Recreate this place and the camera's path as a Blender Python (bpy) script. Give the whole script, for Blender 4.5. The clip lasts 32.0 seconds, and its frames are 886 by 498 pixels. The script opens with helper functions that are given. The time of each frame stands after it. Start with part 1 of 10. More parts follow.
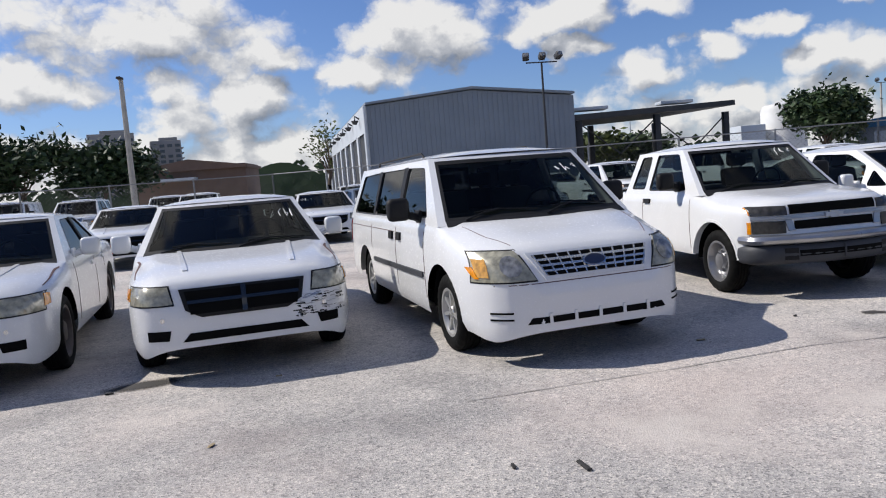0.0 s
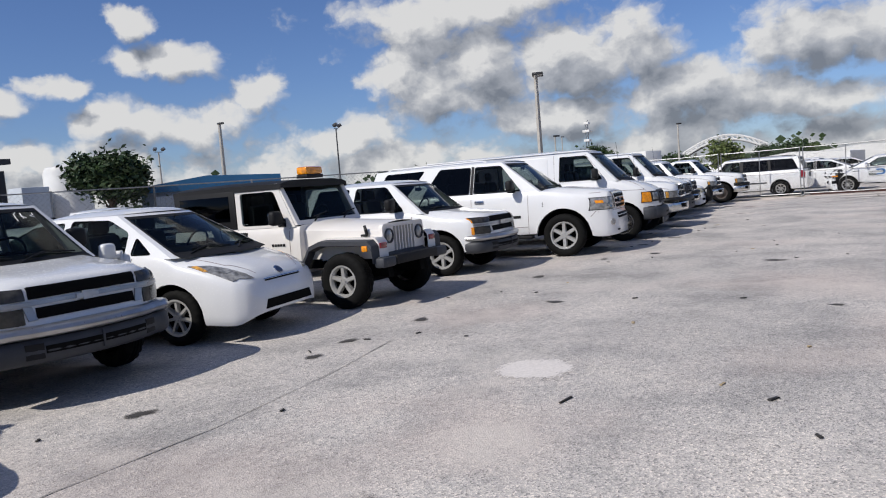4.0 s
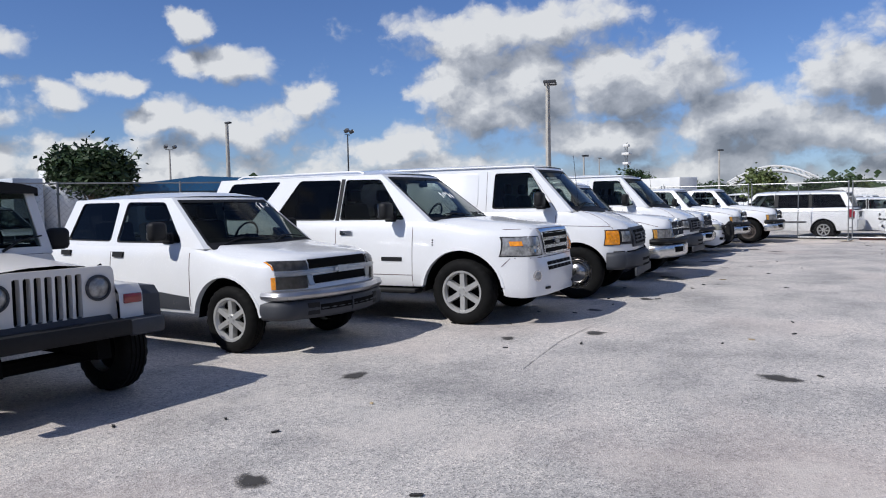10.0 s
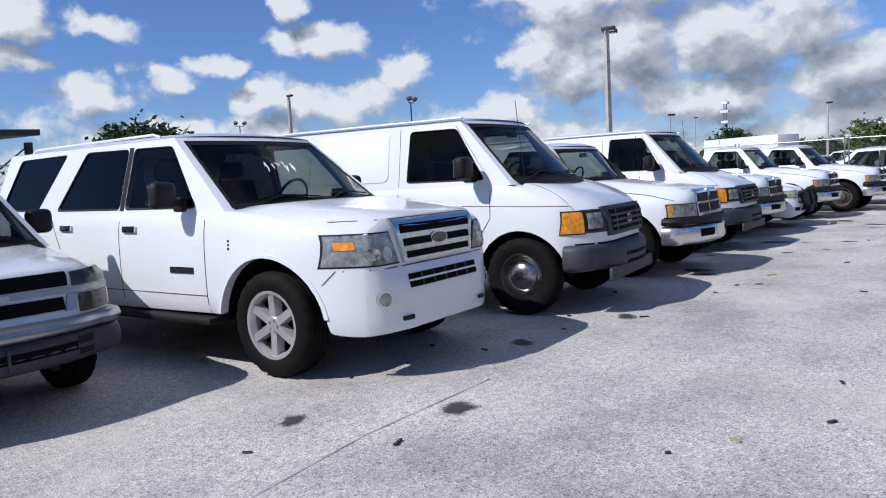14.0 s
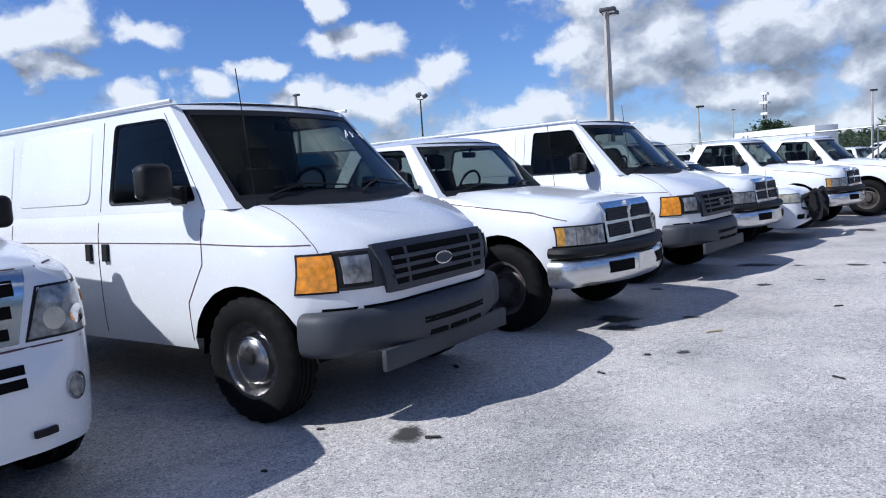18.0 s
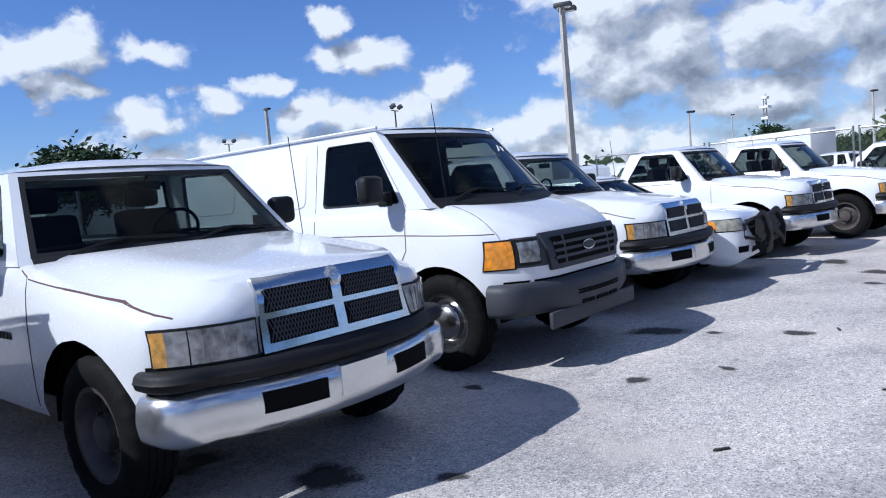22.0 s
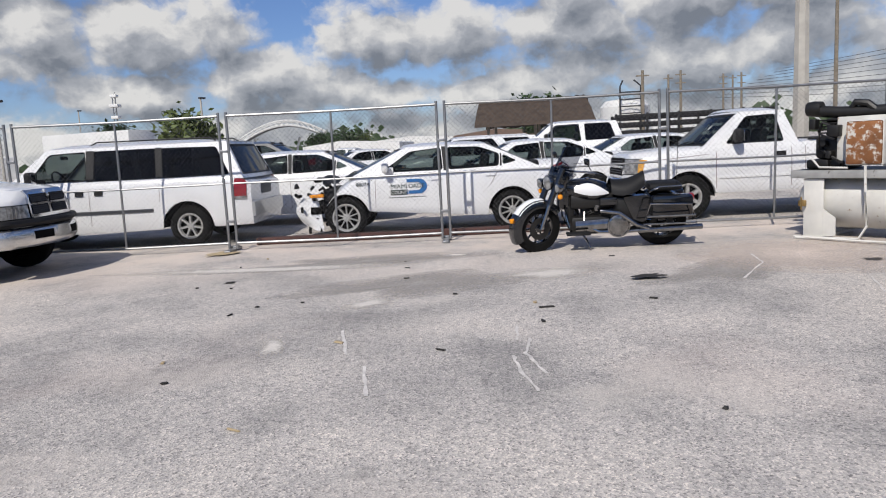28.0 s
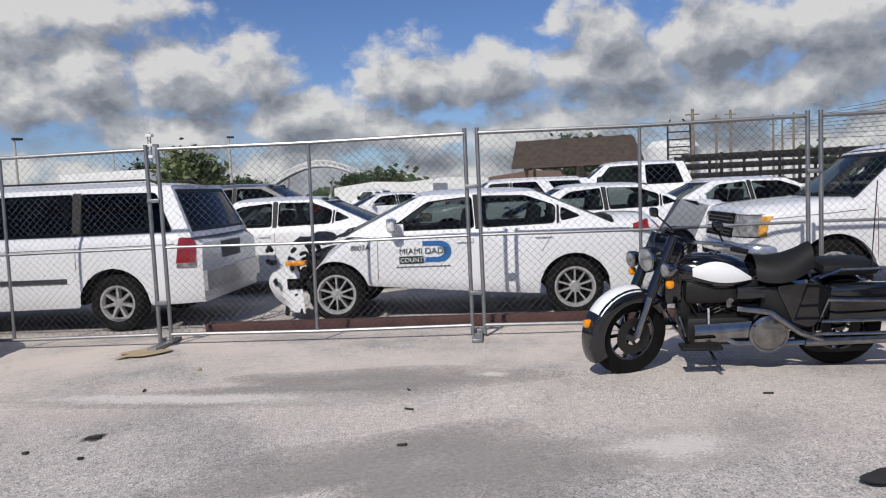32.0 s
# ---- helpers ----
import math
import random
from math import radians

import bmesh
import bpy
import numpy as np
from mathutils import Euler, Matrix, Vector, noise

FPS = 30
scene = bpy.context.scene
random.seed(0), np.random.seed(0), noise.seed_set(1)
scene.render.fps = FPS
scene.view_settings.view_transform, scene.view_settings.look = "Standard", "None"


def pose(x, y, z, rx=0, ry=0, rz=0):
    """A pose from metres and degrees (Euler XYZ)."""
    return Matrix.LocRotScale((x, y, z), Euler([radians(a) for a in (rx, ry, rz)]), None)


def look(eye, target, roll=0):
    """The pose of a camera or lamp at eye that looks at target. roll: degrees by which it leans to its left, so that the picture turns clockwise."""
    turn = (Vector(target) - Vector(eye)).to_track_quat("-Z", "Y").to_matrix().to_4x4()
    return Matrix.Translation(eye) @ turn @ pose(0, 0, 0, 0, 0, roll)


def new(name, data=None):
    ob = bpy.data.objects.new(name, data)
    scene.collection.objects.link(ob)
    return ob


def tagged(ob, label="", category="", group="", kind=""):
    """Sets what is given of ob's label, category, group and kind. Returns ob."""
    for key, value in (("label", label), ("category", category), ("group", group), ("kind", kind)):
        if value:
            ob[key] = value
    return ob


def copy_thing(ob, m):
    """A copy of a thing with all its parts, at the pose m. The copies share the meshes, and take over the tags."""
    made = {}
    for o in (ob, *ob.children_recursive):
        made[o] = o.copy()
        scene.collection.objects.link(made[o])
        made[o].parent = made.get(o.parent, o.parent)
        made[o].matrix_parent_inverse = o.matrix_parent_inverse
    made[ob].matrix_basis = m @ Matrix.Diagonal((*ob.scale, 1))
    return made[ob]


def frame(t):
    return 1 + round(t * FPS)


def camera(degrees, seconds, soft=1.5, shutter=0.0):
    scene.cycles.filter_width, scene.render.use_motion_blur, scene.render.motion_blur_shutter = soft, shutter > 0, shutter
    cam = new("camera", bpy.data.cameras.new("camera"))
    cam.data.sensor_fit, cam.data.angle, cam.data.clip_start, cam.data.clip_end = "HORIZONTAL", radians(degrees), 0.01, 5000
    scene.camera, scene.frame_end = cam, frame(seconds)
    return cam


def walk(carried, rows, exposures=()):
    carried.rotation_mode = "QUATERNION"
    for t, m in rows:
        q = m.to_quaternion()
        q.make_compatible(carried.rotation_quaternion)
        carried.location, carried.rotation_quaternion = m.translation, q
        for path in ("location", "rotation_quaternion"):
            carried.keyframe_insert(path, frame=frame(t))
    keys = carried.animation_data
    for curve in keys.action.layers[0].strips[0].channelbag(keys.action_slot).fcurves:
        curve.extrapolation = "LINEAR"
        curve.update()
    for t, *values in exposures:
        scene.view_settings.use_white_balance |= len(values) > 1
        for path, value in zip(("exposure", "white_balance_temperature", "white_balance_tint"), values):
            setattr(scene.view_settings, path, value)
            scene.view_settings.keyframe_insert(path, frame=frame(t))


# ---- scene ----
cam = camera(62.4, 32.0, soft=1.1)
PATH = [
    (0, (-35.439, -5.954, 1.454), (-35.285, -3.969, 1.272), -4.61),
    (0.5, (-35.337, -5.722, 1.463), (-34.890, -3.782, 1.276), -4.73),
    (1, (-35.278, -5.508, 1.457), (-34.555, -3.653, 1.267), -4.58),
    (1.5, (-35.248, -5.285, 1.476), (-34.282, -3.544, 1.289), -4.28),
    (2, (-35.121, -5.202, 1.463), (-33.953, -3.588, 1.284), -3.95),
    (2.5, (-34.854, -5.116, 1.468), (-33.524, -3.631, 1.300), -3.80),
    (3, (-34.722, -5.004, 1.457), (-33.262, -3.646, 1.297), -3.80),
    (3.5, (-34.537, -4.780, 1.460), (-32.973, -3.543, 1.303), -4.10),
    (4, (-34.217, -4.672, 1.446), (-32.563, -3.559, 1.284), -4.49),
    (4.5, (-33.830, -4.549, 1.437), (-32.102, -3.554, 1.270), -4.79),
    (6.5, (-32.188, -4.264, 1.482), (-30.429, -3.324, 1.329), -4.60),
    (7, (-31.729, -4.222, 1.485), (-29.998, -3.230, 1.346), -4.20),
    (7.5, (-31.288, -4.151, 1.461), (-29.580, -3.119, 1.332), -3.78),
    (8, (-30.825, -4.155, 1.453), (-29.138, -3.088, 1.333), -3.12),
    (8.5, (-30.328, -4.183, 1.468), (-28.660, -3.085, 1.357), -2.48),
    (9, (-29.814, -4.138, 1.488), (-28.172, -3.002, 1.379), -1.81),
    (9.5, (-29.264, -4.142, 1.481), (-27.643, -2.975, 1.371), -1.37),
    (10, (-28.752, -4.057, 1.462), (-27.155, -2.858, 1.344), -1.11),
    (10.5, (-28.211, -4.019, 1.446), (-26.637, -2.791, 1.325), -0.96),
    (11, (-27.699, -4.032, 1.458), (-26.163, -2.757, 1.335), -0.97),
    (11.5, (-27.158, -3.950, 1.473), (-25.678, -2.611, 1.347), -1.09),
    (12, (-26.603, -3.951, 1.470), (-25.182, -2.550, 1.340), -1.70),
    (12.5, (-26.072, -3.836, 1.444), (-24.703, -2.384, 1.299), -2.40),
    (13, (-25.498, -3.778, 1.426), (-24.151, -2.308, 1.266), -2.91),
    (13.5, (-24.975, -3.707, 1.421), (-23.612, -2.255, 1.242), -3.16),
    (14, (-24.434, -3.616, 1.435), (-23.016, -2.219, 1.243), -2.87),
    (14.5, (-23.916, -3.597, 1.456), (-22.397, -2.313, 1.246), -1.97),
    (16.5, (-22.143, -3.278, 1.450), (-20.764, -1.844, 1.242), -2.55),
    (17, (-21.643, -3.209, 1.455), (-20.301, -1.739, 1.261), -3.01),
    (17.5, (-21.162, -3.120, 1.447), (-19.835, -1.635, 1.259), -3.44),
    (18, (-20.690, -3.093, 1.432), (-19.350, -1.620, 1.242), -3.77),
    (18.5, (-20.205, -3.039, 1.441), (-18.846, -1.585, 1.244), -3.97),
    (19, (-19.727, -2.912, 1.455), (-18.352, -1.473, 1.253), -4.13),
    (19.5, (-19.230, -2.848, 1.455), (-17.855, -1.410, 1.252), -4.23),
    (20, (-18.769, -2.733, 1.450), (-17.403, -1.286, 1.249), -4.40),
    (20.5, (-18.289, -2.648, 1.440), (-16.939, -1.185, 1.243), -4.65),
    (21, (-17.859, -2.615, 1.463), (-16.528, -1.134, 1.274), -4.92),
    (21.5, (-17.388, -2.463, 1.479), (-16.063, -0.975, 1.303), -5.11),
    (22, (-16.893, -2.422, 1.466), (-15.566, -0.934, 1.309), -4.98),
    (22.5, (-16.410, -2.374, 1.450), (-15.072, -0.894, 1.310), -4.86),
    (23, (-15.926, -2.346, 1.455), (-14.572, -0.880, 1.327), -4.46),
    (23.5, (-15.416, -2.338, 1.474), (-14.054, -0.879, 1.347), -4.07),
    (24, (-14.871, -2.292, 1.476), (-13.501, -0.842, 1.343), -3.79),
    (24.5, (-14.344, -2.355, 1.469), (-12.940, -0.938, 1.331), -3.45),
    (26.5, (-12.849, -3.364, 1.315), (-11.032, -2.538, 1.195), -2.86),
    (27, (-12.414, -3.533, 1.397), (-10.502, -2.969, 1.240), -3.06),
    (27.5, (-11.930, -3.653, 1.415), (-9.964, -3.343, 1.211), -3.35),
    (28, (-11.399, -3.791, 1.392), (-9.419, -3.717, 1.117), -3.00),
    (28.5, (-10.949, -3.914, 1.386), (-8.982, -4.039, 1.043), -2.17),
    (29, (-10.433, -3.993, 1.385), (-8.494, -4.274, 0.985), -1.25),
    (29.5, (-9.969, -4.091, 1.377), (-8.048, -4.461, 0.962), -0.53),
    (30, (-9.563, -4.060, 1.366), (-7.607, -4.211, 0.974), -1.36),
    (30.5, (-9.104, -4.033, 1.379), (-7.140, -3.945, 1.013), -2.37),
    (31, (-8.621, -4.014, 1.428), (-6.641, -3.957, 1.150), -1.58),
    (31.5, (-8.150, -3.860, 1.476), (-6.158, -3.859, 1.298), -2.15),
    (32, (-7.722, -3.717, 1.480), (-5.735, -3.555, 1.319), -2.60),
]
SKY_STRENGTH, CLOUD_LIGHT = 0.063, 10.2
EXPOSURES = [(0, 0.38, 6500, 10), (4, 0.16, 6450, 10), (9, 0.20, 6250, 10), (13, 0.30, 5950, 10), (17, 0.44, 5750, 10), (20.5, 0.50, 5550, 10), (24, 0.38, 5750, 10), (27, 0.12, 6300, 10), (29, 0.22, 6700, 10), (32, 0.08, 6500, 10)]
walk(cam, [(t, look(eye, target, roll)) for t, eye, target, roll in PATH], exposures=EXPOSURES)


def add(t, kind, **values):
    n = t.nodes.new(kind)
    for k, v in values.items():
        if k in n.inputs:
            n.inputs[k].default_value = v
    return n


# ---- light ----
SUN_AZ, SUN_EL = -70.7, 43.3      # degrees: azimuth from +y towards +x, height
sun = new("sun", bpy.data.lights.new("sun", "SUN"))
sun.data.energy, sun.data.angle, sun.data.color = 3.8, radians(0.53), (1.0, 0.95, 0.88)
sa, se = radians(SUN_AZ), radians(SUN_EL)
sun.matrix_world = look((0, 0, 0), (-math.sin(sa) * math.cos(se), -math.cos(sa) * math.cos(se), -math.sin(se)))
world = bpy.data.worlds.new("sky")
scene.world = world
world.use_nodes = True
W = world.node_tree
W.nodes.clear()


def wn(kind, **values):
    return add(W, kind, **values)


def wmath(op, a, b=None, c=None):
    n = W.nodes.new("ShaderNodeMath")
    n.operation = op
    for i, v in enumerate((a, b, c)):
        if v is None:
            continue
        if isinstance(v, (int, float)):
            n.inputs[i].default_value = v
        else:
            W.links.new(v, n.inputs[i])
    return n.outputs[0]


sky = W.nodes.new("ShaderNodeTexSky")
sky.sky_type, sky.sun_disc = "NISHITA", False
sky.sun_elevation, sky.sun_rotation = radians(SUN_EL), radians(SUN_AZ)
sky.altitude, sky.air_density, sky.dust_density, sky.ozone_density = 0, 1.0, 0.25, 3.0
co = W.nodes.new("ShaderNodeTexCoord")
sep = W.nodes.new("ShaderNodeSeparateXYZ")
W.links.new(co.outputs["Generated"], sep.inputs[0])
dx, dy, dz = sep.outputs
az = wmath("MULTIPLY", wmath("ARCTAN2", dx, dy), 180 / math.pi)
el = wmath("MULTIPLY", wmath("ARCSINE", dz), 180 / math.pi)
here = W.nodes.new("ShaderNodeCombineXYZ")
W.links.new(az, here.inputs[0])
W.links.new(el, here.inputs[1])


def noise_at(vector, scale, detail, rough=0.55):
    n = wn("ShaderNodeTexNoise", Scale=scale, Detail=detail, Roughness=rough)
    W.links.new(vector, n.inputs["Vector"])
    return n


def wvec(op, a, b):
    n = W.nodes.new("ShaderNodeVectorMath")
    n.operation = op
    for i, v in enumerate((a, b)):
        if isinstance(v, tuple):
            n.inputs[i].default_value = v
        else:
            W.links.new(v, n.inputs[i])
    return n


# Cumulus: heaps at (azimuth, height, half width, half height) in degrees, their edges broken up by noise
CLOUDS = [
    (4.3, 11.5, 6.2, 2.9), (-8.2, 9.8, 3.8, 1.6), (-16.2, 12.5, 9.8, 2.9), (-23.4, 8.7, 5.1, 1.7),
    (-0.7, 8.9, 4.6, 1.5), (-9.8, 6.7, 4.0, 2.3), (-14.2, 6.5, 3.5, 2.3), (-8.0, 3.6, 4.5, 1.3),
    (-18.3, 4.1, 4.0, 1.4), (14.4, 11.6, 4.4, 1.8), (21.6, 11.5, 3.1, 1.1), (15.7, 9.0, 1.8, 0.9),
    (20.9, 6.3, 3.0, 1.5), (25.3, 8.2, 1.8, 1.1), (29.6, 9.1, 2.8, 1.0), (32.3, 6.6, 2.8, 1.4),
    (28.0, 3.5, 1.3, 1.3), (37.0, 10.7, 3.2, 1.5), (43.0, 8.8, 1.8, 1.6), (29.3, 9.2, 2.5, 0.9),
    (31.9, 6.8, 2.4, 1.3), (38.1, 6.4, 5.6, 1.8), (35.0, 13.9, 1.9, 1.0), (55.9, 8.9, 4.1, 3.9),
    (61.2, 12.6, 5.7, 2.3), (70.7, 9.2, 4.8, 2.9), (49.6, 4.5, 3.8, 1.7), (58.9, 6.4, 4.0, 1.6),
    (27.5, 3.9, 2.0, 1.3), (66.6, 4.8, 4.5, 1.5), (73.7, 6.4, 4.5, 2.1), (68.4, 9.0, 6.7, 3.6),
    (64.6, 4.6, 7.2, 2.0), (60.1, 8.5, 5.4, 3.4), (83.4, 8.3, 4.5, 3.2), (89.4, 7.6, 3.9, 3.1),
    (75.2, 5.7, 7.8, 2.8), (98.3, 7.9, 7.8, 3.1), (107.1, 5.5, 10.2, 2.6), (115.1, 6.6, 7.2, 3.0),
    (93.5, 3.8, 10.8, 1.7), (82.2, 4.2, 9.0, 1.5), (98.3, 11.0, 4.6, 3.4), (106.2, 10.2, 7.3, 3.7),
    (59.0, 12.8, 10.4, 2.1), (113.1, 10.1, 5.5, 2.8), (170.5, 24.5, 7.6, 3.8), (-123.6, 8.2, 5.1, 4.5),
    # the last two above and these: random heaps out of view, for reflections
    (174.1, 14.0, 12.0, 3.4), (-87.8, 22.2, 9.5, 2.5), (-122.1, 35.5, 8.7, 4.2), (-115.9, 8.2, 10.3, 3.8),
    (-178.8, 7.1, 11.1, 3.4), (-107.8, 35.9, 10.0, 4.8), (-162.9, 33.2, 8.1, 4.8), (-80.6, 9.3, 6.0, 2.7),
    (-65.9, 20.8, 9.4, 2.9), (-143.8, 19.1, 7.5, 3.8), (-130.7, 36.7, 9.8, 4.8),
    # invented high heaps out of view, added to lift the fill in shadows
    (-38.0, 47.0, 14.0, 6.0), (12.0, 53.0, 17.0, 6.5), (62.0, 41.0, 14.0, 6.0), (112.0, 49.0, 17.0, 6.0), (152.0, 58.0, 22.0, 7.0), (-152.0, 55.0, 19.0, 6.0),
    (-20.0, 69.0, 30.0, 7.0), (90.0, 67.0, 27.0, 6.5), (33.0, 31.0, 9.0, 4.0), (95.0, 30.0, 9.0, 4.0), (-40.0, 29.0, 9.0, 4.0), (137.0, 31.0, 9.0, 4.0),
]


def heaps(p):
    """How far inside the nearest heap a direction lies: 1 in its middle, under 0 outside."""
    near = None
    for a, e, ra, re in CLOUDS:
        d = wvec("MULTIPLY", wvec("SUBTRACT", p, (a, e, 0.0)).outputs[0], (1 / ra, 1 / re, 0.0))
        l = W.nodes.new("ShaderNodeVectorMath")
        l.operation = "LENGTH"
        W.links.new(d.outputs[0], l.inputs[0])
        near = l.outputs["Value"] if near is None else wmath("MINIMUM", near, l.outputs["Value"])
    return wmath("SUBTRACT", 1.30, near)


def cover(across, up):
    """Depth inside a cloud, over 0; across and up: degrees by which it looks towards the sun."""
    p = wvec("ADD", here.outputs[0], (across, up, 0.0)).outputs[0]
    wide = noise_at(p, 0.16, 3.0, 0.5)
    fine = noise_at(p, 0.42, 6.0, 0.58)
    wob = wvec("MULTIPLY", wvec("SUBTRACT", wide.outputs["Color"], (0.5, 0.5, 0.5)).outputs[0], (8.0, 4.5, 0.0)).outputs[0]
    curl = wvec("MULTIPLY", wvec("SUBTRACT", fine.outputs["Color"], (0.5, 0.5, 0.5)).outputs[0], (2.6, 2.0, 0.0)).outputs[0]
    q = wvec("ADD", wvec("ADD", p, wob).outputs[0], curl).outputs[0]
    v = wn("ShaderNodeTexVoronoi", Scale=0.27, Detail=3.0, Roughness=0.5, Lacunarity=2.3)
    v.voronoi_dimensions = "2D"
    W.links.new(wvec("MULTIPLY", wvec("ADD", p, curl).outputs[0], (0.8, 1.15, 1.0)).outputs[0], v.inputs["Vector"])
    billow = wmath("SUBTRACT", 0.62, v.outputs["Distance"])
    # a broken bank of smaller cloud low over the horizon
    low = wn("ShaderNodeMapRange")
    low.inputs["From Min"].default_value, low.inputs["From Max"].default_value = 14.0, 0.5
    low.inputs["To Min"].default_value, low.inputs["To Max"].default_value = -1.3, 0.95
    sp = W.nodes.new("ShaderNodeSeparateXYZ")
    W.links.new(q, sp.inputs[0])
    W.links.new(sp.outputs[1], low.inputs["Value"])
    base = wmath("MAXIMUM", heaps(q), wmath("ADD", low.outputs["Result"], wmath("MULTIPLY", wmath("SUBTRACT", wide.outputs["Fac"], 0.5), 2.6)))
    return wmath("ADD", wmath("ADD", base, wmath("MULTIPLY", billow, 0.7)), wmath("MULTIPLY", wmath("SUBTRACT", fine.outputs["Fac"], 0.5), 0.6))


deep, sunward = cover(0.0, 0.0), cover(-0.9, 1.9)
mask = wn("ShaderNodeMapRange")
mask.interpolation_type = "SMOOTHSTEP"
mask.inputs["From Min"].default_value, mask.inputs["From Max"].default_value = -0.05, 0.6
W.links.new(deep, mask.inputs["Value"])
thick = wn("ShaderNodeMapRange")
thick.interpolation_type = "SMOOTHSTEP"
thick.inputs["From Min"].default_value, thick.inputs["From Max"].default_value = 45.0, 85.0
thick.inputs["To Min"].default_value, thick.inputs["To Max"].default_value = 0.15, 0.48
W.links.new(az, thick.inputs["Value"])
shade = wmath("ADD", wmath("MULTIPLY", wmath("SUBTRACT", deep, sunward), 0.85), wmath("SUBTRACT", 0.70, wmath("MULTIPLY", deep, thick.outputs["Result"])))
tone = W.nodes.new("ShaderNodeValToRGB")
e = tone.color_ramp.elements
e.new(0.5)
for k, (p_, c_) in zip(e, ((0.0, (0.26, 0.285, 0.33)), (0.5, (0.55, 0.57, 0.615)), (0.92, (1.0, 0.99, 0.97)))):
    k.position, k.color = p_, (*c_, 1)
W.links.new(shade, tone.inputs["Fac"])
lit = W.nodes.new("ShaderNodeMixRGB")
lit.blend_type = "MULTIPLY"
lit.inputs["Fac"].default_value = 1.0
lit.inputs["Color2"].default_value = (CLOUD_LIGHT, CLOUD_LIGHT, CLOUD_LIGHT, 1)
W.links.new(tone.outputs["Color"], lit.inputs["Color1"])
both = W.nodes.new("ShaderNodeMixRGB")
W.links.new(wmath("MULTIPLY", mask.outputs["Result"], 0.95), both.inputs["Fac"])
clear_sky = W.nodes.new("ShaderNodeMixRGB")
clear_sky.blend_type = "MULTIPLY"
clear_sky.inputs["Fac"].default_value, clear_sky.inputs["Color2"].default_value = 1.0, (0.82, 0.95, 1.30, 1)
W.links.new(sky.outputs["Color"], clear_sky.inputs["Color1"])
W.links.new(clear_sky.outputs["Color"], both.inputs["Color1"])
W.links.new(lit.outputs["Color"], both.inputs["Color2"])
bg = wn("ShaderNodeBackground", Strength=SKY_STRENGTH)
W.links.new(both.outputs["Color"], bg.inputs["Color"])
W.links.new(bg.outputs["Background"], W.nodes.new("ShaderNodeOutputWorld").inputs["Surface"])


# ---- materials ----
def nodes_of(name):
    m = bpy.data.materials.new(name)
    m.use_nodes = True
    t = m.node_tree
    return m, t, t.nodes["Principled BSDF"]


def mat(name, base, rough=0.5, metal=0.0, vary=0.12, scale=3.0, fine=60.0, bump=0.05, coat=0.0, spot=None, spots=0.0, trans=0.0, spec=0.5):
    """A surface with two scales of variation, fine relief and, if asked, spots of a second colour (rust, dirt, oil)."""
    m, t, b = nodes_of(name)
    co = t.nodes.new("ShaderNodeTexCoord")
    big, small = add(t, "ShaderNodeTexNoise", Scale=scale, Detail=5.0), add(t, "ShaderNodeTexNoise", Scale=fine, Detail=3.0)
    for n in (big, small):
        t.links.new(co.outputs["Object"], n.inputs["Vector"])
    ramp = t.nodes.new("ShaderNodeValToRGB")
    e = ramp.color_ramp.elements
    e[0].position, e[1].position = 0.3, 0.7
    e[0].color = (*[c * (1 - vary) for c in base], 1)
    e[1].color = (*[min(1, c * (1 + vary * 0.4)) for c in base], 1)
    t.links.new(big.outputs["Fac"], ramp.inputs["Fac"])
    colour = ramp.outputs["Color"]
    if spot:
        r2 = t.nodes.new("ShaderNodeValToRGB")
        r2.color_ramp.elements[0].position, r2.color_ramp.elements[1].position = 0.62 - spots, 0.70 - spots
        n2 = add(t, "ShaderNodeTexNoise", Scale=scale * 2.3, Detail=8.0, Roughness=0.65)
        t.links.new(co.outputs["Object"], n2.inputs["Vector"])
        t.links.new(n2.outputs["Fac"], r2.inputs["Fac"])
        mix = t.nodes.new("ShaderNodeMixRGB")
        t.links.new(r2.outputs["Color"], mix.inputs["Fac"])
        t.links.new(colour, mix.inputs["Color1"])
        mix.inputs["Color2"].default_value = (*spot, 1)
        colour = mix.outputs["Color"]
    t.links.new(colour, b.inputs["Base Color"])
    rr = add(t, "ShaderNodeMapRange")
    rr.inputs["To Min"].default_value, rr.inputs["To Max"].default_value = max(0.02, rough * 0.8), min(1, rough * 1.2)
    t.links.new(small.outputs["Fac"], rr.inputs["Value"])
    t.links.new(rr.outputs["Result"], b.inputs["Roughness"])
    b.inputs["Metallic"].default_value = metal
    b.inputs["Coat Weight"].default_value, b.inputs["Coat Roughness"].default_value = coat, 0.05
    b.inputs["Transmission Weight"].default_value = trans
    b.inputs["Specular IOR Level"].default_value = spec
    if bump:
        bu = add(t, "ShaderNodeBump", Strength=bump, Distance=0.01)
        t.links.new(small.outputs["Fac"], bu.inputs["Height"])
        t.links.new(bu.outputs["Normal"], b.inputs["Normal"])
    return m


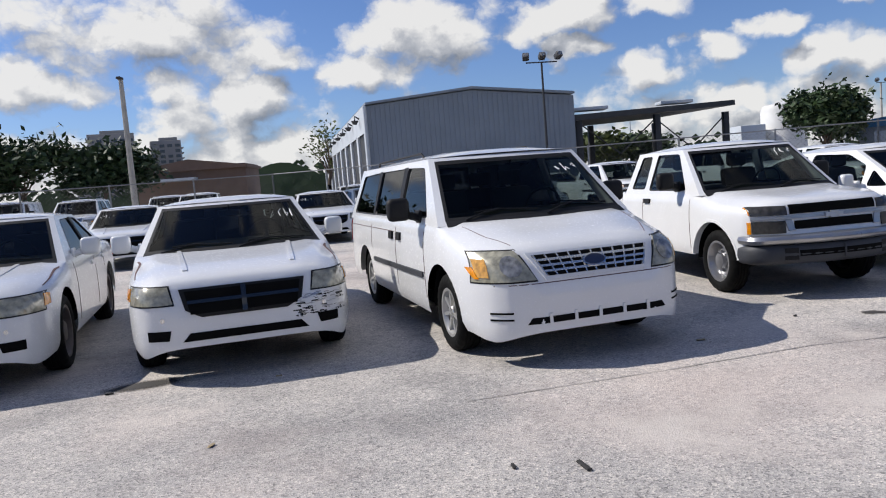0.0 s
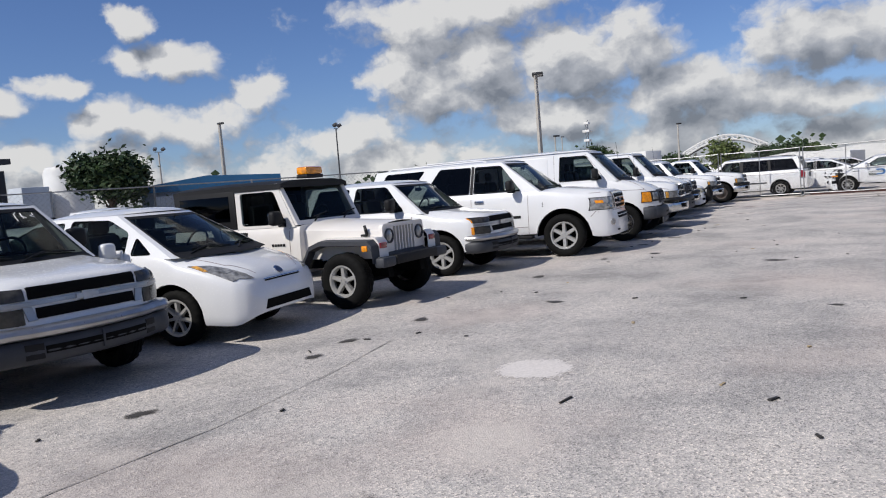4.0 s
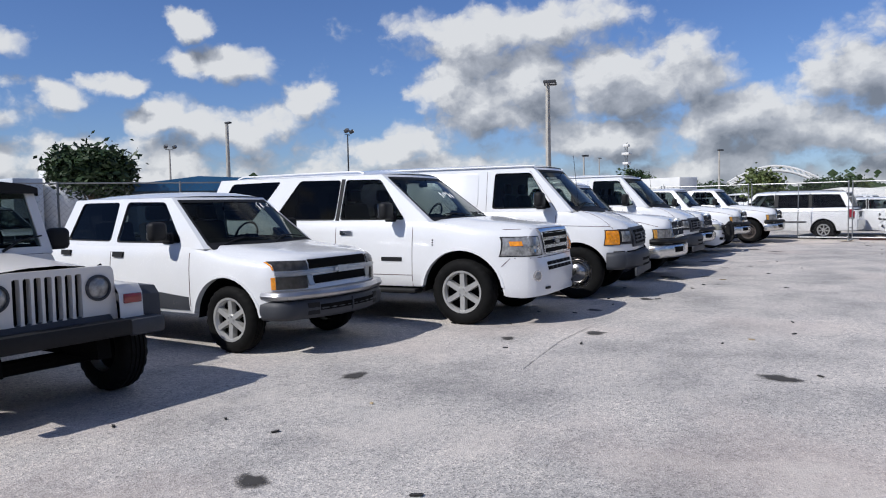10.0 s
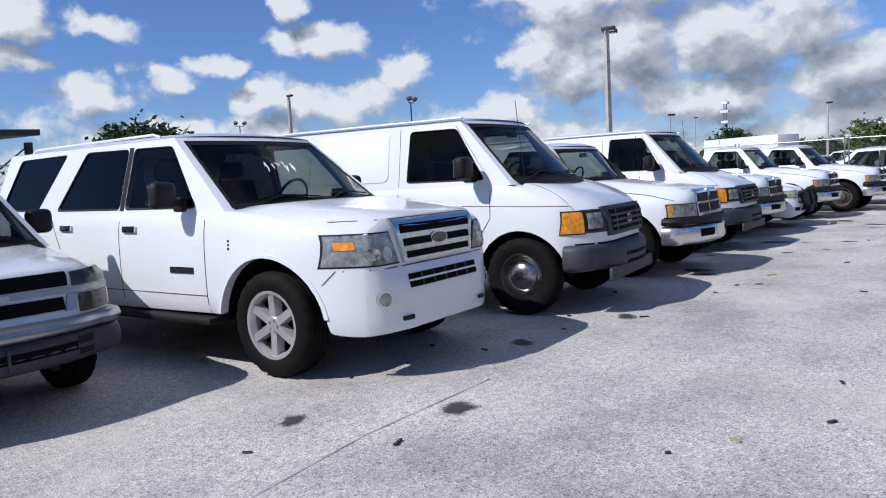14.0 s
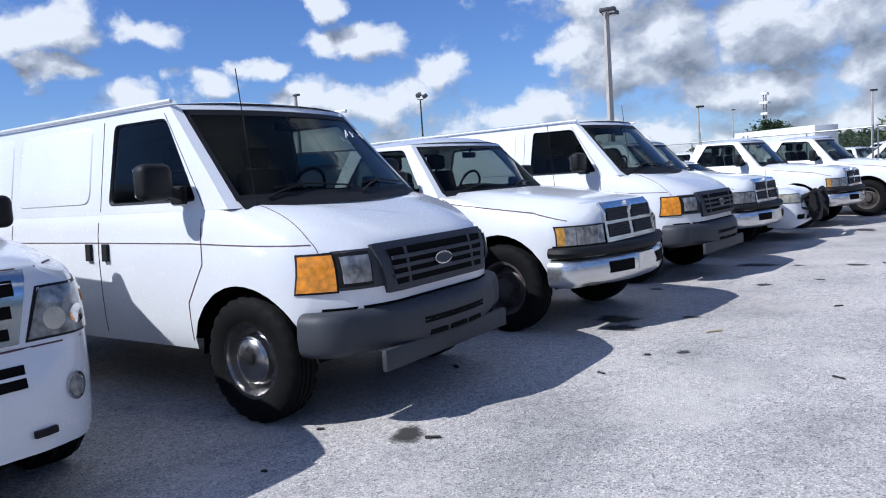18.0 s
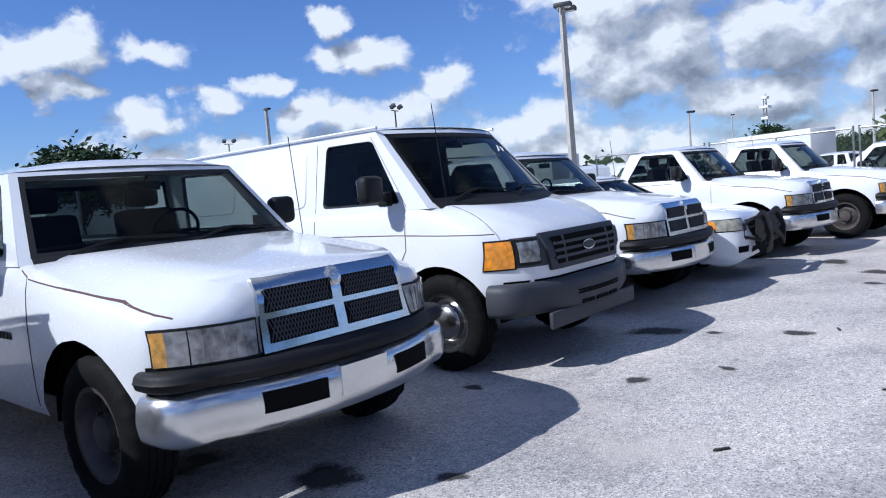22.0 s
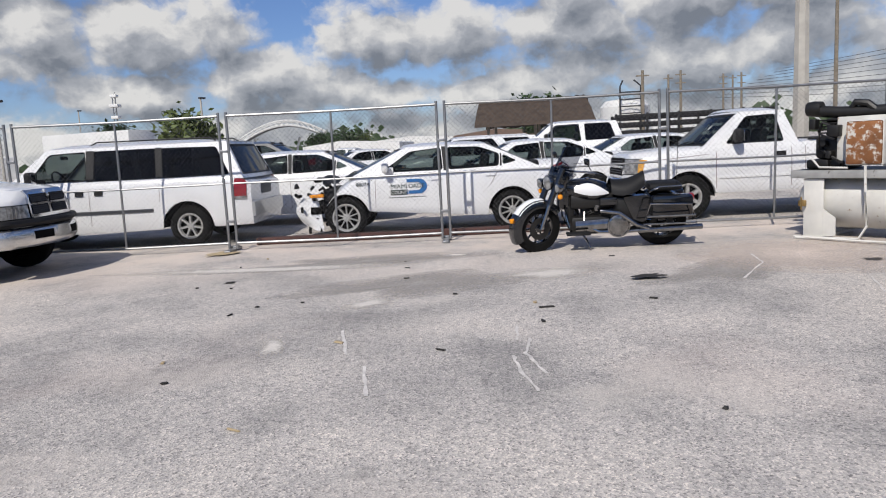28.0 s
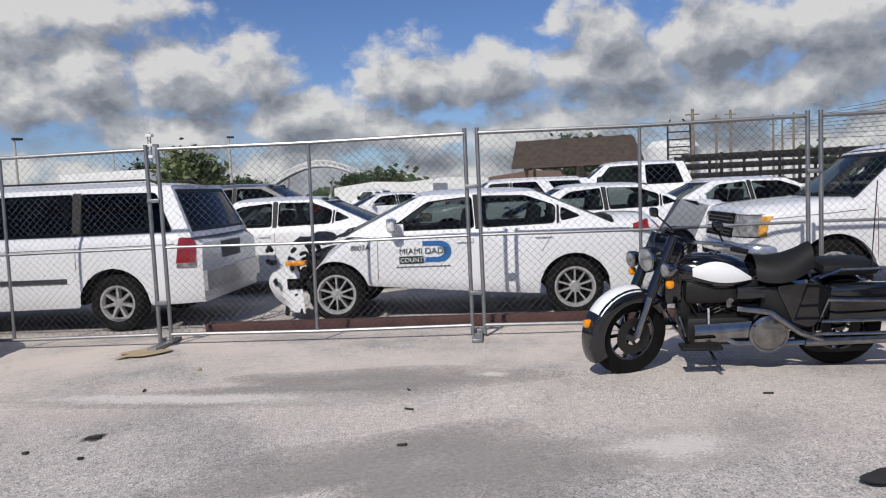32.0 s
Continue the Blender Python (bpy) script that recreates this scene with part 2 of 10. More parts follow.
def pane(name, tint, rough=0.015):
    """Window glass: sees through with a tint, mirrors by the angle, the same from both sides."""
    m, t, b = nodes_of(name)
    t.nodes.remove(b)
    out = t.nodes["Material Output"]
    clear, gloss, mix = add(t, "ShaderNodeBsdfTransparent"), add(t, "ShaderNodeBsdfGlossy", Roughness=rough), add(t, "ShaderNodeMixShader")
    lw = add(t, "ShaderNodeLayerWeight", Blend=0.5)
    pw, sc = t.nodes.new("ShaderNodeMath"), t.nodes.new("ShaderNodeMath")
    pw.operation, sc.operation = "POWER", "MULTIPLY_ADD"
    pw.inputs[1].default_value, sc.inputs[1].default_value, sc.inputs[2].default_value = 4.6, 0.7, 0.016
    t.links.new(lw.outputs["Facing"], pw.inputs[0])
    t.links.new(pw.outputs[0], sc.inputs[0])
    clear.inputs["Color"].default_value = (*tint, 1)
    t.links.new(sc.outputs[0], mix.inputs["Fac"])
    t.links.new(clear.outputs["BSDF"], mix.inputs[1])
    t.links.new(gloss.outputs["BSDF"], mix.inputs[2])
    t.links.new(mix.outputs["Shader"], out.inputs["Surface"])
    return m


WHITE = mat("white_paint", (0.73, 0.735, 0.74), 0.26, vary=0.05, scale=1.3, bump=0.008, coat=0.6, spot=(0.62, 0.60, 0.56), spots=-0.06)
CREAM = mat("cream_white_paint", (0.72, 0.69, 0.65), 0.38, vary=0.07, scale=1.6, bump=0.01, coat=0.4, spot=(0.55, 0.51, 0.44), spots=-0.05)
GREYCAR = mat("dark_grey_paint", (0.06, 0.065, 0.07), 0.3, vary=0.15, bump=0.01, coat=0.6)
SILVERCAR = mat("silver_paint", (0.42, 0.43, 0.44), 0.32, 0.4, vary=0.1, bump=0.01, coat=0.6)
REDCAR = mat("red_paint", (0.28, 0.03, 0.03), 0.3, vary=0.1, bump=0.01, coat=0.6)
BLACK = mat("black_plastic", (0.012, 0.012, 0.013), 0.6, vary=0.3, bump=0.08, spec=0.25)
BLACKGLOSS = mat("black_gloss_paint", (0.006, 0.007, 0.009), 0.12, vary=0.2, bump=0.01, coat=0.8)
GREY = mat("grey_plastic", (0.037, 0.040, 0.048), 0.6, vary=0.2, scale=4, bump=0.1, spot=(0.08, 0.08, 0.08), spots=-0.04)
CHROME = mat("chrome", (0.66, 0.66, 0.66), 0.14, 1.0, vary=0.1, bump=0.01)
DULLCHROME = mat("weathered_chrome", (0.70, 0.70, 0.69), 0.24, 0.9, vary=0.1, bump=0.008, spot=(0.45, 0.43, 0.40), spots=-0.06)
ALLOY = mat("alloy_wheel", (0.52, 0.515, 0.50), 0.34, 0.5, vary=0.15, scale=9, bump=0.03, spot=(0.22, 0.2, 0.18), spots=-0.05)
STEEL = mat("bare_steel_wheel", (0.10, 0.085, 0.08), 0.5, 0.4, vary=0.3, scale=14, bump=0.05, spot=(0.09, 0.045, 0.03), spots=0.02)
RUST = mat("rusty_steel", (0.27, 0.11, 0.04), 0.8, 0.1, vary=0.5, scale=5, fine=120, bump=0.3, spot=(0.60, 0.57, 0.51), spots=0.09)
RUBBER = mat("tyre_rubber", (0.007, 0.007, 0.007), 0.75, vary=0.3, scale=8, bump=0.15, spot=(0.016, 0.015, 0.014), spots=-0.03, spec=0.12)
# near-black for undersides, and for plates that paint the shade in openings
DARK = mat("underbody_shade_black", (0.005, 0.005, 0.005), 0.9, vary=0.3, spec=0.1)
# near-black: dashboards, and the lid that paints the dimness inside cabins
INTERIOR = mat("dark_interior_shade", (0.010, 0.0105, 0.0115), 0.8, vary=0.2, bump=0.1, spec=0.15)
SEATS = mat("grey_seat_cloth", (0.03, 0.03, 0.032), 0.9, vary=0.2, fine=200, bump=0.2)
SEAM = mat("panel_gap", (0.10, 0.05, 0.05), 0.8)
PALEAMBER = mat("faded_amber_lens", (0.72, 0.36, 0.06), 0.15, 0.1, vary=0.5, scale=22, fine=110, bump=0.2, coat=0.8)
SATIN = mat("satin_silver_trim", (0.40, 0.40, 0.41), 0.3, 0.85, vary=0.2, scale=5, bump=0.02, spot=(0.2, 0.19, 0.18), spots=-0.05)
AMBER = mat("amber_lens", (0.85, 0.30, 0.006), 0.12, vary=0.45, scale=22, fine=130, bump=0.25, coat=0.8)
REDLENS = mat("red_lens", (0.27, 0.012, 0.016), 0.15, vary=0.25, scale=14, bump=0.02, coat=0.8)
LENS = mat("headlamp_lens", (0.30, 0.30, 0.295), 0.14, 0.15, vary=0.7, scale=16, fine=90, bump=0.06, coat=1.0)
HAZE = mat("hazed_headlamp", (0.38, 0.36, 0.27), 0.22, 0.15, vary=0.5, scale=18, fine=70, bump=0.05, coat=0.8)
SMOKE = mat("smoked_headlamp", (0.05, 0.048, 0.045), 0.25, 0.1, vary=0.6, scale=18, fine=70, bump=0.04, coat=0.25, spec=0.3)
BLUE = mat("blue_badge", (0.012, 0.02, 0.06), 0.3, coat=0.6)
MARK = mat("white_marker", (0.8, 0.8, 0.78), 0.7)
BIKECHROME = mat("road_worn_chrome", (0.30, 0.30, 0.30), 0.16, 1.0, vary=0.35, scale=14, bump=0.02)
HUBCAP = mat("polished_hubcap", (0.38, 0.37, 0.36), 0.22, 1.0, vary=0.12, bump=0.02)
GLASS = pane("window_glass", (0.36, 0.41, 0.40))
TINT = pane("tinted_glass", (0.025, 0.027, 0.03))
CLEAR = pane("clear_glass", (0.85, 0.88, 0.87))


# ---- mesh helpers ----
def part(name, bm, material, parent=None, label="", sharp=38):
    bmesh.ops.recalc_face_normals(bm, faces=bm.faces)
    me = bpy.data.meshes.new(name)
    bm.to_mesh(me)
    bm.free()
    for m in material if isinstance(material, (list, tuple)) else [material]:
        me.materials.append(m)
    me.shade_smooth()
    me.set_sharp_from_angle(angle=radians(sharp))
    ob = new(name, me)
    ob.parent = parent
    if label:
        ob["label"] = label
    return ob


def empty(name, label="", category="", group="", m=None):
    ob = new(name)
    ob.empty_display_size = 0.3
    if m is not None:
        ob.matrix_world = m
    return tagged(ob, label, category, group)


def box(bm, x, y, z, sx, sy, sz, bevel=0.0, m=None, seg=2):
    g = bmesh.ops.create_cube(bm, size=1.0, matrix=Matrix.LocRotScale((x, y, z), None, (sx, sy, sz)))
    vs = g["verts"]
    if bevel:
        es = list({e for v in vs for e in v.link_edges})
        r = bmesh.ops.bevel(bm, geom=es, offset=bevel, segments=seg, affect="EDGES", profile=0.5)
        vs = list({v for f in r["faces"] for v in f.verts} | {v for v in vs if v.is_valid})
    if m is not None:
        bmesh.ops.transform(bm, matrix=m, verts=vs)
    return vs


def tube(bm, pts, r, n=8, closed=False, r2=None):
    """A round bar along a line of points."""
    pts = [Vector(p) for p in pts]
    k, rings = len(pts), []
    up = Vector((0.0, 0.0, 1.0))
    for i, p in enumerate(pts):
        a = pts[(i - 1) % k] if closed or i else p
        b = pts[(i + 1) % k] if closed or i < k - 1 else p
        d = (b - a).normalized()
        s = d.cross(up)
        s = s.normalized() if s.length > 1e-3 else Vector((1, 0, 0))
        w = s.cross(d)
        rr = r if r2 is None else r + (r2 - r) * i / max(1, k - 1)
        rings.append([bm.verts.new(p + rr * (math.cos(q) * s + math.sin(q) * w)) for q in (2 * math.pi * j / n for j in range(n))])
    for i in range(k if closed else k - 1):
        A, B = rings[i], rings[(i + 1) % k]
        for j in range(n):
            bm.faces.new((A[j], A[(j + 1) % n], B[(j + 1) % n], B[j]))
    if not closed:
        bm.faces.new(rings[0])
        bm.faces.new(rings[-1])


def lathe(bm, prof, n=32, m=None, ring=False):
    """Turns a profile of (radius, place along x) about the x axis."""
    rows = []
    for r, a in prof:
        if r < 1e-6:
            rows.append([bm.verts.new((a, 0, 0))])
        else:
            rows.append([bm.verts.new((a, r * math.cos(2 * math.pi * j / n), r * math.sin(2 * math.pi * j / n))) for j in range(n)])
    pairs = list(zip(rows, rows[1:])) + ([(rows[-1], rows[0])] if ring else [])
    for A, B in pairs:
        for j in range(n):
            q = [A[j % len(A)], A[(j + 1) % len(A)], B[(j + 1) % len(B)], B[j % len(B)]]
            q = [v for i, v in enumerate(q) if v not in q[:i]]
            if len(q) > 2:
                bm.faces.new(q)
    vs = [v for row in rows for v in row]
    if m is not None:
        bmesh.ops.transform(bm, matrix=m, verts=vs)
    return vs


def sheet(bm, f, us, vs):
    """A surface from a function of two numbers."""
    rows = [[bm.verts.new(f(u, v)) for u in us] for v in vs]
    for A, B in zip(rows, rows[1:]):
        for j in range(len(us) - 1):
            bm.faces.new((A[j], A[j + 1], B[j + 1], B[j]))
    return rows


def prism(bm, poly, d, m=None):
    """A flat polygon of (x, z) in the plane y = 0, thickened by d towards -y."""
    A = [bm.verts.new((x, 0, z)) for x, z in poly]
    B = [bm.verts.new((x, -d, z)) for x, z in poly]
    bm.faces.new(A)
    bm.faces.new(B[::-1])
    for i in range(len(A)):
        j = (i + 1) % len(A)
        bm.faces.new((A[i], B[i], B[j], A[j]))
    if m is not None:
        bmesh.ops.transform(bm, matrix=m, verts=A + B)


def rounded(poly, r, n=4):
    """The polygon with its corners rounded."""
    out = []
    for i, p in enumerate(poly):
        p, a, b = Vector(p), Vector(poly[i - 1]), Vector(poly[(i + 1) % len(poly)])
        q = min(r, (a - p).length * 0.45, (b - p).length * 0.45)
        s, e = p + (a - p).normalized() * q, p + (b - p).normalized() * q
        out += [(s.lerp(p, t).lerp(p.lerp(e, t), t)) for t in (k / n for k in range(n + 1))]
    return [tuple(v) for v in out]


def lerp(table, x):
    return float(np.interp(x, [a for a, _ in table], [b for _, b in table]))


def flow(table):
    """A smooth curve through a table that never overshoots it."""
    xs, ys = [a for a, _ in table], [b for _, b in table]
    d = [(ys[i + 1] - ys[i]) / (xs[i + 1] - xs[i]) for i in range(len(xs) - 1)]
    m = [d[0]] + [0.0 if a * b <= 0 else 2 * a * b / (a + b) for a, b in zip(d, d[1:])] + [d[-1]]

    def at(x):
        if x <= xs[0]:
            return ys[0]
        if x >= xs[-1]:
            return ys[-1]
        i = max(k for k in range(len(xs) - 1) if xs[k] <= x)
        h = xs[i + 1] - xs[i]
        t = (x - xs[i]) / h
        return ys[i] * (1 + 2 * t) * (1 - t) ** 2 + h * m[i] * t * (1 - t) ** 2 + ys[i + 1] * t * t * (3 - 2 * t) + h * m[i + 1] * t * t * (t - 1)
    return at


# ---- vehicles: nose at y = 0 looking towards -y, x across, wheels on z = 0 ----
from mathutils.bvhtree import BVHTree
from mathutils.geometry import tessellate_polygon

SIDE = ((0, 0.962), (0.07, 0.985), (0.2, 0.996), (0.42, 1.0), (0.66, 0.999), (0.84, 0.988), (0.94, 0.972), (1.0, 0.95))


def shell(S):
    """The lower body as one skin of ribs along the length, with the wheel arches cut out of its lower edge."""
    bm = bmesh.new()
    ys = {y for k in ("top", "plan", "base", "crown") for y, _ in S[k]}
    for yc, r in S["arch"]:
        ys |= {yc + r * math.cos(math.pi * k / 12) for k in range(13)} | {yc - r - 0.02, yc + r + 0.02}
    ys = sorted(y for y in ys if 0 <= y <= S["L"])
    full = []
    for a, b in zip(ys, ys[1:]):
        if b - a < 0.004:
            continue
        k = max(1, int((b - a) / (0.05 if a < 0.7 else 0.12 if a < 1.6 else 0.22)))
        full += [a + (b - a) * i / k for i in range(k)]
    full.append(ys[-1])
    rings = []
    plan, tops, crowns, bases = flow(S["plan"]), flow(S["top"]), flow(S["crown"]), flow(S["base"])
    side = flow(SIDE)
    for y in full:
        hw, zt, cr, zb = S["W"] / 2 * plan(y), tops(y), crowns(y), bases(y)
        foot = zb
        for yc, r in S["arch"]:
            if abs(y - yc) < r:
                zb = max(zb, S["hub"] + math.sqrt(max(0, r * r - (y - yc) ** 2)))
        zs = max(zt - cr, zb + 0.02)
        zt = max(zt, zs + 0.005)
        c, h = zt - zs, S.get("hood", 0.8)
        half = [(hw * side((zb + (zs - zb) * f - foot) / (zs - foot)), zb + (zs - zb) * f) for f, _ in SIDE]
        dip = S.get("dip", 0.6)
        half += [(0.91 * hw, zs + 0.45 * dip * c), (hw * (h + 0.03), zs + dip * c), (hw * (h - 0.04), zt - 0.12 * c), (hw * 0.4, zt - 0.02 * c), (0, zt)]
        ring = [bm.verts.new((x, y, z)) for x, z in half]
        ring += [bm.verts.new((-x, y, z)) for x, z in half[-2::-1]]
        rings.append(ring)
    n = len(rings[0])
    G = S.get("cab")
    for A, B, y in zip(rings, rings[1:], full):
        for j in range(n - 1):
            f = bm.faces.new((A[j], A[j + 1], B[j + 1], B[j]))
            mid = sum((v.co.y for v in f.verts)) / 4
            # the skin is closed at the belt; its lid is blackened as cabin shade
            if G and 8 <= j < n - 9 and G["w0"] + 0.06 < mid < G["r0"] - 0.06:
                f.material_index = 1
    for ring in (rings[0], rings[-1]):
        for i in range(n // 2):
            q = (ring[i], ring[i + 1], ring[n - 2 - i], ring[n - 1 - i])
            bm.faces.new([v for k, v in enumerate(q) if v not in q[:k]])
    bmesh.ops.recalc_face_normals(bm, faces=bm.faces)
    return bm


class Skin:
    """Lays patches on a body's surface."""

    def __init__(self, bm, S):
        self.tree, self.mid = BVHTree.FromBMesh(bm), Vector((0, S["L"] / 2, 0.6))

    def near(self, p):
        q, nrm, _, _ = self.tree.find_nearest(Vector(p))
        return q, nrm if nrm.dot(q - self.mid) > 0 else -nrm

    def ahead(self, x, z):
        q, nrm, _, _ = self.tree.ray_cast(Vector((x, -2, z)), Vector((0, 1, 0)))
        return (q, nrm if nrm.y < 0 else -nrm) if q else self.near((x, 0, z))

    def beside(self, s, y, z):
        q, nrm, _, _ = self.tree.ray_cast(Vector((3 * s, y, z)), Vector((-s, 0, 0)))
        return (q, nrm if nrm.x * s > 0 else -nrm) if q else self.near((s, y, z))

    def over(self, x, y):
        q, nrm, _, _ = self.tree.ray_cast(Vector((x, y, 4)), Vector((0, 0, -1)))
        return (q, nrm if nrm.z > 0 else -nrm) if q else self.near((x, y, 1))

    def patch(self, bm, how, corners, nu, nv, lift, sink=0.008):
        """A plate over four corners, bent to the skin. how: ahead (x, z), beside (side, y, z), over (x, y) or near (x, y, z)."""
        a, b, c, d = [Vector(k) for k in corners]
        out, inn = [], []
        for i in range(nv + 1):
            for j in range(nu + 1):
                u, v = j / nu, i / nv
                p = a.lerp(b, u).lerp(d.lerp(c, u), v)
                q, nrm = how(*p) if how != self.near else how(p)
                if how == self.ahead:
                    nrm = (nrm + Vector((0, -1, 0))).normalized()
                out.append(bm.verts.new(q + nrm * lift))
                inn.append(bm.verts.new(q - nrm * sink))
        w = nu + 1
        for i in range(nv):
            for j in range(nu):
                k = i * w + j
                bm.faces.new((out[k], out[k + 1], out[k + w + 1], out[k + w]))
        edge = [*range(0, nu), *[nu + w * i for i in range(nv)], *[nv * w + j for j in range(nu, 0, -1)], *[w * i for i in range(nv, 0, -1)]]
        for k, l in zip(edge, edge[1:] + edge[:1]):
            bm.faces.new((out[k], inn[k], inn[l], out[l]))

    def disc(self, bm, how, centre, ru, rv, lift, n=20, sink=0.008, dome=0.0):
        """An oval plate; ru and rv are its half sizes along the first and the last coordinate."""
        c = Vector(centre)
        ring, low = [], []
        for j in range(n):
            a = 2 * math.pi * j / n
            p = c.copy()
            p[len(c) - 2] += ru * math.cos(a)
            p[len(c) - 1] += rv * math.sin(a)
            q, nrm = how(*p) if how != self.near else how(p)
            if how == self.ahead:
                nrm = (nrm + Vector((0, -1, 0))).normalized()
            ring.append(bm.verts.new(q + nrm * lift))
            low.append(bm.verts.new(q - nrm * sink))
        q, nrm = how(*c) if how != self.near else how(c)
        top = bm.verts.new(q + nrm * (lift + dome))
        for j in range(n):
            k = (j + 1) % n
            bm.faces.new((ring[j], ring[k], top))
            bm.faces.new((ring[j], low[j], low[k], ring[k]))


def tyre_and_rim(style, R, rim, w, rim_mat):
    """A wheel about the x axis, its outer side towards +x, as two meshes."""
    t = bmesh.new()
    h = w / 2
    prof = [(rim, -h * 0.8), (rim + 0.03, -h * 0.95), ((R + rim) / 2, -h), (R - 0.03, -h * 0.93), (R - 0.006, -h * 0.75)]
    for g in (-0.45, -0.12, 0.2, 0.5):
        prof += [(R, h * (g - 0.1)), (R - 0.009, h * (g - 0.08)), (R - 0.009, h * (g - 0.01)), (R, h * (g + 0.01))]
    prof += [(R - 0.006, h * 0.75), (R - 0.03, h * 0.93), ((R + rim) / 2, h), (rim + 0.03, h * 0.95), (rim, h * 0.8)]
    n = 72
    vs = lathe(t, prof, n)
    for i, v in enumerate(vs):
        if abs(v.co.x) > h * 0.55 and math.hypot(v.co.y, v.co.z) > R - 0.035 and (i % n) % 3 == 0:
            v.co.y, v.co.z = v.co.y * (1 - 0.014 / R), v.co.z * (1 - 0.014 / R)
    r = bmesh.new()
    lip = [(rim + 0.002, -h * 0.8), (rim + 0.006, h * 0.78), (rim + 0.012, h * 0.86), (rim - 0.012, h * 0.84), (rim - 0.03, h * 0.5)]
    if style == "dome":
        lathe(r, lip + [(rim * 0.84, h * 0.30), (rim * 0.70, h * 0.25), (rim * 0.66, h * 0.30), (rim * 0.64, h * 0.72), (rim * 0.60, h * 0.80), (rim * 0.57, h * 0.78), (rim * 0.52, h * 0.86), (rim * 0.30, h * 1.02), (rim * 0.10, h * 1.08), (0, h * 1.09)], 36)
    elif style == "steel":
        lathe(r, lip + [(rim * 0.8, h * 0.1), (rim * 0.6, h * 0.3), (rim * 0.42, h * 0.25), (rim * 0.38, h * 0.7), (rim * 0.2, h * 0.75), (0, h * 0.75)], 36)
        for k in range(8):
            lathe(r, [(rim * 0.045, h * 0.2), (rim * 0.045, h * 0.5), (0, h * 0.5)], 6, m=Matrix.Translation((0, rim * 0.5 * math.cos(k * math.pi / 4), rim * 0.5 * math.sin(k * math.pi / 4))))
    else:
        n = int(style)
        lathe(r, lip + [(rim * 0.92, h * 0.1)], 36)
        lathe(r, [(rim * 0.3, h * 0.1), (rim * 0.3, h * 0.62), (rim * 0.24, h * 0.72), (0, h * 0.74)], 24)
        for k in range(n):
            m = Matrix.Rotation(2 * math.pi * k / n, 4, "X")
            a, b = (0.16, 0.115) if n <= 6 else (0.1, 0.07) if n < 10 else (0.05, 0.038)
            poly = [(-rim * a * 0.8, rim * 0.2), (rim * a * 0.8, rim * 0.2), (rim * b, rim * 0.93), (-rim * b, rim * 0.93)]
            A = [r.verts.new(m @ Vector((h * (0.66 + 0.1 * (z / rim)), x, z))) for x, z in poly]
            B = [r.verts.new(m @ Vector((h * 0.2, x * 1.25, z))) for x, z in poly]
            r.faces.new(A)
            for i in range(4):
                r.faces.new((A[i], B[i], B[(i + 1) % 4], A[(i + 1) % 4]))
        for k in range(5):
            q = 2 * math.pi * k / 5
            lathe(r, [(rim * 0.04, h * 0.6), (rim * 0.04, h * 0.82), (0, h * 0.82)], 6, m=Matrix.Translation((0, rim * 0.17 * math.cos(q), rim * 0.17 * math.sin(q))))
    # backing disc, near-black to paint the shade behind the spokes
    back = bmesh.new()
    lathe(back, [(rim * 0.97, -h * 0.1), (0, -h * 0.1)], 28)
    return t, r, back


def wheels(S, root):
    """Four wheels with their arch linings."""
    R, rim, w = S["tyre"]
    t, r, back = tyre_and_rim(S["rim"], R, rim, w, None)
    tm = part("wheel", t, RUBBER, root)
    rm = part("rim", r, S.get("rim_mat", ALLOY), tm, S.get("rim_label", ""), 30)
    bk = part("brake_shade_disc", back, DARK, tm)
    first = True
    for yc, ra in S["arch"]:
        for s in (1, -1):
            m = pose(s * (S["W"] / 2 - w / 2 - S.get("tuck", 0.03)), yc, R, 0, 0, 0 if s > 0 else 180)
            if first:
                tm.matrix_local, first = m, False
            else:
                o = tm.copy()
                p, d = rm.copy(), bk.copy()
                for k in (o, p, d):
                    scene.collection.objects.link(k)
                o.matrix_local, p.parent, d.parent = m, o, o
    bm = bmesh.new()
    for yc, ra in S["arch"]:
        for s in (1, -1):
            x0 = S["W"] / 2 - 0.42
            A = [(yc + ra * 0.995 * math.cos(a), S["hub"] + ra * 0.995 * math.sin(a)) for a in (math.pi * k / 12 for k in range(13))]
            rows = [[bm.verts.new((s * (x0 if k else S["W"] / 2 * (lerp(S["plan"], y) - 0.07)), y, z)) for y, z in A] for k in (0, 1)]
            for j in range(12):
                bm.faces.new((rows[0][j], rows[0][j + 1], rows[1][j + 1], rows[1][j]))
            bm.faces.new(rows[1])
    lo = lerp(S["base"], S["L"] / 2)
    box(bm, 0, S["L"] / 2, lo + 0.1, S["W"] - 0.86, S["L"] - 0.5, 0.16, 0.02)
    for yc, ra in S["arch"]:
        tube(bm, [(-S["W"] / 2 + 0.2, yc, R * 0.9), (S["W"] / 2 - 0.2, yc, R * 0.9)], 0.06)
    ys = [0.3] + [v for yc, ra in S["arch"] for v in (yc - ra - 0.02, yc + ra + 0.02)] + [S["L"] - 0.3]
    for y0, y1 in zip(ys[::2], ys[1::2]):
        if y1 > y0:
            box(bm, 0, (y0 + y1) / 2, lo + 0.1, S["W"] * 0.86, y1 - y0, 0.12)
    part("underbody", bm, DARK, root)


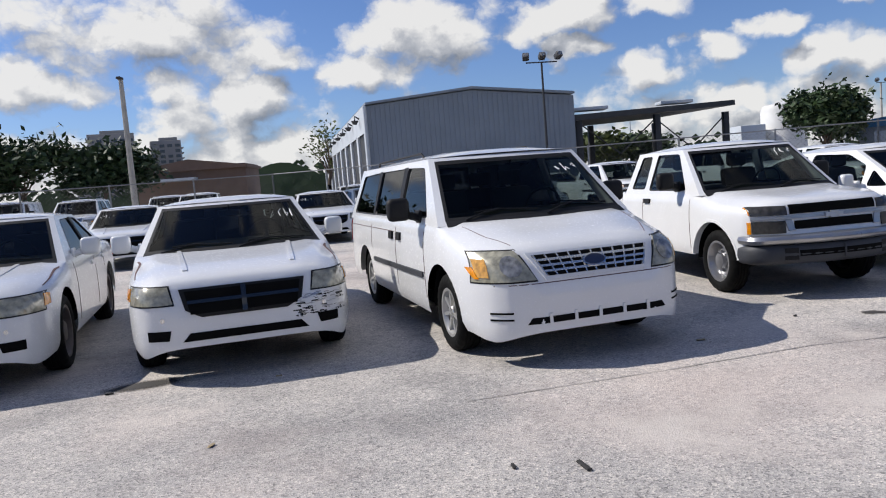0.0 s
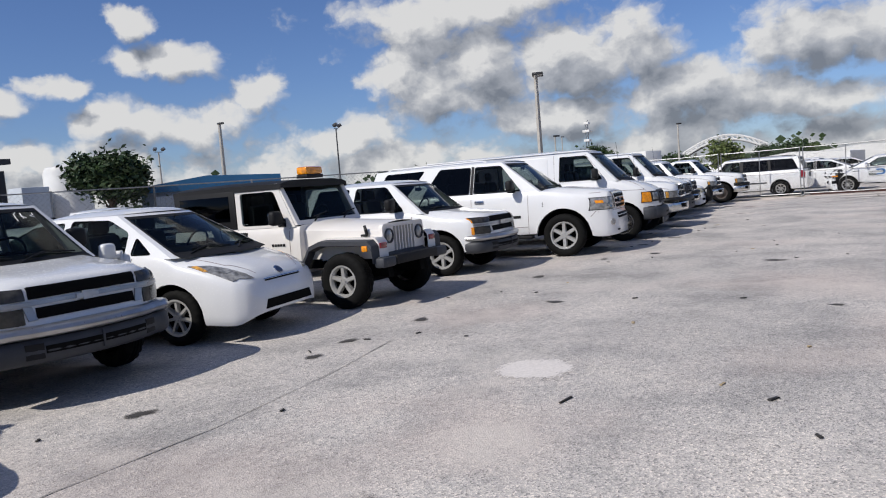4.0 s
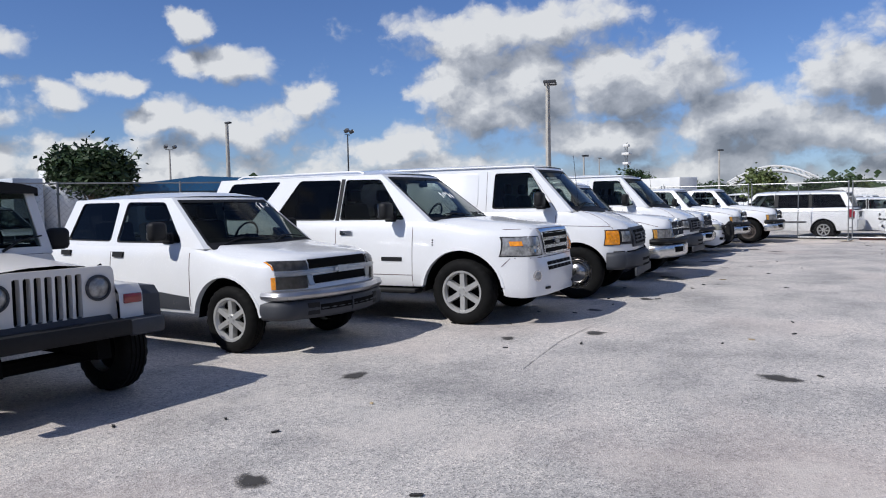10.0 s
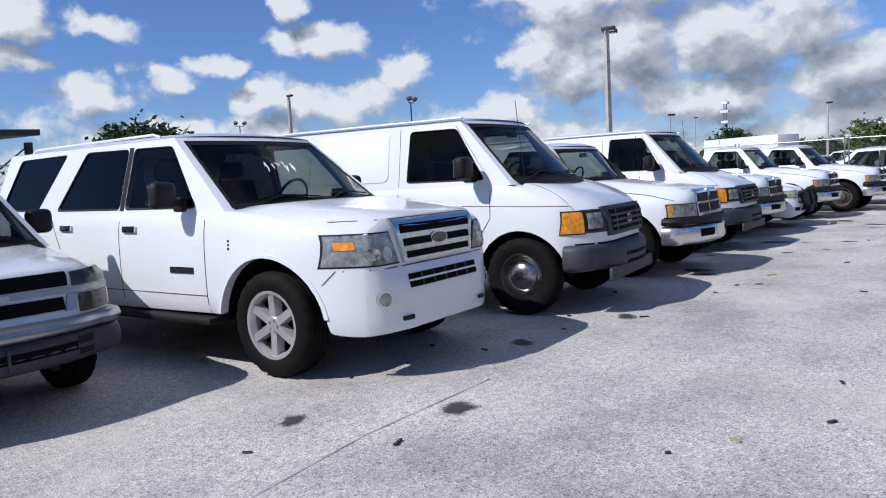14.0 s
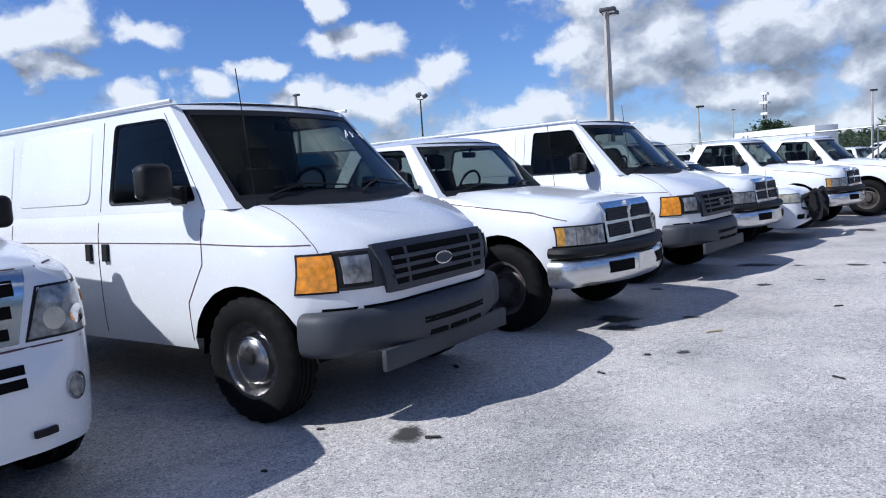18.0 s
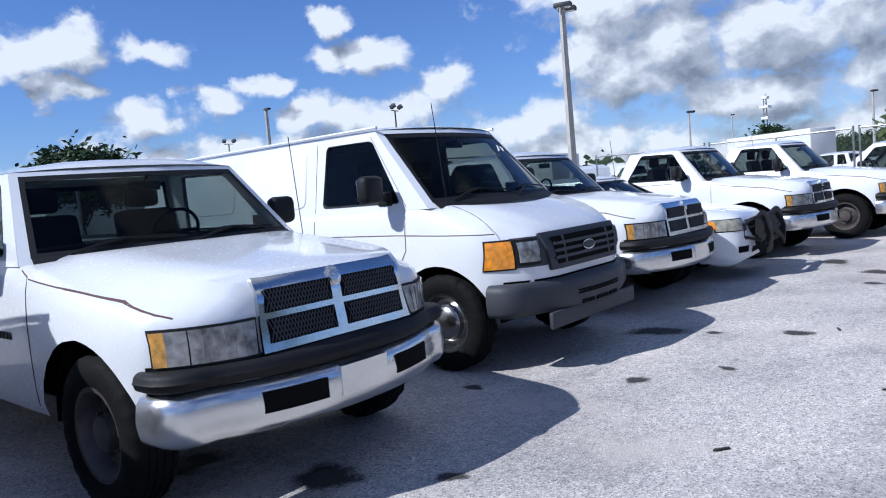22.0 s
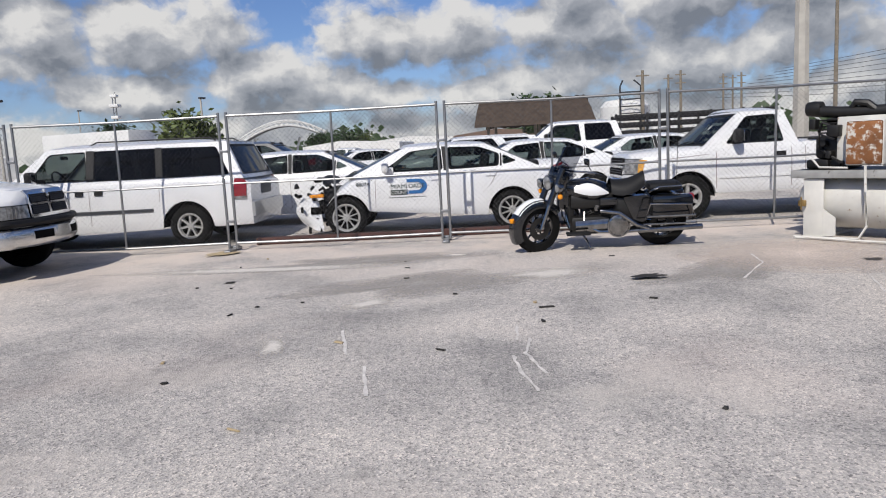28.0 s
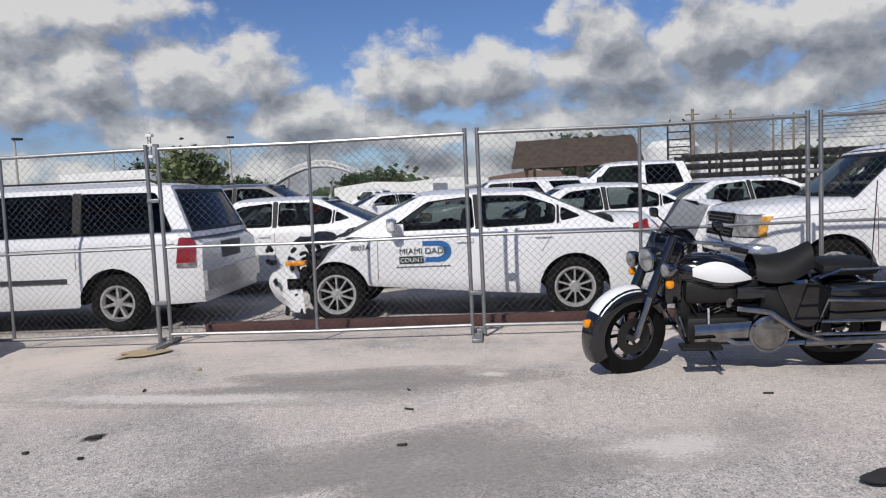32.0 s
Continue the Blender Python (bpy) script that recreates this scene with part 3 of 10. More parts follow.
def arch_trim(S, root, mat_, width=0.05, lift=0.02, rear=True):
    for yc, ra in S["arch"] if rear else S["arch"][:1]:
        for s in (1, -1):
            bm = bmesh.new()
            rows = []
            for k in range(17):
                lo = math.asin(max(-0.35, min(0.6, (lerp(S["base"], yc) + 0.015 - S["hub"]) / ra)))
                a = lo + (math.pi - 2 * lo) * k / 16
                row = []
                for rr, f, d in ((ra - 0.008, 0.93, 0), (ra - 0.008, 1, lift), (ra + width * 0.6, 1, lift), (ra + width, 0.97, 0)):
                    y = yc + rr * math.cos(a)
                    hw = S["W"] / 2 * lerp(S["plan"], y)
                    row.append(bm.verts.new((s * (hw * f + d), y, S["hub"] + rr * math.sin(a))))
                rows.append(row)
            for A, B in zip(rows, rows[1:]):
                for j in range(3):
                    bm.faces.new((A[j], A[j + 1], B[j + 1], B[j]))
            part("wheel_arch_trim", bm, mat_, root)


def greenhouse(S, root, paint):
    """Pillars, roof and panes over the belt line."""
    G = S["cab"]
    H, belt = G["H"], G["belt"]
    zr = H - G.get("edge", 0.07)
    wb, wr = S["W"] / 2 * 0.95, G["wr"]
    # sides
    wide = lambda z: wb + (wr - wb) * (z - belt) / (zr - belt)
    outer = [(G["w0"], belt - 0.02), (G["w1"], zr), (G["r1"], zr), (G["r0"], belt - 0.02)]
    holes = [rounded(p, G.get("round", 0.05)) for p in G["win"]]
    for s in (1, -1):
        bm = bmesh.new()
        loops = [outer] + holes
        flat = [p for l in loops for p in l]
        tris = tessellate_polygon([[Vector((y, z, 0)) for y, z in l] for l in loops])
        vo = [bm.verts.new((s * wide(z), y, z)) for y, z in flat]
        vi = [bm.verts.new((s * (wide(z) - 0.035), y, z)) for y, z in flat]
        for a, b, c in tris:
            bm.faces.new((vo[a], vo[b], vo[c]))
            bm.faces.new((vi[c], vi[b], vi[a]))
        k = 0
        for l in loops:
            for i in range(len(l)):
                a, b = k + i, k + (i + 1) % len(l)
                bm.faces.new((vo[a], vo[b], vi[b], vi[a]))
            k += len(l)
        part("side_frame", bm, paint, root, sharp=30)
        for i, l in enumerate(holes):
            bm = bmesh.new()
            vs = [bm.verts.new((s * (wide(z) - 0.012), y, z)) for y, z in l]
            bm.faces.new(vs)
            cy, cz = sum(p[0] for p in l) / len(l), sum(p[1] for p in l) / len(l)
            g = part("side_window", bm, TINT if i in G.get("tint", ()) else GLASS, root)
            bm = bmesh.new()
            k = len(l)
            A = [bm.verts.new((s * (wide(z) + 0.003), y, z)) for y, z in l]
            B = [bm.verts.new((s * (wide(z) - 0.02), cy + (y - cy) * 0.955, cz + (z - cz) * 0.93)) for y, z in l]
            for j in range(k):
                bm.faces.new((A[j], A[(j + 1) % k], B[(j + 1) % k], B[j]))
            part("window_seal", bm, BLACK, g)
    for q in G.get("black", ()):
        for s in (1, -1):
            bm = bmesh.new()
            A, B = [bm.verts.new((s * (wide(z) + 0.004), y, z)) for y, z in q], [bm.verts.new((s * (wide(z) - 0.01), y, z)) for y, z in q]
            bm.faces.new(A)
            for j in range(len(q)):
                bm.faces.new((A[j], B[j], B[(j + 1) % len(q)], A[(j + 1) % len(q)]))
            part("pillar_trim", bm, BLACK, root)
    # roof
    y0, y1 = G["w1"], G["r1"]
    bw, br = G.get("bulge", 0.12), G.get("rbulge", 0.06)
    drop = G.get("drop", 0.04)

    def top(u, v):
        y = (y0 - bw * 0.7 * (1 - u * u)) * (1 - v) + (y1 + br * (1 - u * u)) * v
        z = zr + (H - zr) * (1 - abs(u) ** 3.2) * (1 - abs(2 * v - 1) ** 6 * 0.8) - drop * max(0, 2 * v - 1) ** 2 * (0 if G.get("flat") else 1) * (1 - abs(u) ** 4)
        return (u * (wr + 0.004), y, max(z, zr))

    bm = bmesh.new()
    us = [-1, -0.97, -0.9, -0.75, -0.5, -0.2, 0.2, 0.5, 0.75, 0.9, 0.97, 1]
    sheet(bm, top, us, [0, 0.04, 0.1, 0.25, 0.5, 0.75, 0.9, 0.96, 1])
    part("roof", bm, paint, root)
    # windscreen and rear window
    for end, (b0, t0, bu, sg) in (("windscreen", (G["w0"], G["w1"], bw, -1)), ("rear_window", (G["r0"], G["r1"], br, 1))):
        def screen(u, v, lift=0.0, b0=b0, t0=t0, bu=bu, sg=sg):
            x = u * (wb + (wr - wb) * v + 0.002)
            k = 0.7 + 0.3 * (1 - v)
            return (x, b0 + (t0 - b0) * v + sg * (bu * k * (1 - u * u) + lift), belt - 0.02 + (zr - belt + 0.02) * v)
        e = G.get("pillar", 0.07)
        g0, g1 = G.get("rglass", (0.1, 0.92)) if sg > 0 else (0.06, 0.95)
        solid = sg > 0 and G.get("blind")
        bm = bmesh.new()
        ug = [-1 + e + (2 - 2 * e) * k / 12 for k in range(13)]
        if solid:
            sheet(bm, screen, [-1, -1 + e] + ug[1:-1] + [1 - e, 1], [0, 0.3, 0.6, 1])
        else:
            for us2 in ([-1, -1 + e], [1 - e, 1]):
                sheet(bm, screen, us2, [0, 0.25, 0.5, 0.75, 1])
            sheet(bm, screen, ug, [g1, 1])
            sheet(bm, screen, ug, [0, g0])
        part("screen_surround", bm, paint, root)
        if solid:
            continue
        bm = bmesh.new()
        sheet(bm, lambda u, v: screen(u, v, -0.006), ug, [g0 + (g1 - g0) * k / 5 for k in range(6)])
        w = part(end, bm, GLASS if sg < 0 else TINT if G.get("rtint", True) else GLASS, root)
        bm = bmesh.new()
        k = 0.035
        for us2, vs2 in (([-1 + e, -1 + e + k], [g0, (g0 + g1) / 2, g1]), ([1 - e - k, 1 - e], [g0, (g0 + g1) / 2, g1]), (ug, [g0, g0 + 0.05]), (ug, [g1 - 0.06, g1])):
            sheet(bm, lambda u, v: screen(u, v, 0.001), us2, vs2)
        part("black_border", bm, BLACK, w)
        if sg < 0:
            bm = bmesh.new()
            sheet(bm, lambda u, v: screen(u, v, 0.03 * (1 - v / 0.1)), [-1 + e] + ug[1:-1] + [1 - e], [-0.01, 0.03, 0.07])
            part("cowl", bm, BLACK, root)
            for c0, c1 in ((-0.75, -0.08), (0.05, 0.72)):
                bm = bmesh.new()
                pts = [screen(c0 + (c1 - c0) * q, 0.07 + 0.12 * math.sin(q * 2.6) * (1 if q < 0.6 else 0.9), 0.025) for q in (0, 0.25, 0.5, 0.75, 1)]
                tube(bm, [Vector(p) for p in pts[:3]], 0.009, 6)
                tube(bm, [Vector(p) for p in (screen(c0 + (c1 - c0) * q, 0.09 + 0.1 * (1 - abs(2 * q - 1) * 0.4), 0.018) for q in (0.15, 0.5, 0.85, 1.1))], 0.007, 6)
                part("wiper", bm, BLACK, root)
            bm = bmesh.new()
            x, y, z = screen(0, 0.86)
            box(bm, 0, y + 0.07, z - 0.05, 0.22, 0.03, 0.06, 0.012)
            tube(bm, [(0, y + 0.02, z + 0.03), (0, y + 0.06, z - 0.03)], 0.008)
            part("inside_mirror", bm, BLACK, root)
    # cabin
    bm = bmesh.new()
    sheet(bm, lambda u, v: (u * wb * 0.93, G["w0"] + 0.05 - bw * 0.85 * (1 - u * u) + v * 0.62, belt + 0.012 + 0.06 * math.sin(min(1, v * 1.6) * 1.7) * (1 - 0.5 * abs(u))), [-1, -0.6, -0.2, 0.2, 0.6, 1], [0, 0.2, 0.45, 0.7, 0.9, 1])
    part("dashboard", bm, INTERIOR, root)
    bm = bmesh.new()
    sx, sy, sz = 0.36, G["w0"] + 0.62, belt + 0.07
    c = [(sx + 0.18 * math.cos(a), sy - 0.06 * math.sin(a), sz + 0.16 * math.sin(a)) for a in (2 * math.pi * k / 18 for k in range(18))]
    tube(bm, c, 0.014, 6, closed=True)
    tube(bm, [c[0], (sx, sy, sz), c[9]], 0.016, 6)
    tube(bm, [(sx, sy, sz), (sx, sy - 0.3, sz - 0.12)], 0.03, 6)
    part("steering_wheel", bm, BLACK, root)
    for row, y in enumerate(G.get("seats", ())):
        for x in (-0.38, 0.38):
            bm = bmesh.new()
            box(bm, x, y + 0.05, belt + 0.02, 0.48, 0.13, 0.5, 0.05, m=Matrix.Translation((0, y, belt)) @ Matrix.Rotation(-0.2, 4, "X") @ Matrix.Translation((0, -y, -belt)))
            box(bm, x, y + 0.12, belt + 0.36, 0.27, 0.09, 0.17, 0.04)
            part("seat_back", bm, SEATS, root)


def mirrors(S, root, mat_, y, z, big=1.0, arm=0.1):
    hw = S["W"] / 2 * 0.95
    for s in (1, -1):
        bm = bmesh.new()
        box(bm, s * (hw + arm + 0.08 * big), y, z + 0.08 * big, 0.17 * big, 0.10 * big, 0.17 * big, 0.04 * big, seg=3)
        tube(bm, [(s * (hw - 0.03), y + 0.02, z), (s * (hw + arm), y, z + 0.04)], 0.03 * big, 8)
        box(bm, s * (hw - 0.005), y + 0.04, z + 0.02, 0.03, 0.16, 0.12, 0.012)
        mo = part("door_mirror", bm, mat_, root)
        bm = bmesh.new()
        box(bm, s * (hw + arm + 0.08 * big), y + 0.051 * big, z + 0.08 * big, 0.13 * big, 0.006, 0.13 * big, 0.002)
        part("mirror_glass", bm, CHROME, mo)


def seams(S, K, root, lines, mat_=None):
    """Thin gaps between panels down both sides: lines of (y, z)."""
    for s in (1, -1):
        for line in lines:
            bm = bmesh.new()
            for (ya, za), (yb, zb) in zip(line, line[1:]):
                dy, dz = yb - ya, zb - za
                l = math.hypot(dy, dz) or 1
                oy, oz = -dz / l * 0.0032, dy / l * 0.0032
                K.patch(bm, K.beside, [(s, ya - oy, za - oz), (s, yb - oy, zb - oz), (s, yb + oy, zb + oz), (s, ya + oy, za + oz)], max(1, int(l / 0.07)), 1, 0.003)
            part("panel_gap", bm, mat_ or SEAM, root)


def handles(S, K, root, spots, mat_, w=0.2, h=0.05):
    for s in (1, -1):
        for y, z in spots:
            bm = bmesh.new()
            K.patch(bm, K.beside, [(s, y - w / 2, z - h / 2), (s, y + w / 2, z - h / 2), (s, y + w / 2, z + h / 2), (s, y - w / 2, z + h / 2)], 4, 2, 0.022)
            part("door_handle", bm, mat_, root)


def front(K, root, name, mat_, x0, x1, z0, z1, lift=0.012, nu=10, nv=2, both=False, x0t=None, x1t=None, label="", sink=0.01):
    """A plate on the nose between x0..x1 and z0..z1; both: its mirror image too, as a part of its own."""
    for s in (1, -1) if both else (1,):
        bm = bmesh.new()
        K.patch(bm, K.ahead, [(s * x0, z0), (s * x1, z0), (s * (x1 if x1t is None else x1t), z1), (s * (x0 if x0t is None else x0t), z1)], nu, nv, lift, sink)
        o = part(name, bm, mat_, root, label)
    return o


def edge(K, z, y):
    """How far out the nose reaches at height z before its skin lies further back than y."""
    x = 0.4
    while x < 1.1:
        q = K.tree.ray_cast(Vector((x, -2, z)), Vector((0, 1, 0)))[0]
        if q is None or q.y > y:
            break
        x += 0.004
    return x - 0.004


def corner(K, root, name, mat_, pts, lift=0.01, nu=8, nv=4, label=""):
    """A lamp that wraps round a front or rear corner, on both sides."""
    made = []
    for s in (1, -1):
        bm = bmesh.new()
        K.patch(bm, K.near, [(s * x, y, z) for x, y, z in pts], nu, nv, lift, 0.012)
        made.append(part(name, bm, mat_, root, label))
    return made


def bumper(S, root, name, mat_, y0, z0, z1, depth, hw, bow=0.10, wrap=0.5, bevel=0.03, label="", parent=None, z_in=0.0, seg=18):
    """A bar across the nose with a bowed plan that turns back along the sides."""
    bm = bmesh.new()
    b = min(bevel * 1.5, (z1 - z0) * 0.42)
    prof = [(depth, z0)] + [(b * (1 - math.sin(a)), z0 + b * (1 - math.cos(a))) for a in (math.pi / 8 * k for k in range(5))] + [(-0.006, (z0 + z1) / 2)] + [(b * (1 - math.cos(a)), z1 - b * (1 - math.sin(a))) for a in (math.pi / 8 * k for k in range(5))] + [(depth, z1)]
    r = min(0.2, hw * 0.25)
    flat = [(hw - r) * (-1 + 2 * k / seg) for k in range(seg + 1)]
    sweep = [(x, y0 + bow * abs(x / hw) ** 2.4) for x in flat]
    yc = sweep[-1][1]
    arc = [(hw - r + (r + 0.03) * math.sin(a), yc + r * (1 - math.cos(a))) for a in (math.pi / 2 * k / 6 for k in range(1, 7))]
    sweep = [(-hw - 0.03, yc + r + wrap)] + [(-x, y) for x, y in arc[::-1]] + sweep + arc + [(hw + 0.03, yc + r + wrap)]
    rows = []
    k = len(sweep)
    for i, (x, y) in enumerate(sweep):
        ax, ay = sweep[max(0, i - 1)]
        bx, by = sweep[min(k - 1, i + 1)]
        d = Vector((bx - ax, by - ay)).normalized()
        nx, ny = d.y, -d.x
        rows.append([bm.verts.new((x - nx * o, y - ny * o, z)) for o, z in prof])
    for A, B in zip(rows, rows[1:]):
        for j in range(len(prof)):
            bm.faces.new((A[j], A[(j + 1) % len(prof)], B[(j + 1) % len(prof)], B[j]))
    bm.faces.new(rows[0])
    bm.faces.new(rows[-1])
    return part(name, bm, mat_, parent or root, label)


def on_bumper(parent, name, mat_, y0, bow, hw, x0, x1, z0, z1, out=0.006, label=""):
    """A plate let into a bumper, bent along its bow."""
    bm = bmesh.new()
    rows = []
    for k in range(9):
        x = x0 + (x1 - x0) * k / 8
        y = y0 + bow * abs(x / hw) ** 2.4
        rows.append([bm.verts.new((x, y + d, z)) for d, z in ((0.03, z0), (-out, z0 + 0.006), (-out, z1 - 0.006), (0.03, z1))])
    for A, B in zip(rows, rows[1:]):
        for j in range(3):
            bm.faces.new((A[j], A[j + 1], B[j + 1], B[j]))
    bm.faces.new(rows[0])
    bm.faces.new(rows[-1])
    return part(name, bm, mat_, parent, label)


def scrawl(root, x, y, z, tilt, w=0.3, n=4, turn=180):
    """Marker strokes on a windscreen."""
    rnd = random.Random(int(1000 * abs(x + y)))
    bm = bmesh.new()
    for k in range(n):
        c = x - w / 2 + w * (k + 0.5) / n
        p = [(c + rnd.uniform(-0.03, 0.03), rnd.uniform(0, 0.1)) for _ in range(4)]
        for a, b in zip(p, p[1:]):
            tube(bm, [(a[0], y + a[1] * tilt, z + a[1]), (b[0], y + b[1] * tilt, z + b[1])], 0.004, 4)
    tagged(part("marker_writing", bm, MARK, root, "white marker writing on the glass"), kind="stuff")


def start(name, label, S, paint, group="row of parked vehicles", category="car"):
    root = empty(name, label, category, group)
    bm = shell(S)
    K = Skin(bm, S)
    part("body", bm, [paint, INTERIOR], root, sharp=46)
    wheels(S, root)
    if "cab" in S:
        greenhouse(S, root, paint)
    return root, K


def lamps(K, root, mat_, x0, x1, z0, z1, x0t, x1t, label):
    """A pair of headlamps let into the nose, each with a dark rim."""
    made = []
    for s in (1, -1):
        bm = bmesh.new()
        K.patch(bm, K.ahead, [(s * x0, z0), (s * x1, z0), (s * x1t, z1), (s * x0t, z1)], 12, 5, 0.012, 0.012)
        o = part("headlamp", bm, mat_, root, label)
        made.append(o)
        e = 0.012
        bm = bmesh.new()
        K.patch(bm, K.ahead, [(s * (x0 - e), z0 - e), (s * (x1 + e * 0.5), z0 - e), (s * (x1t + e * 0.5), z1 + e), (s * (x0t - e), z1 + e)], 12, 5, 0.004, 0.006)
        part("lamp_rim", bm, BLACK, o)
    return made


def hood_lines(K, root, pts):
    """The shut line along both sides of a hood."""
    for s in (1, -1):
        way = []
        for (xa, ya), (xb, yb) in zip(pts, pts[1:]):
            for k in range(5):
                q, nrm = K.over(s * (xa + (xb - xa) * k / 5), ya + (yb - ya) * k / 5)
                way.append(q + nrm * 0.0005)
        bm = bmesh.new()
        tube(bm, way, 0.003, 4)
        part("hood_gap", bm, SEAM, root)


VAN = dict(L=5.5, W=2.02, hub=0.395, tyre=(0.40, 0.232, 0.235), rim="dome", rim_mat=HUBCAP, rim_label="steel wheel with a domed hubcap", tuck=0.03,
           arch=[(0.79, 0.475), (4.30, 0.46)], hood=0.84, dip=0.5,
           top=[(0, 0.80), (0.02, 1.00), (0.05, 1.06), (0.12, 1.12), (0.25, 1.19), (0.45, 1.27), (0.65, 1.33), (0.85, 1.365), (1.0, 1.37), (5.4, 1.37), (5.5, 1.25)],
           crown=[(0, 0.03), (0.1, 0.08), (0.25, 0.11), (0.5, 0.11), (0.8, 0.06), (1.0, 0.03), (5.5, 0.03)],
           plan=[(0, 0.44), (0.03, 0.57), (0.08, 0.69), (0.15, 0.775), (0.22, 0.835), (0.32, 0.905), (0.42, 0.95), (0.6, 0.985), (0.8, 1), (5.2, 1), (5.5, 0.96)],
           base=[(0, 0.66), (0.28, 0.62), (0.32, 0.5), (0.5, 0.44), (5.5, 0.44)],
           cab=dict(w0=0.86, w1=1.50, r1=5.38, r0=5.47, H=2.13, belt=1.355, wr=0.845, edge=0.09, bulge=0.24, flat=True, blind=True, seats=(1.95,),
                    win=[[(1.17, 1.395), (1.53, 1.955), (2.12, 1.96), (2.15, 1.395)]]))


def panel_van(label):
    S = VAN
    root, K = start("van", label, S, WHITE, category="van")
    front(K, root, "front_panel", GREY, -0.80, 0.80, 0.825, 1.055, 0.008, 16, 3)
    g = front(K, root, "grille", GREY, -0.54, 0.54, 0.78, 1.07, 0.03, 14, 3, x0t=-0.60, x1t=0.60, label="grey plastic grille")
    # no hole here: a black plate paints the shade inside the grille
    front(K, g, "grille_opening_shade", DARK, -0.47, 0.47, 0.82, 1.03, 0.034, 12, 3, x0t=-0.52, x1t=0.52)
    for z in (0.87, 0.925, 0.98):
        front(K, g, "grille_bar", GREY, -0.5, 0.5, z - 0.012, z + 0.012, 0.044, 12, 1)
    for x in (-0.36, 0.36):
        front(K, g, "grille_post", GREY, x - 0.012, x + 0.012, 0.82, 1.03, 0.04, 1, 3)
    bm = bmesh.new()
    K.disc(bm, K.ahead, (0, 0.925), 0.095, 0.042, 0.054)
    part("oval_badge", bm, CHROME, g)
    bm = bmesh.new()
    K.disc(bm, K.ahead, (0, 0.925), 0.082, 0.032, 0.058)
    part("badge_face", bm, GREY, g)
    front(K, root, "headlamp_frame", BLACK, 0.63, 0.792, 0.845, 1.04, 0.02, 4, 3, both=True)
    front(K, root, "headlamp", LENS, 0.645, 0.778, 0.868, 1.02, 0.032, 4, 3, both=True, label="square sealed headlamp")
    lo, hi = edge(K, 0.83, 0.38), edge(K, 1.03, 0.37)
    front(K, root, "signal_frame", BLACK, 0.795, lo, 0.815, 1.05, 0.010, 8, 4, both=True, x1t=hi)
    front(K, root, "turn_signal", AMBER, 0.805, lo - 0.004, 0.828, 1.036, 0.018, 8, 4, both=True, x1t=hi - 0.004, label="amber corner lamp")
    b = bumper(S, root, "front_bumper", GREY, -0.13, 0.45, 0.71, 0.22, 0.955, 0.32, 0.08, 0.04, "faded grey plastic bumper")
    for x0, x1, z0, z1 in ((-0.34, 0.34, 0.555, 0.605), (-0.29, -0.13, 0.475, 0.515), (-0.09, 0.09, 0.475, 0.515), (0.13, 0.29, 0.475, 0.515)):
        on_bumper(b, "bumper_slot_shade", DARK, -0.13, 0.32, 0.955, x0, x1, z0, z1)
    bm = bmesh.new()
    box(bm, 0, -0.06, 0.405, 1.40, 0.04, 0.13, 0.012, m=None)
    part("air_dam", bm, GREY, root)
    bm = bmesh.new()
    K.patch(bm, K.ahead, [(-0.86, 0.70), (0.86, 0.70), (0.86, 0.725), (-0.86, 0.725)], 16, 1, 0.006)
    part("bumper_gap", bm, DARK, root)
    hood_lines(K, root, [(0.845, 0.20), (0.845, 0.32), (0.82, 0.5), (0.80, 0.84)])
    # pressed side panels and doors
    G = S["cab"]
    wide = lambda z: S["W"] / 2 * 0.95 + (G["wr"] - S["W"] / 2 * 0.95) * (z - G["belt"]) / (G["H"] - G["edge"] - G["belt"])
    for s in (1, -1):
        for y0, y1 in ((2.40, 3.44), (3.56, 4.62)):
            bm = bmesh.new()
            poly = rounded([(y0, 1.42), (y1, 1.42), (y1, 1.97), (y0, 1.97)], 0.09, 5)
            A = [bm.verts.new((s * (wide(z) + 0.008), y, z)) for y, z in poly]
            B = [bm.verts.new((s * (wide(z) - 0.01), y + (0.02 if y < (y0 + y1) / 2 else -0.02) * -1, z + (0.02 if z < 1.6 else -0.02) * -1)) for y, z in poly]
            bm.faces.new(A)
            for j in range(len(A)):
                bm.faces.new((A[j], B[j], B[(j + 1) % len(A)], A[(j + 1) % len(A)]))
            part("side_panel", bm, WHITE, root)
        for y in (1.10, 2.25):
            bm = bmesh.new()
            tube(bm, [(s * (wide(z) + 0.001), y + (0 if y > 2 else max(0, (z - 1.37) * 0.72)), z) for z in (1.36, 1.5, 1.75, 1.99)], 0.003, 4)
            part("panel_gap", bm, SEAM, root)
        bm = bmesh.new()
        tube(bm, [(s * (G["wr"] + 0.012), y, G["H"] - G["edge"] + 0.02) for y in (1.46, 3.5, 5.35)], 0.016, 6)
        part("roof_gutter", bm, WHITE, root)
    seams(S, K, root, [[(1.27, 0.5), (1.27, 0.75), (1.10, 1.0), (1.10, 1.35)], [(2.25, 0.5), (2.25, 1.35)], [(0.3, 1.10), (1.2, 1.13), (2.4, 1.14), (5.3, 1.15)], [(3.5, 0.5), (3.5, 1.35)]])
    handles(S, K, root, [(2.15, 1.07), (2.36, 1.07)], BLACK, 0.06, 0.12)
    mirrors(S, root, BLACK, 1.30, 1.42, 1.35, 0.09)
    bm = bmesh.new()
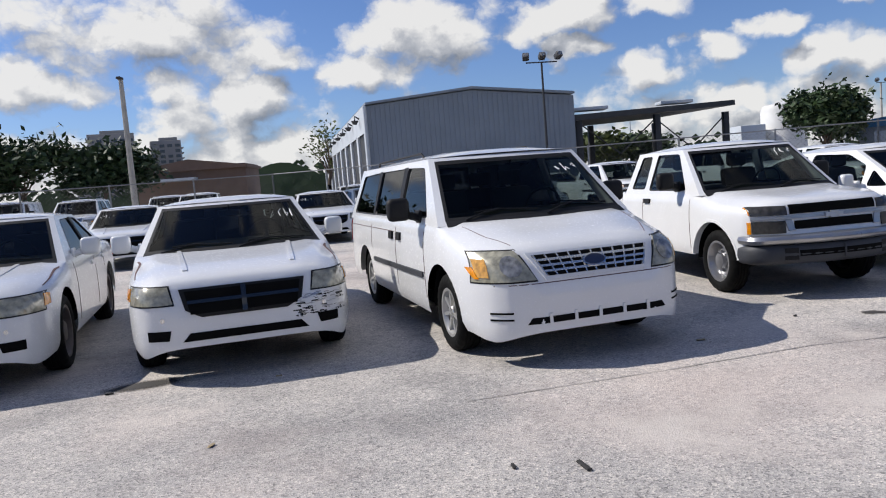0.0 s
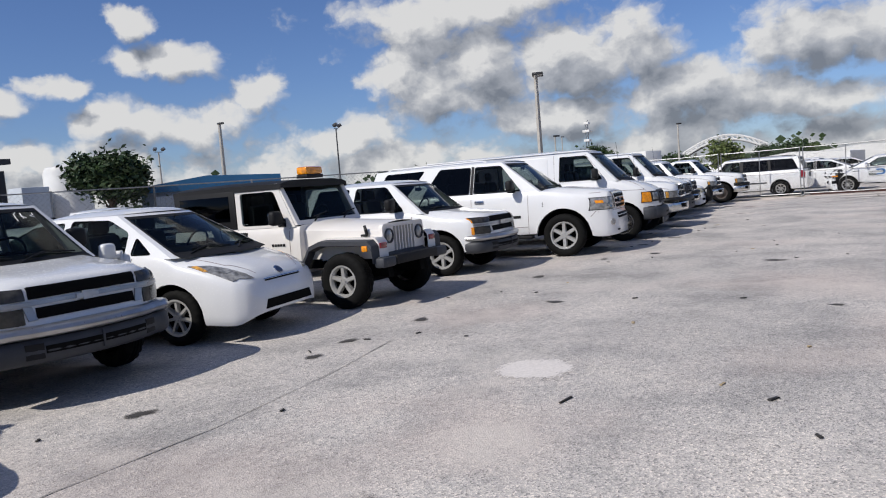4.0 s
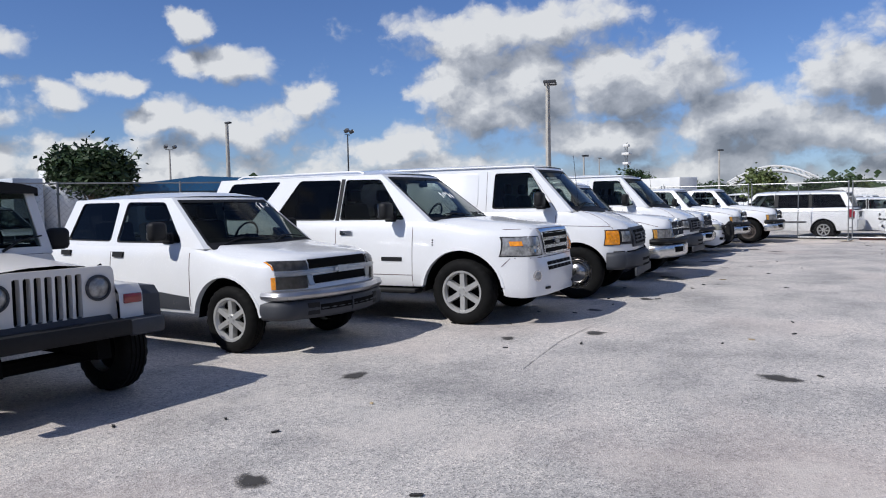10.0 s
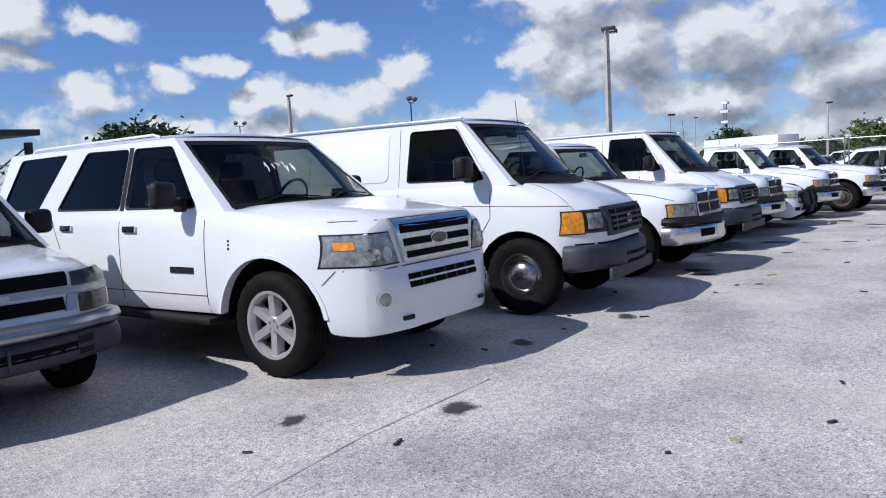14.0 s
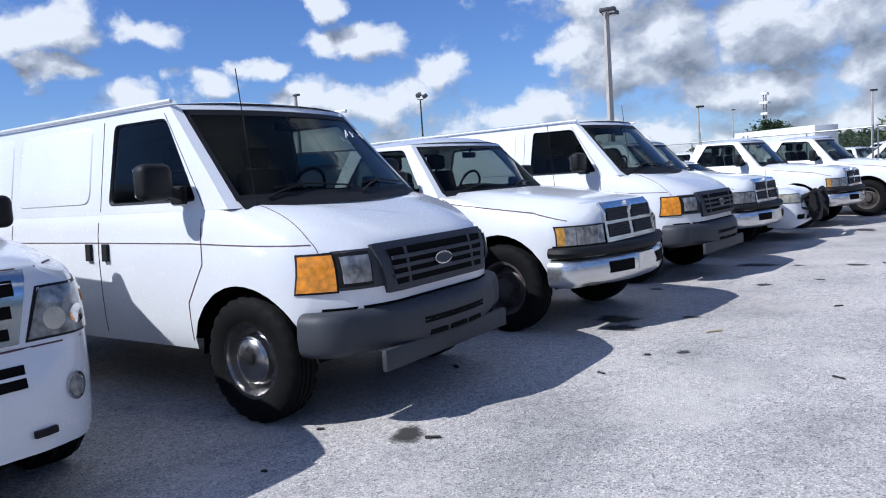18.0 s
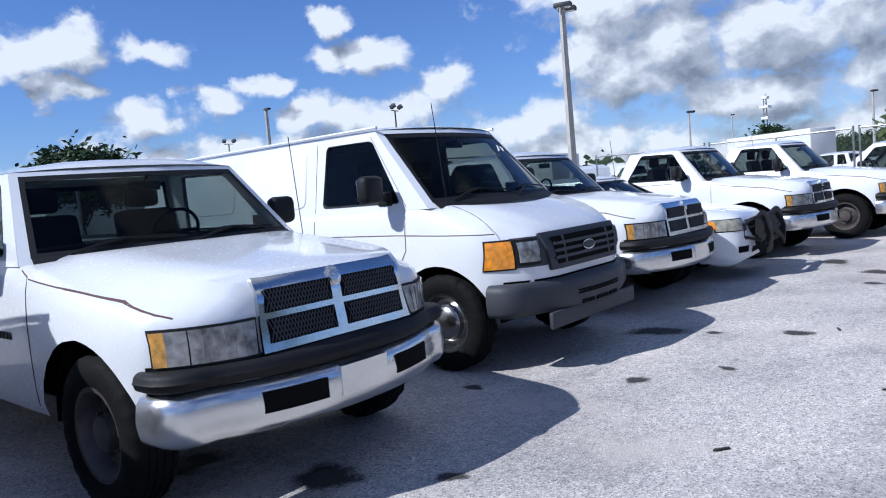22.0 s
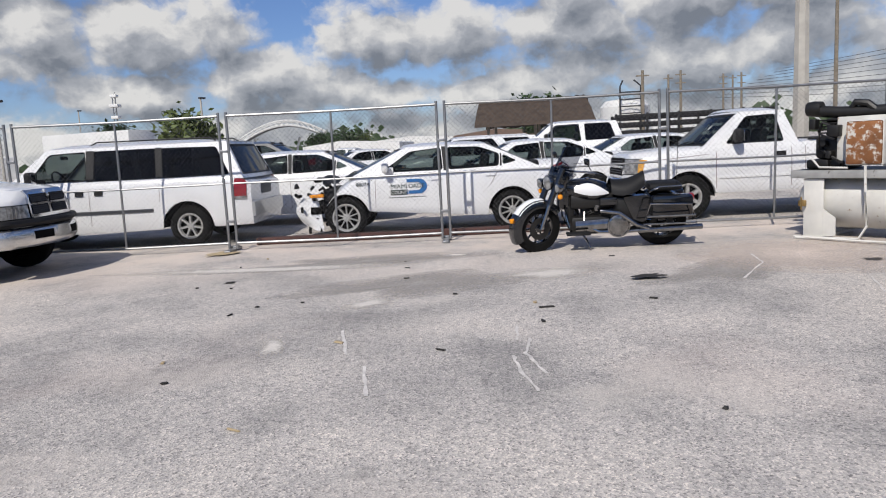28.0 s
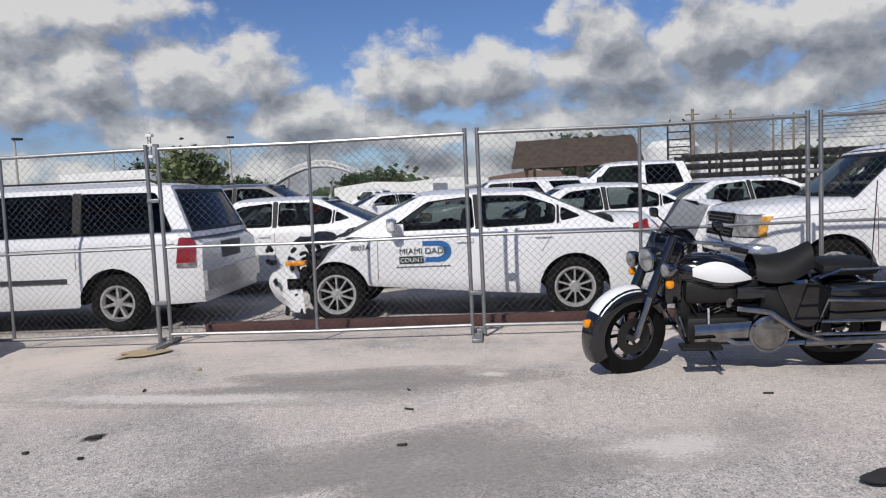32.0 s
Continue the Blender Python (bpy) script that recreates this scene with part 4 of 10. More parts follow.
    tube(bm, [(-0.80, 0.74, 1.24), (-0.81, 0.78, 1.35)], 0.016)
    tube(bm, [(-0.81, 0.78, 1.35), (-0.81, 0.86, 2.19)], 0.0035, 5)
    part("aerial", bm, BLACK, root)
    front(K, root, "hood_edge", SEAM, -0.80, 0.80, 1.040, 1.046, 0.004, 20, 1)
    scrawl(root, 0.55, 1.10, 1.78, 0.9, 0.2, 3)
    return root


RAM = dict(L=5.6, W=2.0, hub=0.40, tyre=(0.405, 0.235, 0.255), rim="steel", rim_mat=STEEL, rim_label="bare rusty steel wheel", tuck=0.04,
           arch=[(0.82, 0.50), (4.30, 0.48)], hood=0.76, dip=0.42,
           top=[(0, 0.78), (0.03, 0.95), (0.05, 1.09), (0.12, 1.14), (0.4, 1.19), (1.0, 1.26), (1.35, 1.295), (1.6, 1.29), (3.1, 1.29), (3.16, 1.31), (5.6, 1.31)],
           crown=[(0, 0.02), (0.05, 0.11), (0.12, 0.14), (0.3, 0.16), (0.8, 0.14), (1.3, 0.07), (1.6, 0.03), (5.6, 0.03)],
           plan=[(0, 0.52), (0.04, 0.62), (0.1, 0.735), (0.18, 0.835), (0.26, 0.90), (0.34, 0.94), (0.5, 0.98), (0.8, 1), (2.9, 0.985), (3.15, 0.985), (3.3, 1), (5.4, 1), (5.6, 0.97)],
           base=[(0, 0.66), (0.3, 0.62), (0.34, 0.5), (0.5, 0.44), (5.6, 0.5)],
           cab=dict(w0=1.50, w1=1.98, r1=2.86, r0=3.08, H=1.88, belt=1.275, wr=0.775, edge=0.08, bulge=0.2, seats=(2.5,), rtint=False, rglass=(0.06, 0.9), pillar=0.06,
                    win=[[(1.74, 1.31), (2.06, 1.75), (2.64, 1.77), (2.88, 1.32)]]))


def ram_pickup(label):
    S = RAM
    root, K = start("pickup_truck", label, S, WHITE, category="pickup truck")
    g = front(K, root, "grille", CHROME, -0.50, 0.50, 0.78, 1.12, 0.03, 14, 6, x0t=-0.47, x1t=0.47, label="chrome cross grille")
    for s in (1, -1):
        for z0, z1 in ((0.82, 0.935), (0.965, 1.075)):
            bm = bmesh.new()
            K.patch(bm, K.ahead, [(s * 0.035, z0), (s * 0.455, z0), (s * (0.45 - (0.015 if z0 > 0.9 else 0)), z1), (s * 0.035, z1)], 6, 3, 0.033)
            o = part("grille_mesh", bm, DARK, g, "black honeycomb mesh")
            bm = bmesh.new()
            for k in range(19):
                x = 0.063 + k * 0.0202
                for sl in (1, -1):
                    a, c = x - sl * 0.022, x + sl * 0.022
                    K.patch(bm, K.ahead, [(s * (a - 0.0024), z0 + 0.004), (s * (a + 0.0024), z0 + 0.004), (s * (c + 0.0024), z1 - 0.004), (s * (c - 0.0024), z1 - 0.004)], 1, 2, 0.036, 0.002)
            part("grille_wire", bm, GREY, o)
    bm = bmesh.new()
    K.disc(bm, K.ahead, (0, 1.075), 0.035, 0.045, 0.045, 10, dome=0.012)
    part("hood_badge", bm, DULLCHROME, g)
    w = min(edge(K, 0.80, 0.28), edge(K, 0.94, 0.28))
    front(K, root, "lamp_rim", BLACK, 0.51, w + 0.004, 0.776, 0.957, 0.014, 8, 3, both=True, x0t=0.495)
    front(K, root, "headlamp", LENS, 0.525, w - 0.115, 0.79, 0.945, 0.02, 8, 3, both=True, x0t=0.505, label="clear ribbed headlamp")
    for k in range(1, 6):
        x = 0.525 + (w - 0.64) * k / 6
        front(K, root, "lens_rib", LENS, x - 0.004, x + 0.004, 0.80, 0.935, 0.0235, 1, 3, both=True)
    front(K, root, "signal_lens", LENS, w - 0.11, w - 0.04, 0.79, 0.945, 0.022, 5, 3, both=True, label="clear ribbed corner lens")
    front(K, root, "turn_signal", PALEAMBER, w - 0.04, w, 0.79, 0.945, 0.022, 4, 3, both=True, label="faded amber side marker")
    front(K, root, "headlamp_gap", DARK, 0.44, 0.92, 0.765, 0.79, 0.012, 8, 1, both=True)
    b = bumper(S, root, "front_bumper", DULLCHROME, -0.15, 0.42, 0.68, 0.2, 0.945, 0.32, 0.09, 0.055, "weathered chrome bumper")
    bumper(S, root, "bumper_pad", BLACK, -0.155, 0.684, 0.775, 0.2, 0.945, 0.32, 0.09, 0.03, "black rubber bumper pad", parent=b)
    for s in (1, -1):
        on_bumper(b, "bumper_slot_shade", DARK, -0.15, 0.32, 0.945, s * 0.24, s * 0.56, 0.515, 0.625, 0.008)
    on_bumper(b, "plate_bracket", DULLCHROME, -0.15, 0.32, 0.945, -0.16, 0.16, 0.50, 0.66, 0.009)
    seams(S, K, root, [[(1.37, 0.5), (1.37, 1.20), (1.55, 1.27)], [(2.96, 0.5), (2.96, 1.26)], [(3.18, 0.55), (3.18, 1.28)], [(0.2, 1.0), (0.5, 1.08), (0.9, 1.13), (1.35, 1.19)]])
    handles(S, K, root, [(2.80, 1.10)], BLACK, 0.15, 0.07)
    mirrors(S, root, BLACK, 1.86, 1.33, 1.25, 0.08)
    bm = bmesh.new()
    tube(bm, [(0.86, 1.28, 1.16), (0.87, 1.3, 1.2), (0.87, 1.36, 1.95)], 0.0035, 5)
    part("aerial", bm, BLACK, root)
    for k in range(7):
        bm = bmesh.new()
        K.patch(bm, K.beside, [(-1, 1.62 + k * 0.055, 0.85), (-1, 1.66 + k * 0.055, 0.85), (-1, 1.66 + k * 0.055, 0.89), (-1, 1.62 + k * 0.055, 0.89)], 1, 1, 0.006)
        part("badge_letter", bm, BLACK, root)
    # bed rail caps
    for s in (1, -1):
        bm = bmesh.new()
        box(bm, s * 0.93, 4.38, 1.315, 0.09, 2.4, 0.03, 0.01)
        part("bed_rail", bm, BLACK, root)
    return root


EXPED = dict(L=5.25, W=2.0, hub=0.40, tyre=(0.405, 0.25, 0.27), rim="6", rim_label="six-spoke alloy wheel", tuck=0.02,
             arch=[(0.95, 0.525), (4.02, 0.51)], hood=0.78, dip=0.55,
             top=[(0, 0.66), (0.03, 0.78), (0.07, 0.83), (0.10, 1.10), (0.16, 1.18), (0.35, 1.225), (0.8, 1.275), (1.15, 1.31), (1.45, 1.285), (5.1, 1.285), (5.25, 1.12)],
             crown=[(0, 0.03), (0.1, 0.09), (0.3, 0.13), (0.8, 0.11), (1.15, 0.08), (1.45, 0.02), (5.25, 0.02)],
             plan=[(0, 0.50), (0.03, 0.60), (0.08, 0.70), (0.15, 0.78), (0.25, 0.84), (0.35, 0.885), (0.48, 0.93), (0.6, 0.96), (0.75, 0.985), (1.0, 1), (5.0, 1), (5.25, 0.95)],
             base=[(0, 0.36), (0.2, 0.34), (0.4, 0.36), (0.5, 0.46), (5.25, 0.42)],
             cab=dict(w0=1.36, w1=2.16, r1=4.92, r0=5.16, H=1.97, belt=1.265, wr=0.79, edge=0.08, bulge=0.2, seats=(2.75, 3.6), tint=(1, 2),
                      win=[[(1.74, 1.295), (2.16, 1.82), (2.70, 1.83), (2.73, 1.295)], [(2.81, 1.295), (2.78, 1.83), (3.46, 1.84), (3.86, 1.30)], [(4.22, 1.30), (3.80, 1.84), (4.68, 1.83), (4.96, 1.32)]],
                      black=[[(2.74, 1.29), (2.71, 1.84), (2.77, 1.84), (2.80, 1.29)]]))


def big_suv(label):
    S = EXPED
    root, K = start("suv", label, S, WHITE, category="suv")
    g = front(K, root, "grille", CHROME, -0.45, 0.45, 0.84, 1.15, 0.03, 16, 6, x0t=-0.53, x1t=0.53, label="chrome three-bar grille")
    for z0, z1 in ((0.865, 0.915), (0.955, 1.01), (1.05, 1.11)):
        front(K, g, "grille_opening_shade", DARK, -0.41 - (z0 - 0.84) * 0.25, 0.41 + (z0 - 0.84) * 0.25, z0, z1, 0.033, 16, 2)
    bm = bmesh.new()
    K.disc(bm, K.ahead, (0, 0.985), 0.11, 0.05, 0.045, 24)
    part("oval_badge", bm, CHROME, g)
    bm = bmesh.new()
    K.disc(bm, K.ahead, (0, 0.985), 0.097, 0.04, 0.05, 24)
    part("badge_face", bm, BLACKGLOSS, g)
    h = lamps(K, root, LENS, 0.50, edge(K, 0.86, 0.46), 0.85, 1.065, 0.575, edge(K, 1.05, 0.44), "clear multi-reflector headlamp")
    for o, s in zip(h, (1, -1)):
        bm = bmesh.new()
        w = edge(K, 0.98, 0.38)
        K.patch(bm, K.ahead, [(s * (w - 0.075), 0.965), (s * (w - 0.01), 0.965), (s * (w - 0.01), 1.02), (s * (w - 0.075), 1.02)], 4, 2, 0.018)
        part("turn_signal", bm, AMBER, o)
        for x, r in ((0.62, 0.052), (0.735, 0.045)):
            bm = bmesh.new()
            K.disc(bm, K.ahead, (s * x, 0.925), r, r, 0.018, 16)
            part("reflector", bm, CHROME, o)
    front(K, root, "lower_grille", DARK, -0.45, 0.45, 0.655, 0.755, 0.006, 14, 2)
    front(K, root, "lower_bar", WHITE, -0.45, 0.45, 0.70, 0.714, 0.016, 14, 1)
    for x in (-0.3, -0.15, 0, 0.15, 0.3):
        front(K, root, "lower_post", GREY, x - 0.006, x + 0.006, 0.655, 0.755, 0.012, 1, 2)
    for s in (1, -1):
        bm = bmesh.new()
        K.disc(bm, K.ahead, (s * 0.68, 0.60), 0.055, 0.065, 0.012, 18)
        f = part("fog_lamp", bm, CHROME, root)
        bm = bmesh.new()
        K.disc(bm, K.ahead, (s * 0.68, 0.60), 0.042, 0.05, 0.016, 18, dome=0.01)
        part("fog_lens", bm, LENS, f)
        front(K, root, "tow_hook", BLACK, s * 0.50 - 0.05, s * 0.50 + 0.05, 0.43, 0.46, 0.02, 2, 1)
    front(K, root, "bumper_gap", SEAM, -0.86, 0.86, 0.812, 0.82, 0.002, 16, 1)
    front(K, root, "hood_edge", SEAM, -0.80, 0.80, 1.158, 1.164, 0.002, 16, 1)
    seams(S, K, root, [[(1.62, 0.46), (1.60, 1.27)], [(2.77, 0.46), (2.77, 1.27)], [(3.75, 0.95), (3.92, 1.27)], [(1.62, 0.60), (3.6, 0.60)], [(0.34, 0.82), (0.44, 0.72)]])
    handles(S, K, root, [(2.60, 1.13), (3.62, 1.14)], CHROME, 0.18, 0.05)
    mirrors(S, root, BLACK, 1.90, 1.31, 1.25, 0.08)
    arch_trim(S, root, WHITE, 0.035, 0.005)
    for s in (1, -1):
        bm = bmesh.new()
        K.patch(bm, K.beside, [(s, 1.76, 0.775), (s, 2.06, 0.775), (s, 2.06, 0.825), (s, 1.76, 0.825)], 3, 1, 0.008)
        part("side_badge", bm, BLACK, root)
        bm = bmesh.new()
        box(bm, s * 0.94, 2.5, 0.40, 0.22, 1.9, 0.06, 0.02)
        part("running_board", bm, BLACK, root)
        for z in (0.98, 1.01, 1.04):
            bm = bmesh.new()
            K.disc(bm, K.beside, (s, 1.32, z), 0.012, 0.01, 0.003, 8)
            part("decal_dot", bm, BLACK, root)
        bm = bmesh.new()
        tube(bm, [(s * 0.68, 2.5, 1.92), (s * 0.68, 2.6, 1.945), (s * 0.68, 4.6, 1.935), (s * 0.68, 4.7, 1.90)], 0.012, 6)
        part("roof_rail", bm, WHITE, root)
    scrawl(root, -0.25, 1.42, 1.55, 1.25, 0.35, 5)
    return root


COLO = dict(L=5.1, W=1.80, hub=0.34, tyre=(0.345, 0.215, 0.22), rim="6", tuck=0.04,
            arch=[(0.80, 0.45), (4.02, 0.44)], hood=0.80, dip=0.5,
            top=[(0, 0.66), (0.03, 0.72), (0.06, 0.92), (0.12, 0.98), (0.3, 1.02), (0.8, 1.07), (1.1, 1.10), (1.35, 1.10), (3.2, 1.10), (3.26, 1.12), (5.1, 1.12)],
            crown=[(0, 0.02), (0.08, 0.06), (0.3, 0.10), (0.8, 0.10), (1.1, 0.06), (1.35, 0.02), (5.1, 0.02)],
            plan=[(0, 0.52), (0.04, 0.64), (0.1, 0.76), (0.18, 0.87), (0.26, 0.935), (0.4, 0.975), (0.6, 1), (5.0, 1), (5.1, 0.96)],
            base=[(0, 0.50), (0.3, 0.40), (0.5, 0.38), (5.1, 0.42)])
COLO_EXT = dict(COLO, rim="steel", rim_mat=SATIN, rim_label="silver steel wheel", cab=dict(w0=1.10, w1=1.76, r1=3.0, r0=3.22, H=1.68, belt=1.08, wr=0.70, edge=0.07, bulge=0.18, seats=(2.3,), rtint=False, pillar=0.06,
                win=[[(1.46, 1.12), (1.82, 1.56), (2.40, 1.57), (2.47, 1.12)], [(2.60, 1.14), (2.56, 1.56), (2.86, 1.56), (3.02, 1.14)]]))
COLO_CREW = dict(COLO, cab=dict(w0=1.10, w1=1.76, r1=3.42, r0=3.64, H=1.68, belt=1.08, wr=0.70, edge=0.07, bulge=0.18, seats=(2.3, 3.1), rtint=False, pillar=0.06, tint=(1,),
                 win=[[(1.46, 1.12), (1.84, 1.56), (2.46, 1.57), (2.53, 1.12)], [(2.63, 1.13), (2.60, 1.57), (3.26, 1.57), (3.42, 1.14)]]))


def small_pickup(label, S, stripe=False):
    root, K = start("pickup_truck", label, S, WHITE, category="pickup truck")
    front(K, root, "upper_grille", DARK, -0.47, 0.47, 0.855, 0.945, 0.014, 12, 3, label="black mesh upper grille")
    front(K, root, "lower_grille", DARK, -0.43, 0.43, 0.70, 0.785, 0.014, 12, 2)
    c = front(K, root, "grille_bar", SATIN, -0.80, 0.80, 0.805, 0.84, 0.022, 20, 2, label="chrome bar across the grille")
    bm = bmesh.new()
    for x, z, w, h in ((0, 0.822, 0.10, 0.02), (0, 0.822, 0.045, 0.035)):
        K.patch(bm, K.ahead, [(x - w, z - h), (x + w * 0.92, z - h), (x + w, z + h), (x - w * 0.92, z + h)], 4, 1, 0.036 if h < 0.03 else 0.038)
    part("bow_badge", bm, ALLOY, c)
    front(K, root, "grille_frame", SATIN, 0.43, 0.50, 0.69, 0.80, 0.016, 2, 3, both=True, x0t=0.46, x1t=0.53)
    front(K, root, "upper_headlamp", SMOKE, 0.50, 0.795, 0.85, 0.94, 0.016, 6, 3, both=True, label="smoked headlamp")
    front(K, root, "lower_headlamp", SMOKE, 0.53, 0.795, 0.67, 0.795, 0.016, 6, 3, both=True, label="smoked headlamp")
    front(K, root, "turn_signal", AMBER, 0.80, edge(K, 0.9, 0.26), 0.86, 0.935, 0.016, 4, 2, both=True)
    front(K, root, "side_marker", AMBER, 0.80, edge(K, 0.73, 0.24), 0.67, 0.79, 0.016, 4, 2, both=True)
    b = bumper(S, root, "front_bumper", GREY, -0.13, 0.36, 0.56, 0.18, 0.84, 0.27, 0.14, 0.04, "grey plastic lower bumper")
    bumper(S, root, "bumper_chrome", SATIN, -0.145, 0.562, 0.655, 0.18, 0.845, 0.27, 0.14, 0.03, "chrome upper bumper", parent=b)
    on_bumper(b, "bumper_slot_shade", DARK, -0.13, 0.27, 0.84, -0.45, 0.45, 0.435, 0.505)
    for s in (1, -1):
        on_bumper(b, "bumper_pocket", BLACK, -0.13, 0.27, 0.84, s * 0.46, s * 0.58, 0.40, 0.53, 0.004)
    bm = bmesh.new()
    box(bm, 0.0, -0.135, 0.47, 0.02, 0.02, 0.14, 0.004)
    part("bumper_rib", bm, GREY, b)
    G = S["cab"]
    seams(S, K, root, [[(1.30, 0.46), (1.30, 1.09)], [(2.58, 0.46), (2.58, 1.09)], [(G["r0"] + 0.05, 0.5), (G["r0"] + 0.05, 1.1)]])
    handles(S, K, root, [(2.44, 0.99)] + ([(3.38, 1.0)] if G["r0"] > 3.3 else []), BLACK, 0.17, 0.055)
    mirrors(S, root, BLACK, 1.62, 1.15, 1.2, 0.07)
    arch_trim(S, root, WHITE, 0.03, 0.006)
    for s in (1, -1):
        bm = bmesh.new()
        box(bm, s * 0.82, (G["r0"] + 5.05) / 2 + 0.03, 1.125, 0.08, 4.95 - G["r0"], 0.03, 0.01)
        part("bed_rail", bm, BLACK, root)
        if stripe:
            bm = bmesh.new()
            K.patch(bm, K.beside, [(s, 1.32, 0.42), (s, 3.5, 0.42), (s, 3.5, 0.74), (s, 1.32, 0.56)], 8, 3, 0.004)
            part("door_cladding", bm, GREY, root, "grey painted lower door")
    scrawl(root, 0.45, 1.45, 1.45, 1.3, 0.2, 3)
    return root


MINI = dict(L=5.1, W=1.95, hub=0.33, tyre=(0.335, 0.2, 0.22), rim="7", rim_label="seven-spoke alloy wheel", tuck=0.05,
            arch=[(0.98, 0.43), (4.05, 0.42)], hood=0.78, dip=0.6,
            top=[(0, 0.58), (0.03, 0.66), (0.08, 0.76), (0.16, 0.88), (0.28, 0.94), (0.6, 1.02), (1.0, 1.10), (4.9, 1.12), (5.1, 1.0)],
            crown=[(0, 0.03), (0.1, 0.07), (0.3, 0.12), (0.9, 0.09), (1.1, 0.02), (5.1, 0.02)],
            plan=[(0, 0.50), (0.04, 0.64), (0.1, 0.755), (0.2, 0.85), (0.3, 0.905), (0.42, 0.945), (0.6, 0.98), (0.85, 1), (4.8, 1), (5.1, 0.93)],
            base=[(0, 0.27), (0.2, 0.20), (0.5, 0.25), (5.1, 0.32)],
            cab=dict(w0=1.04, w1=1.74, r1=4.72, r0=5.0, H=1.76, belt=1.09, wr=0.76, edge=0.08, bulge=0.17, seats=(2.4, 3.3), tint=(1, 2),
                     win=[[(1.42, 1.14), (1.78, 1.60), (2.38, 1.62), (2.42, 1.14)], [(2.52, 1.13), (2.52, 1.62), (3.55, 1.62), (3.58, 1.13)], [(3.66, 1.13), (3.64, 1.62), (4.55, 1.60), (4.78, 1.14)]],
                     black=[[(2.41, 1.13), (2.39, 1.63), (2.53, 1.63), (2.53, 1.13)], [(3.57, 1.13), (3.54, 1.63), (3.65, 1.63), (3.67, 1.13)]]))


def minivan(label, group="row of parked vehicles"):
    S = MINI
    root, K = start("minivan", label, S, WHITE, group, category="minivan")
    g = front(K, root, "grille", WHITE, -0.43, 0.43, 0.66, 0.86, 0.016, 14, 4, x0t=-0.54, x1t=0.54, label="white and chrome egg-crate grille")
    front(K, g, "grille_opening_shade", DARK, -0.40, 0.40, 0.685, 0.84, 0.019, 14, 3, x0t=-0.50, x1t=0.50)
    for z in (0.72, 0.76, 0.80):
        w = 0.41 + (z - 0.68) * 0.55
        front(K, g, "grille_bar", DULLCHROME, -w, w, z - 0.008, z + 0.008, 0.03, 14, 1)
    for k in range(-5, 6):
        x = k * 0.083
        front(K, g, "grille_post", DULLCHROME, x - 0.006, x + 0.006, 0.685, 0.84, 0.026, 1, 3, x0t=x * 1.18 - 0.006, x1t=x * 1.18 + 0.006)
    bm = bmesh.new()
    K.disc(bm, K.ahead, (0, 0.765), 0.10, 0.046, 0.042, 22)
    part("oval_badge", bm, CHROME, g)
    bm = bmesh.new()
    K.disc(bm, K.ahead, (0, 0.765), 0.088, 0.037, 0.046, 22)
    part("badge_face", bm, BLUE, g)
    h = lamps(K, root, HAZE, 0.50, edge(K, 0.67, 0.38), 0.665, 0.885, 0.61, edge(K, 0.87, 0.46), "yellowed hazy headlamp")
    for o, s in zip(h, (1, -1)):
        bm = bmesh.new()
        K.patch(bm, K.near, [(s * 0.875, 0.27, 0.69), (s * 0.895, 0.32, 0.69), (s * 0.93, 0.44, 0.78), (s * 0.90, 0.36, 0.78)], 3, 4, 0.018)
        part("turn_signal", bm, AMBER, o)
        bm = bmesh.new()
        K.disc(bm, K.ahead, (s * 0.67, 0.775), 0.08, 0.075, 0.018, 18)
        part("reflector", bm, LENS, o)
    front(K, root, "corner_signal", PALEAMBER, 0.82, edge(K, 0.78, 0.36), 0.70, 0.835, 0.017, 4, 3, both=True, label="faded orange corner lamp")
    hood_lines(K, root, [(0.60, 0.27), (0.70, 0.5), (0.78, 0.98)])
    front(K, root, "lower_intake_shade", DARK, -0.60, 0.60, 0.335, 0.385, 0.004, 16, 2, x0t=-0.56, x1t=0.56)
    for x in (-0.42, -0.21, 0, 0.21, 0.42):
        front(K, root, "intake_post", WHITE, x - 0.012, x + 0.012, 0.335, 0.41, 0.012, 1, 2)
    for z in (0.37, 0.42):
        front(K, root, "side_vent", DARK, 0.69, 0.83, z, z + 0.014, 0.006, 4, 1, both=True)
    front(K, root, "bumper_gap", SEAM, -0.80, 0.80, 0.635, 0.642, 0.002, 16, 1)
    seams(S, K, root, [[(1.42, 0.42), (1.42, 1.08)], [(2.46, 0.42), (2.46, 1.10)], [(3.62, 0.75), (3.62, 1.10)], [(2.5, 0.98), (4.8, 1.0)]])
    for s in (1, -1):
        bm = bmesh.new()
        K.patch(bm, K.beside, [(s, 1.46, 0.60), (s, 3.5, 0.60), (s, 3.5, 0.65), (s, 1.46, 0.65)], 10, 1, 0.018)
        part("side_moulding", bm, GREY, root)
        bm = bmesh.new()
        tube(bm, [(s * 0.60, 2.4, 1.72), (s * 0.60, 2.5, 1.765), (s * 0.60, 4.4, 1.755), (s * 0.60, 4.5, 1.70)], 0.013, 6)
        part("roof_rail", bm, BLACK, root)
    handles(S, K, root, [(2.30, 0.94), (2.62, 0.94)], BLACK, 0.13, 0.08)
    mirrors(S, root, BLACK, 1.62, 1.13, 1.25, 0.1)
    corner(K, root, "tail_lamp", REDLENS, [(0.90, 5.02, 0.78), (0.97, 4.82, 0.78), (0.97, 4.86, 1.08), (0.90, 5.04, 1.08)], 0.014, 4, 4, label="red tail lamp")
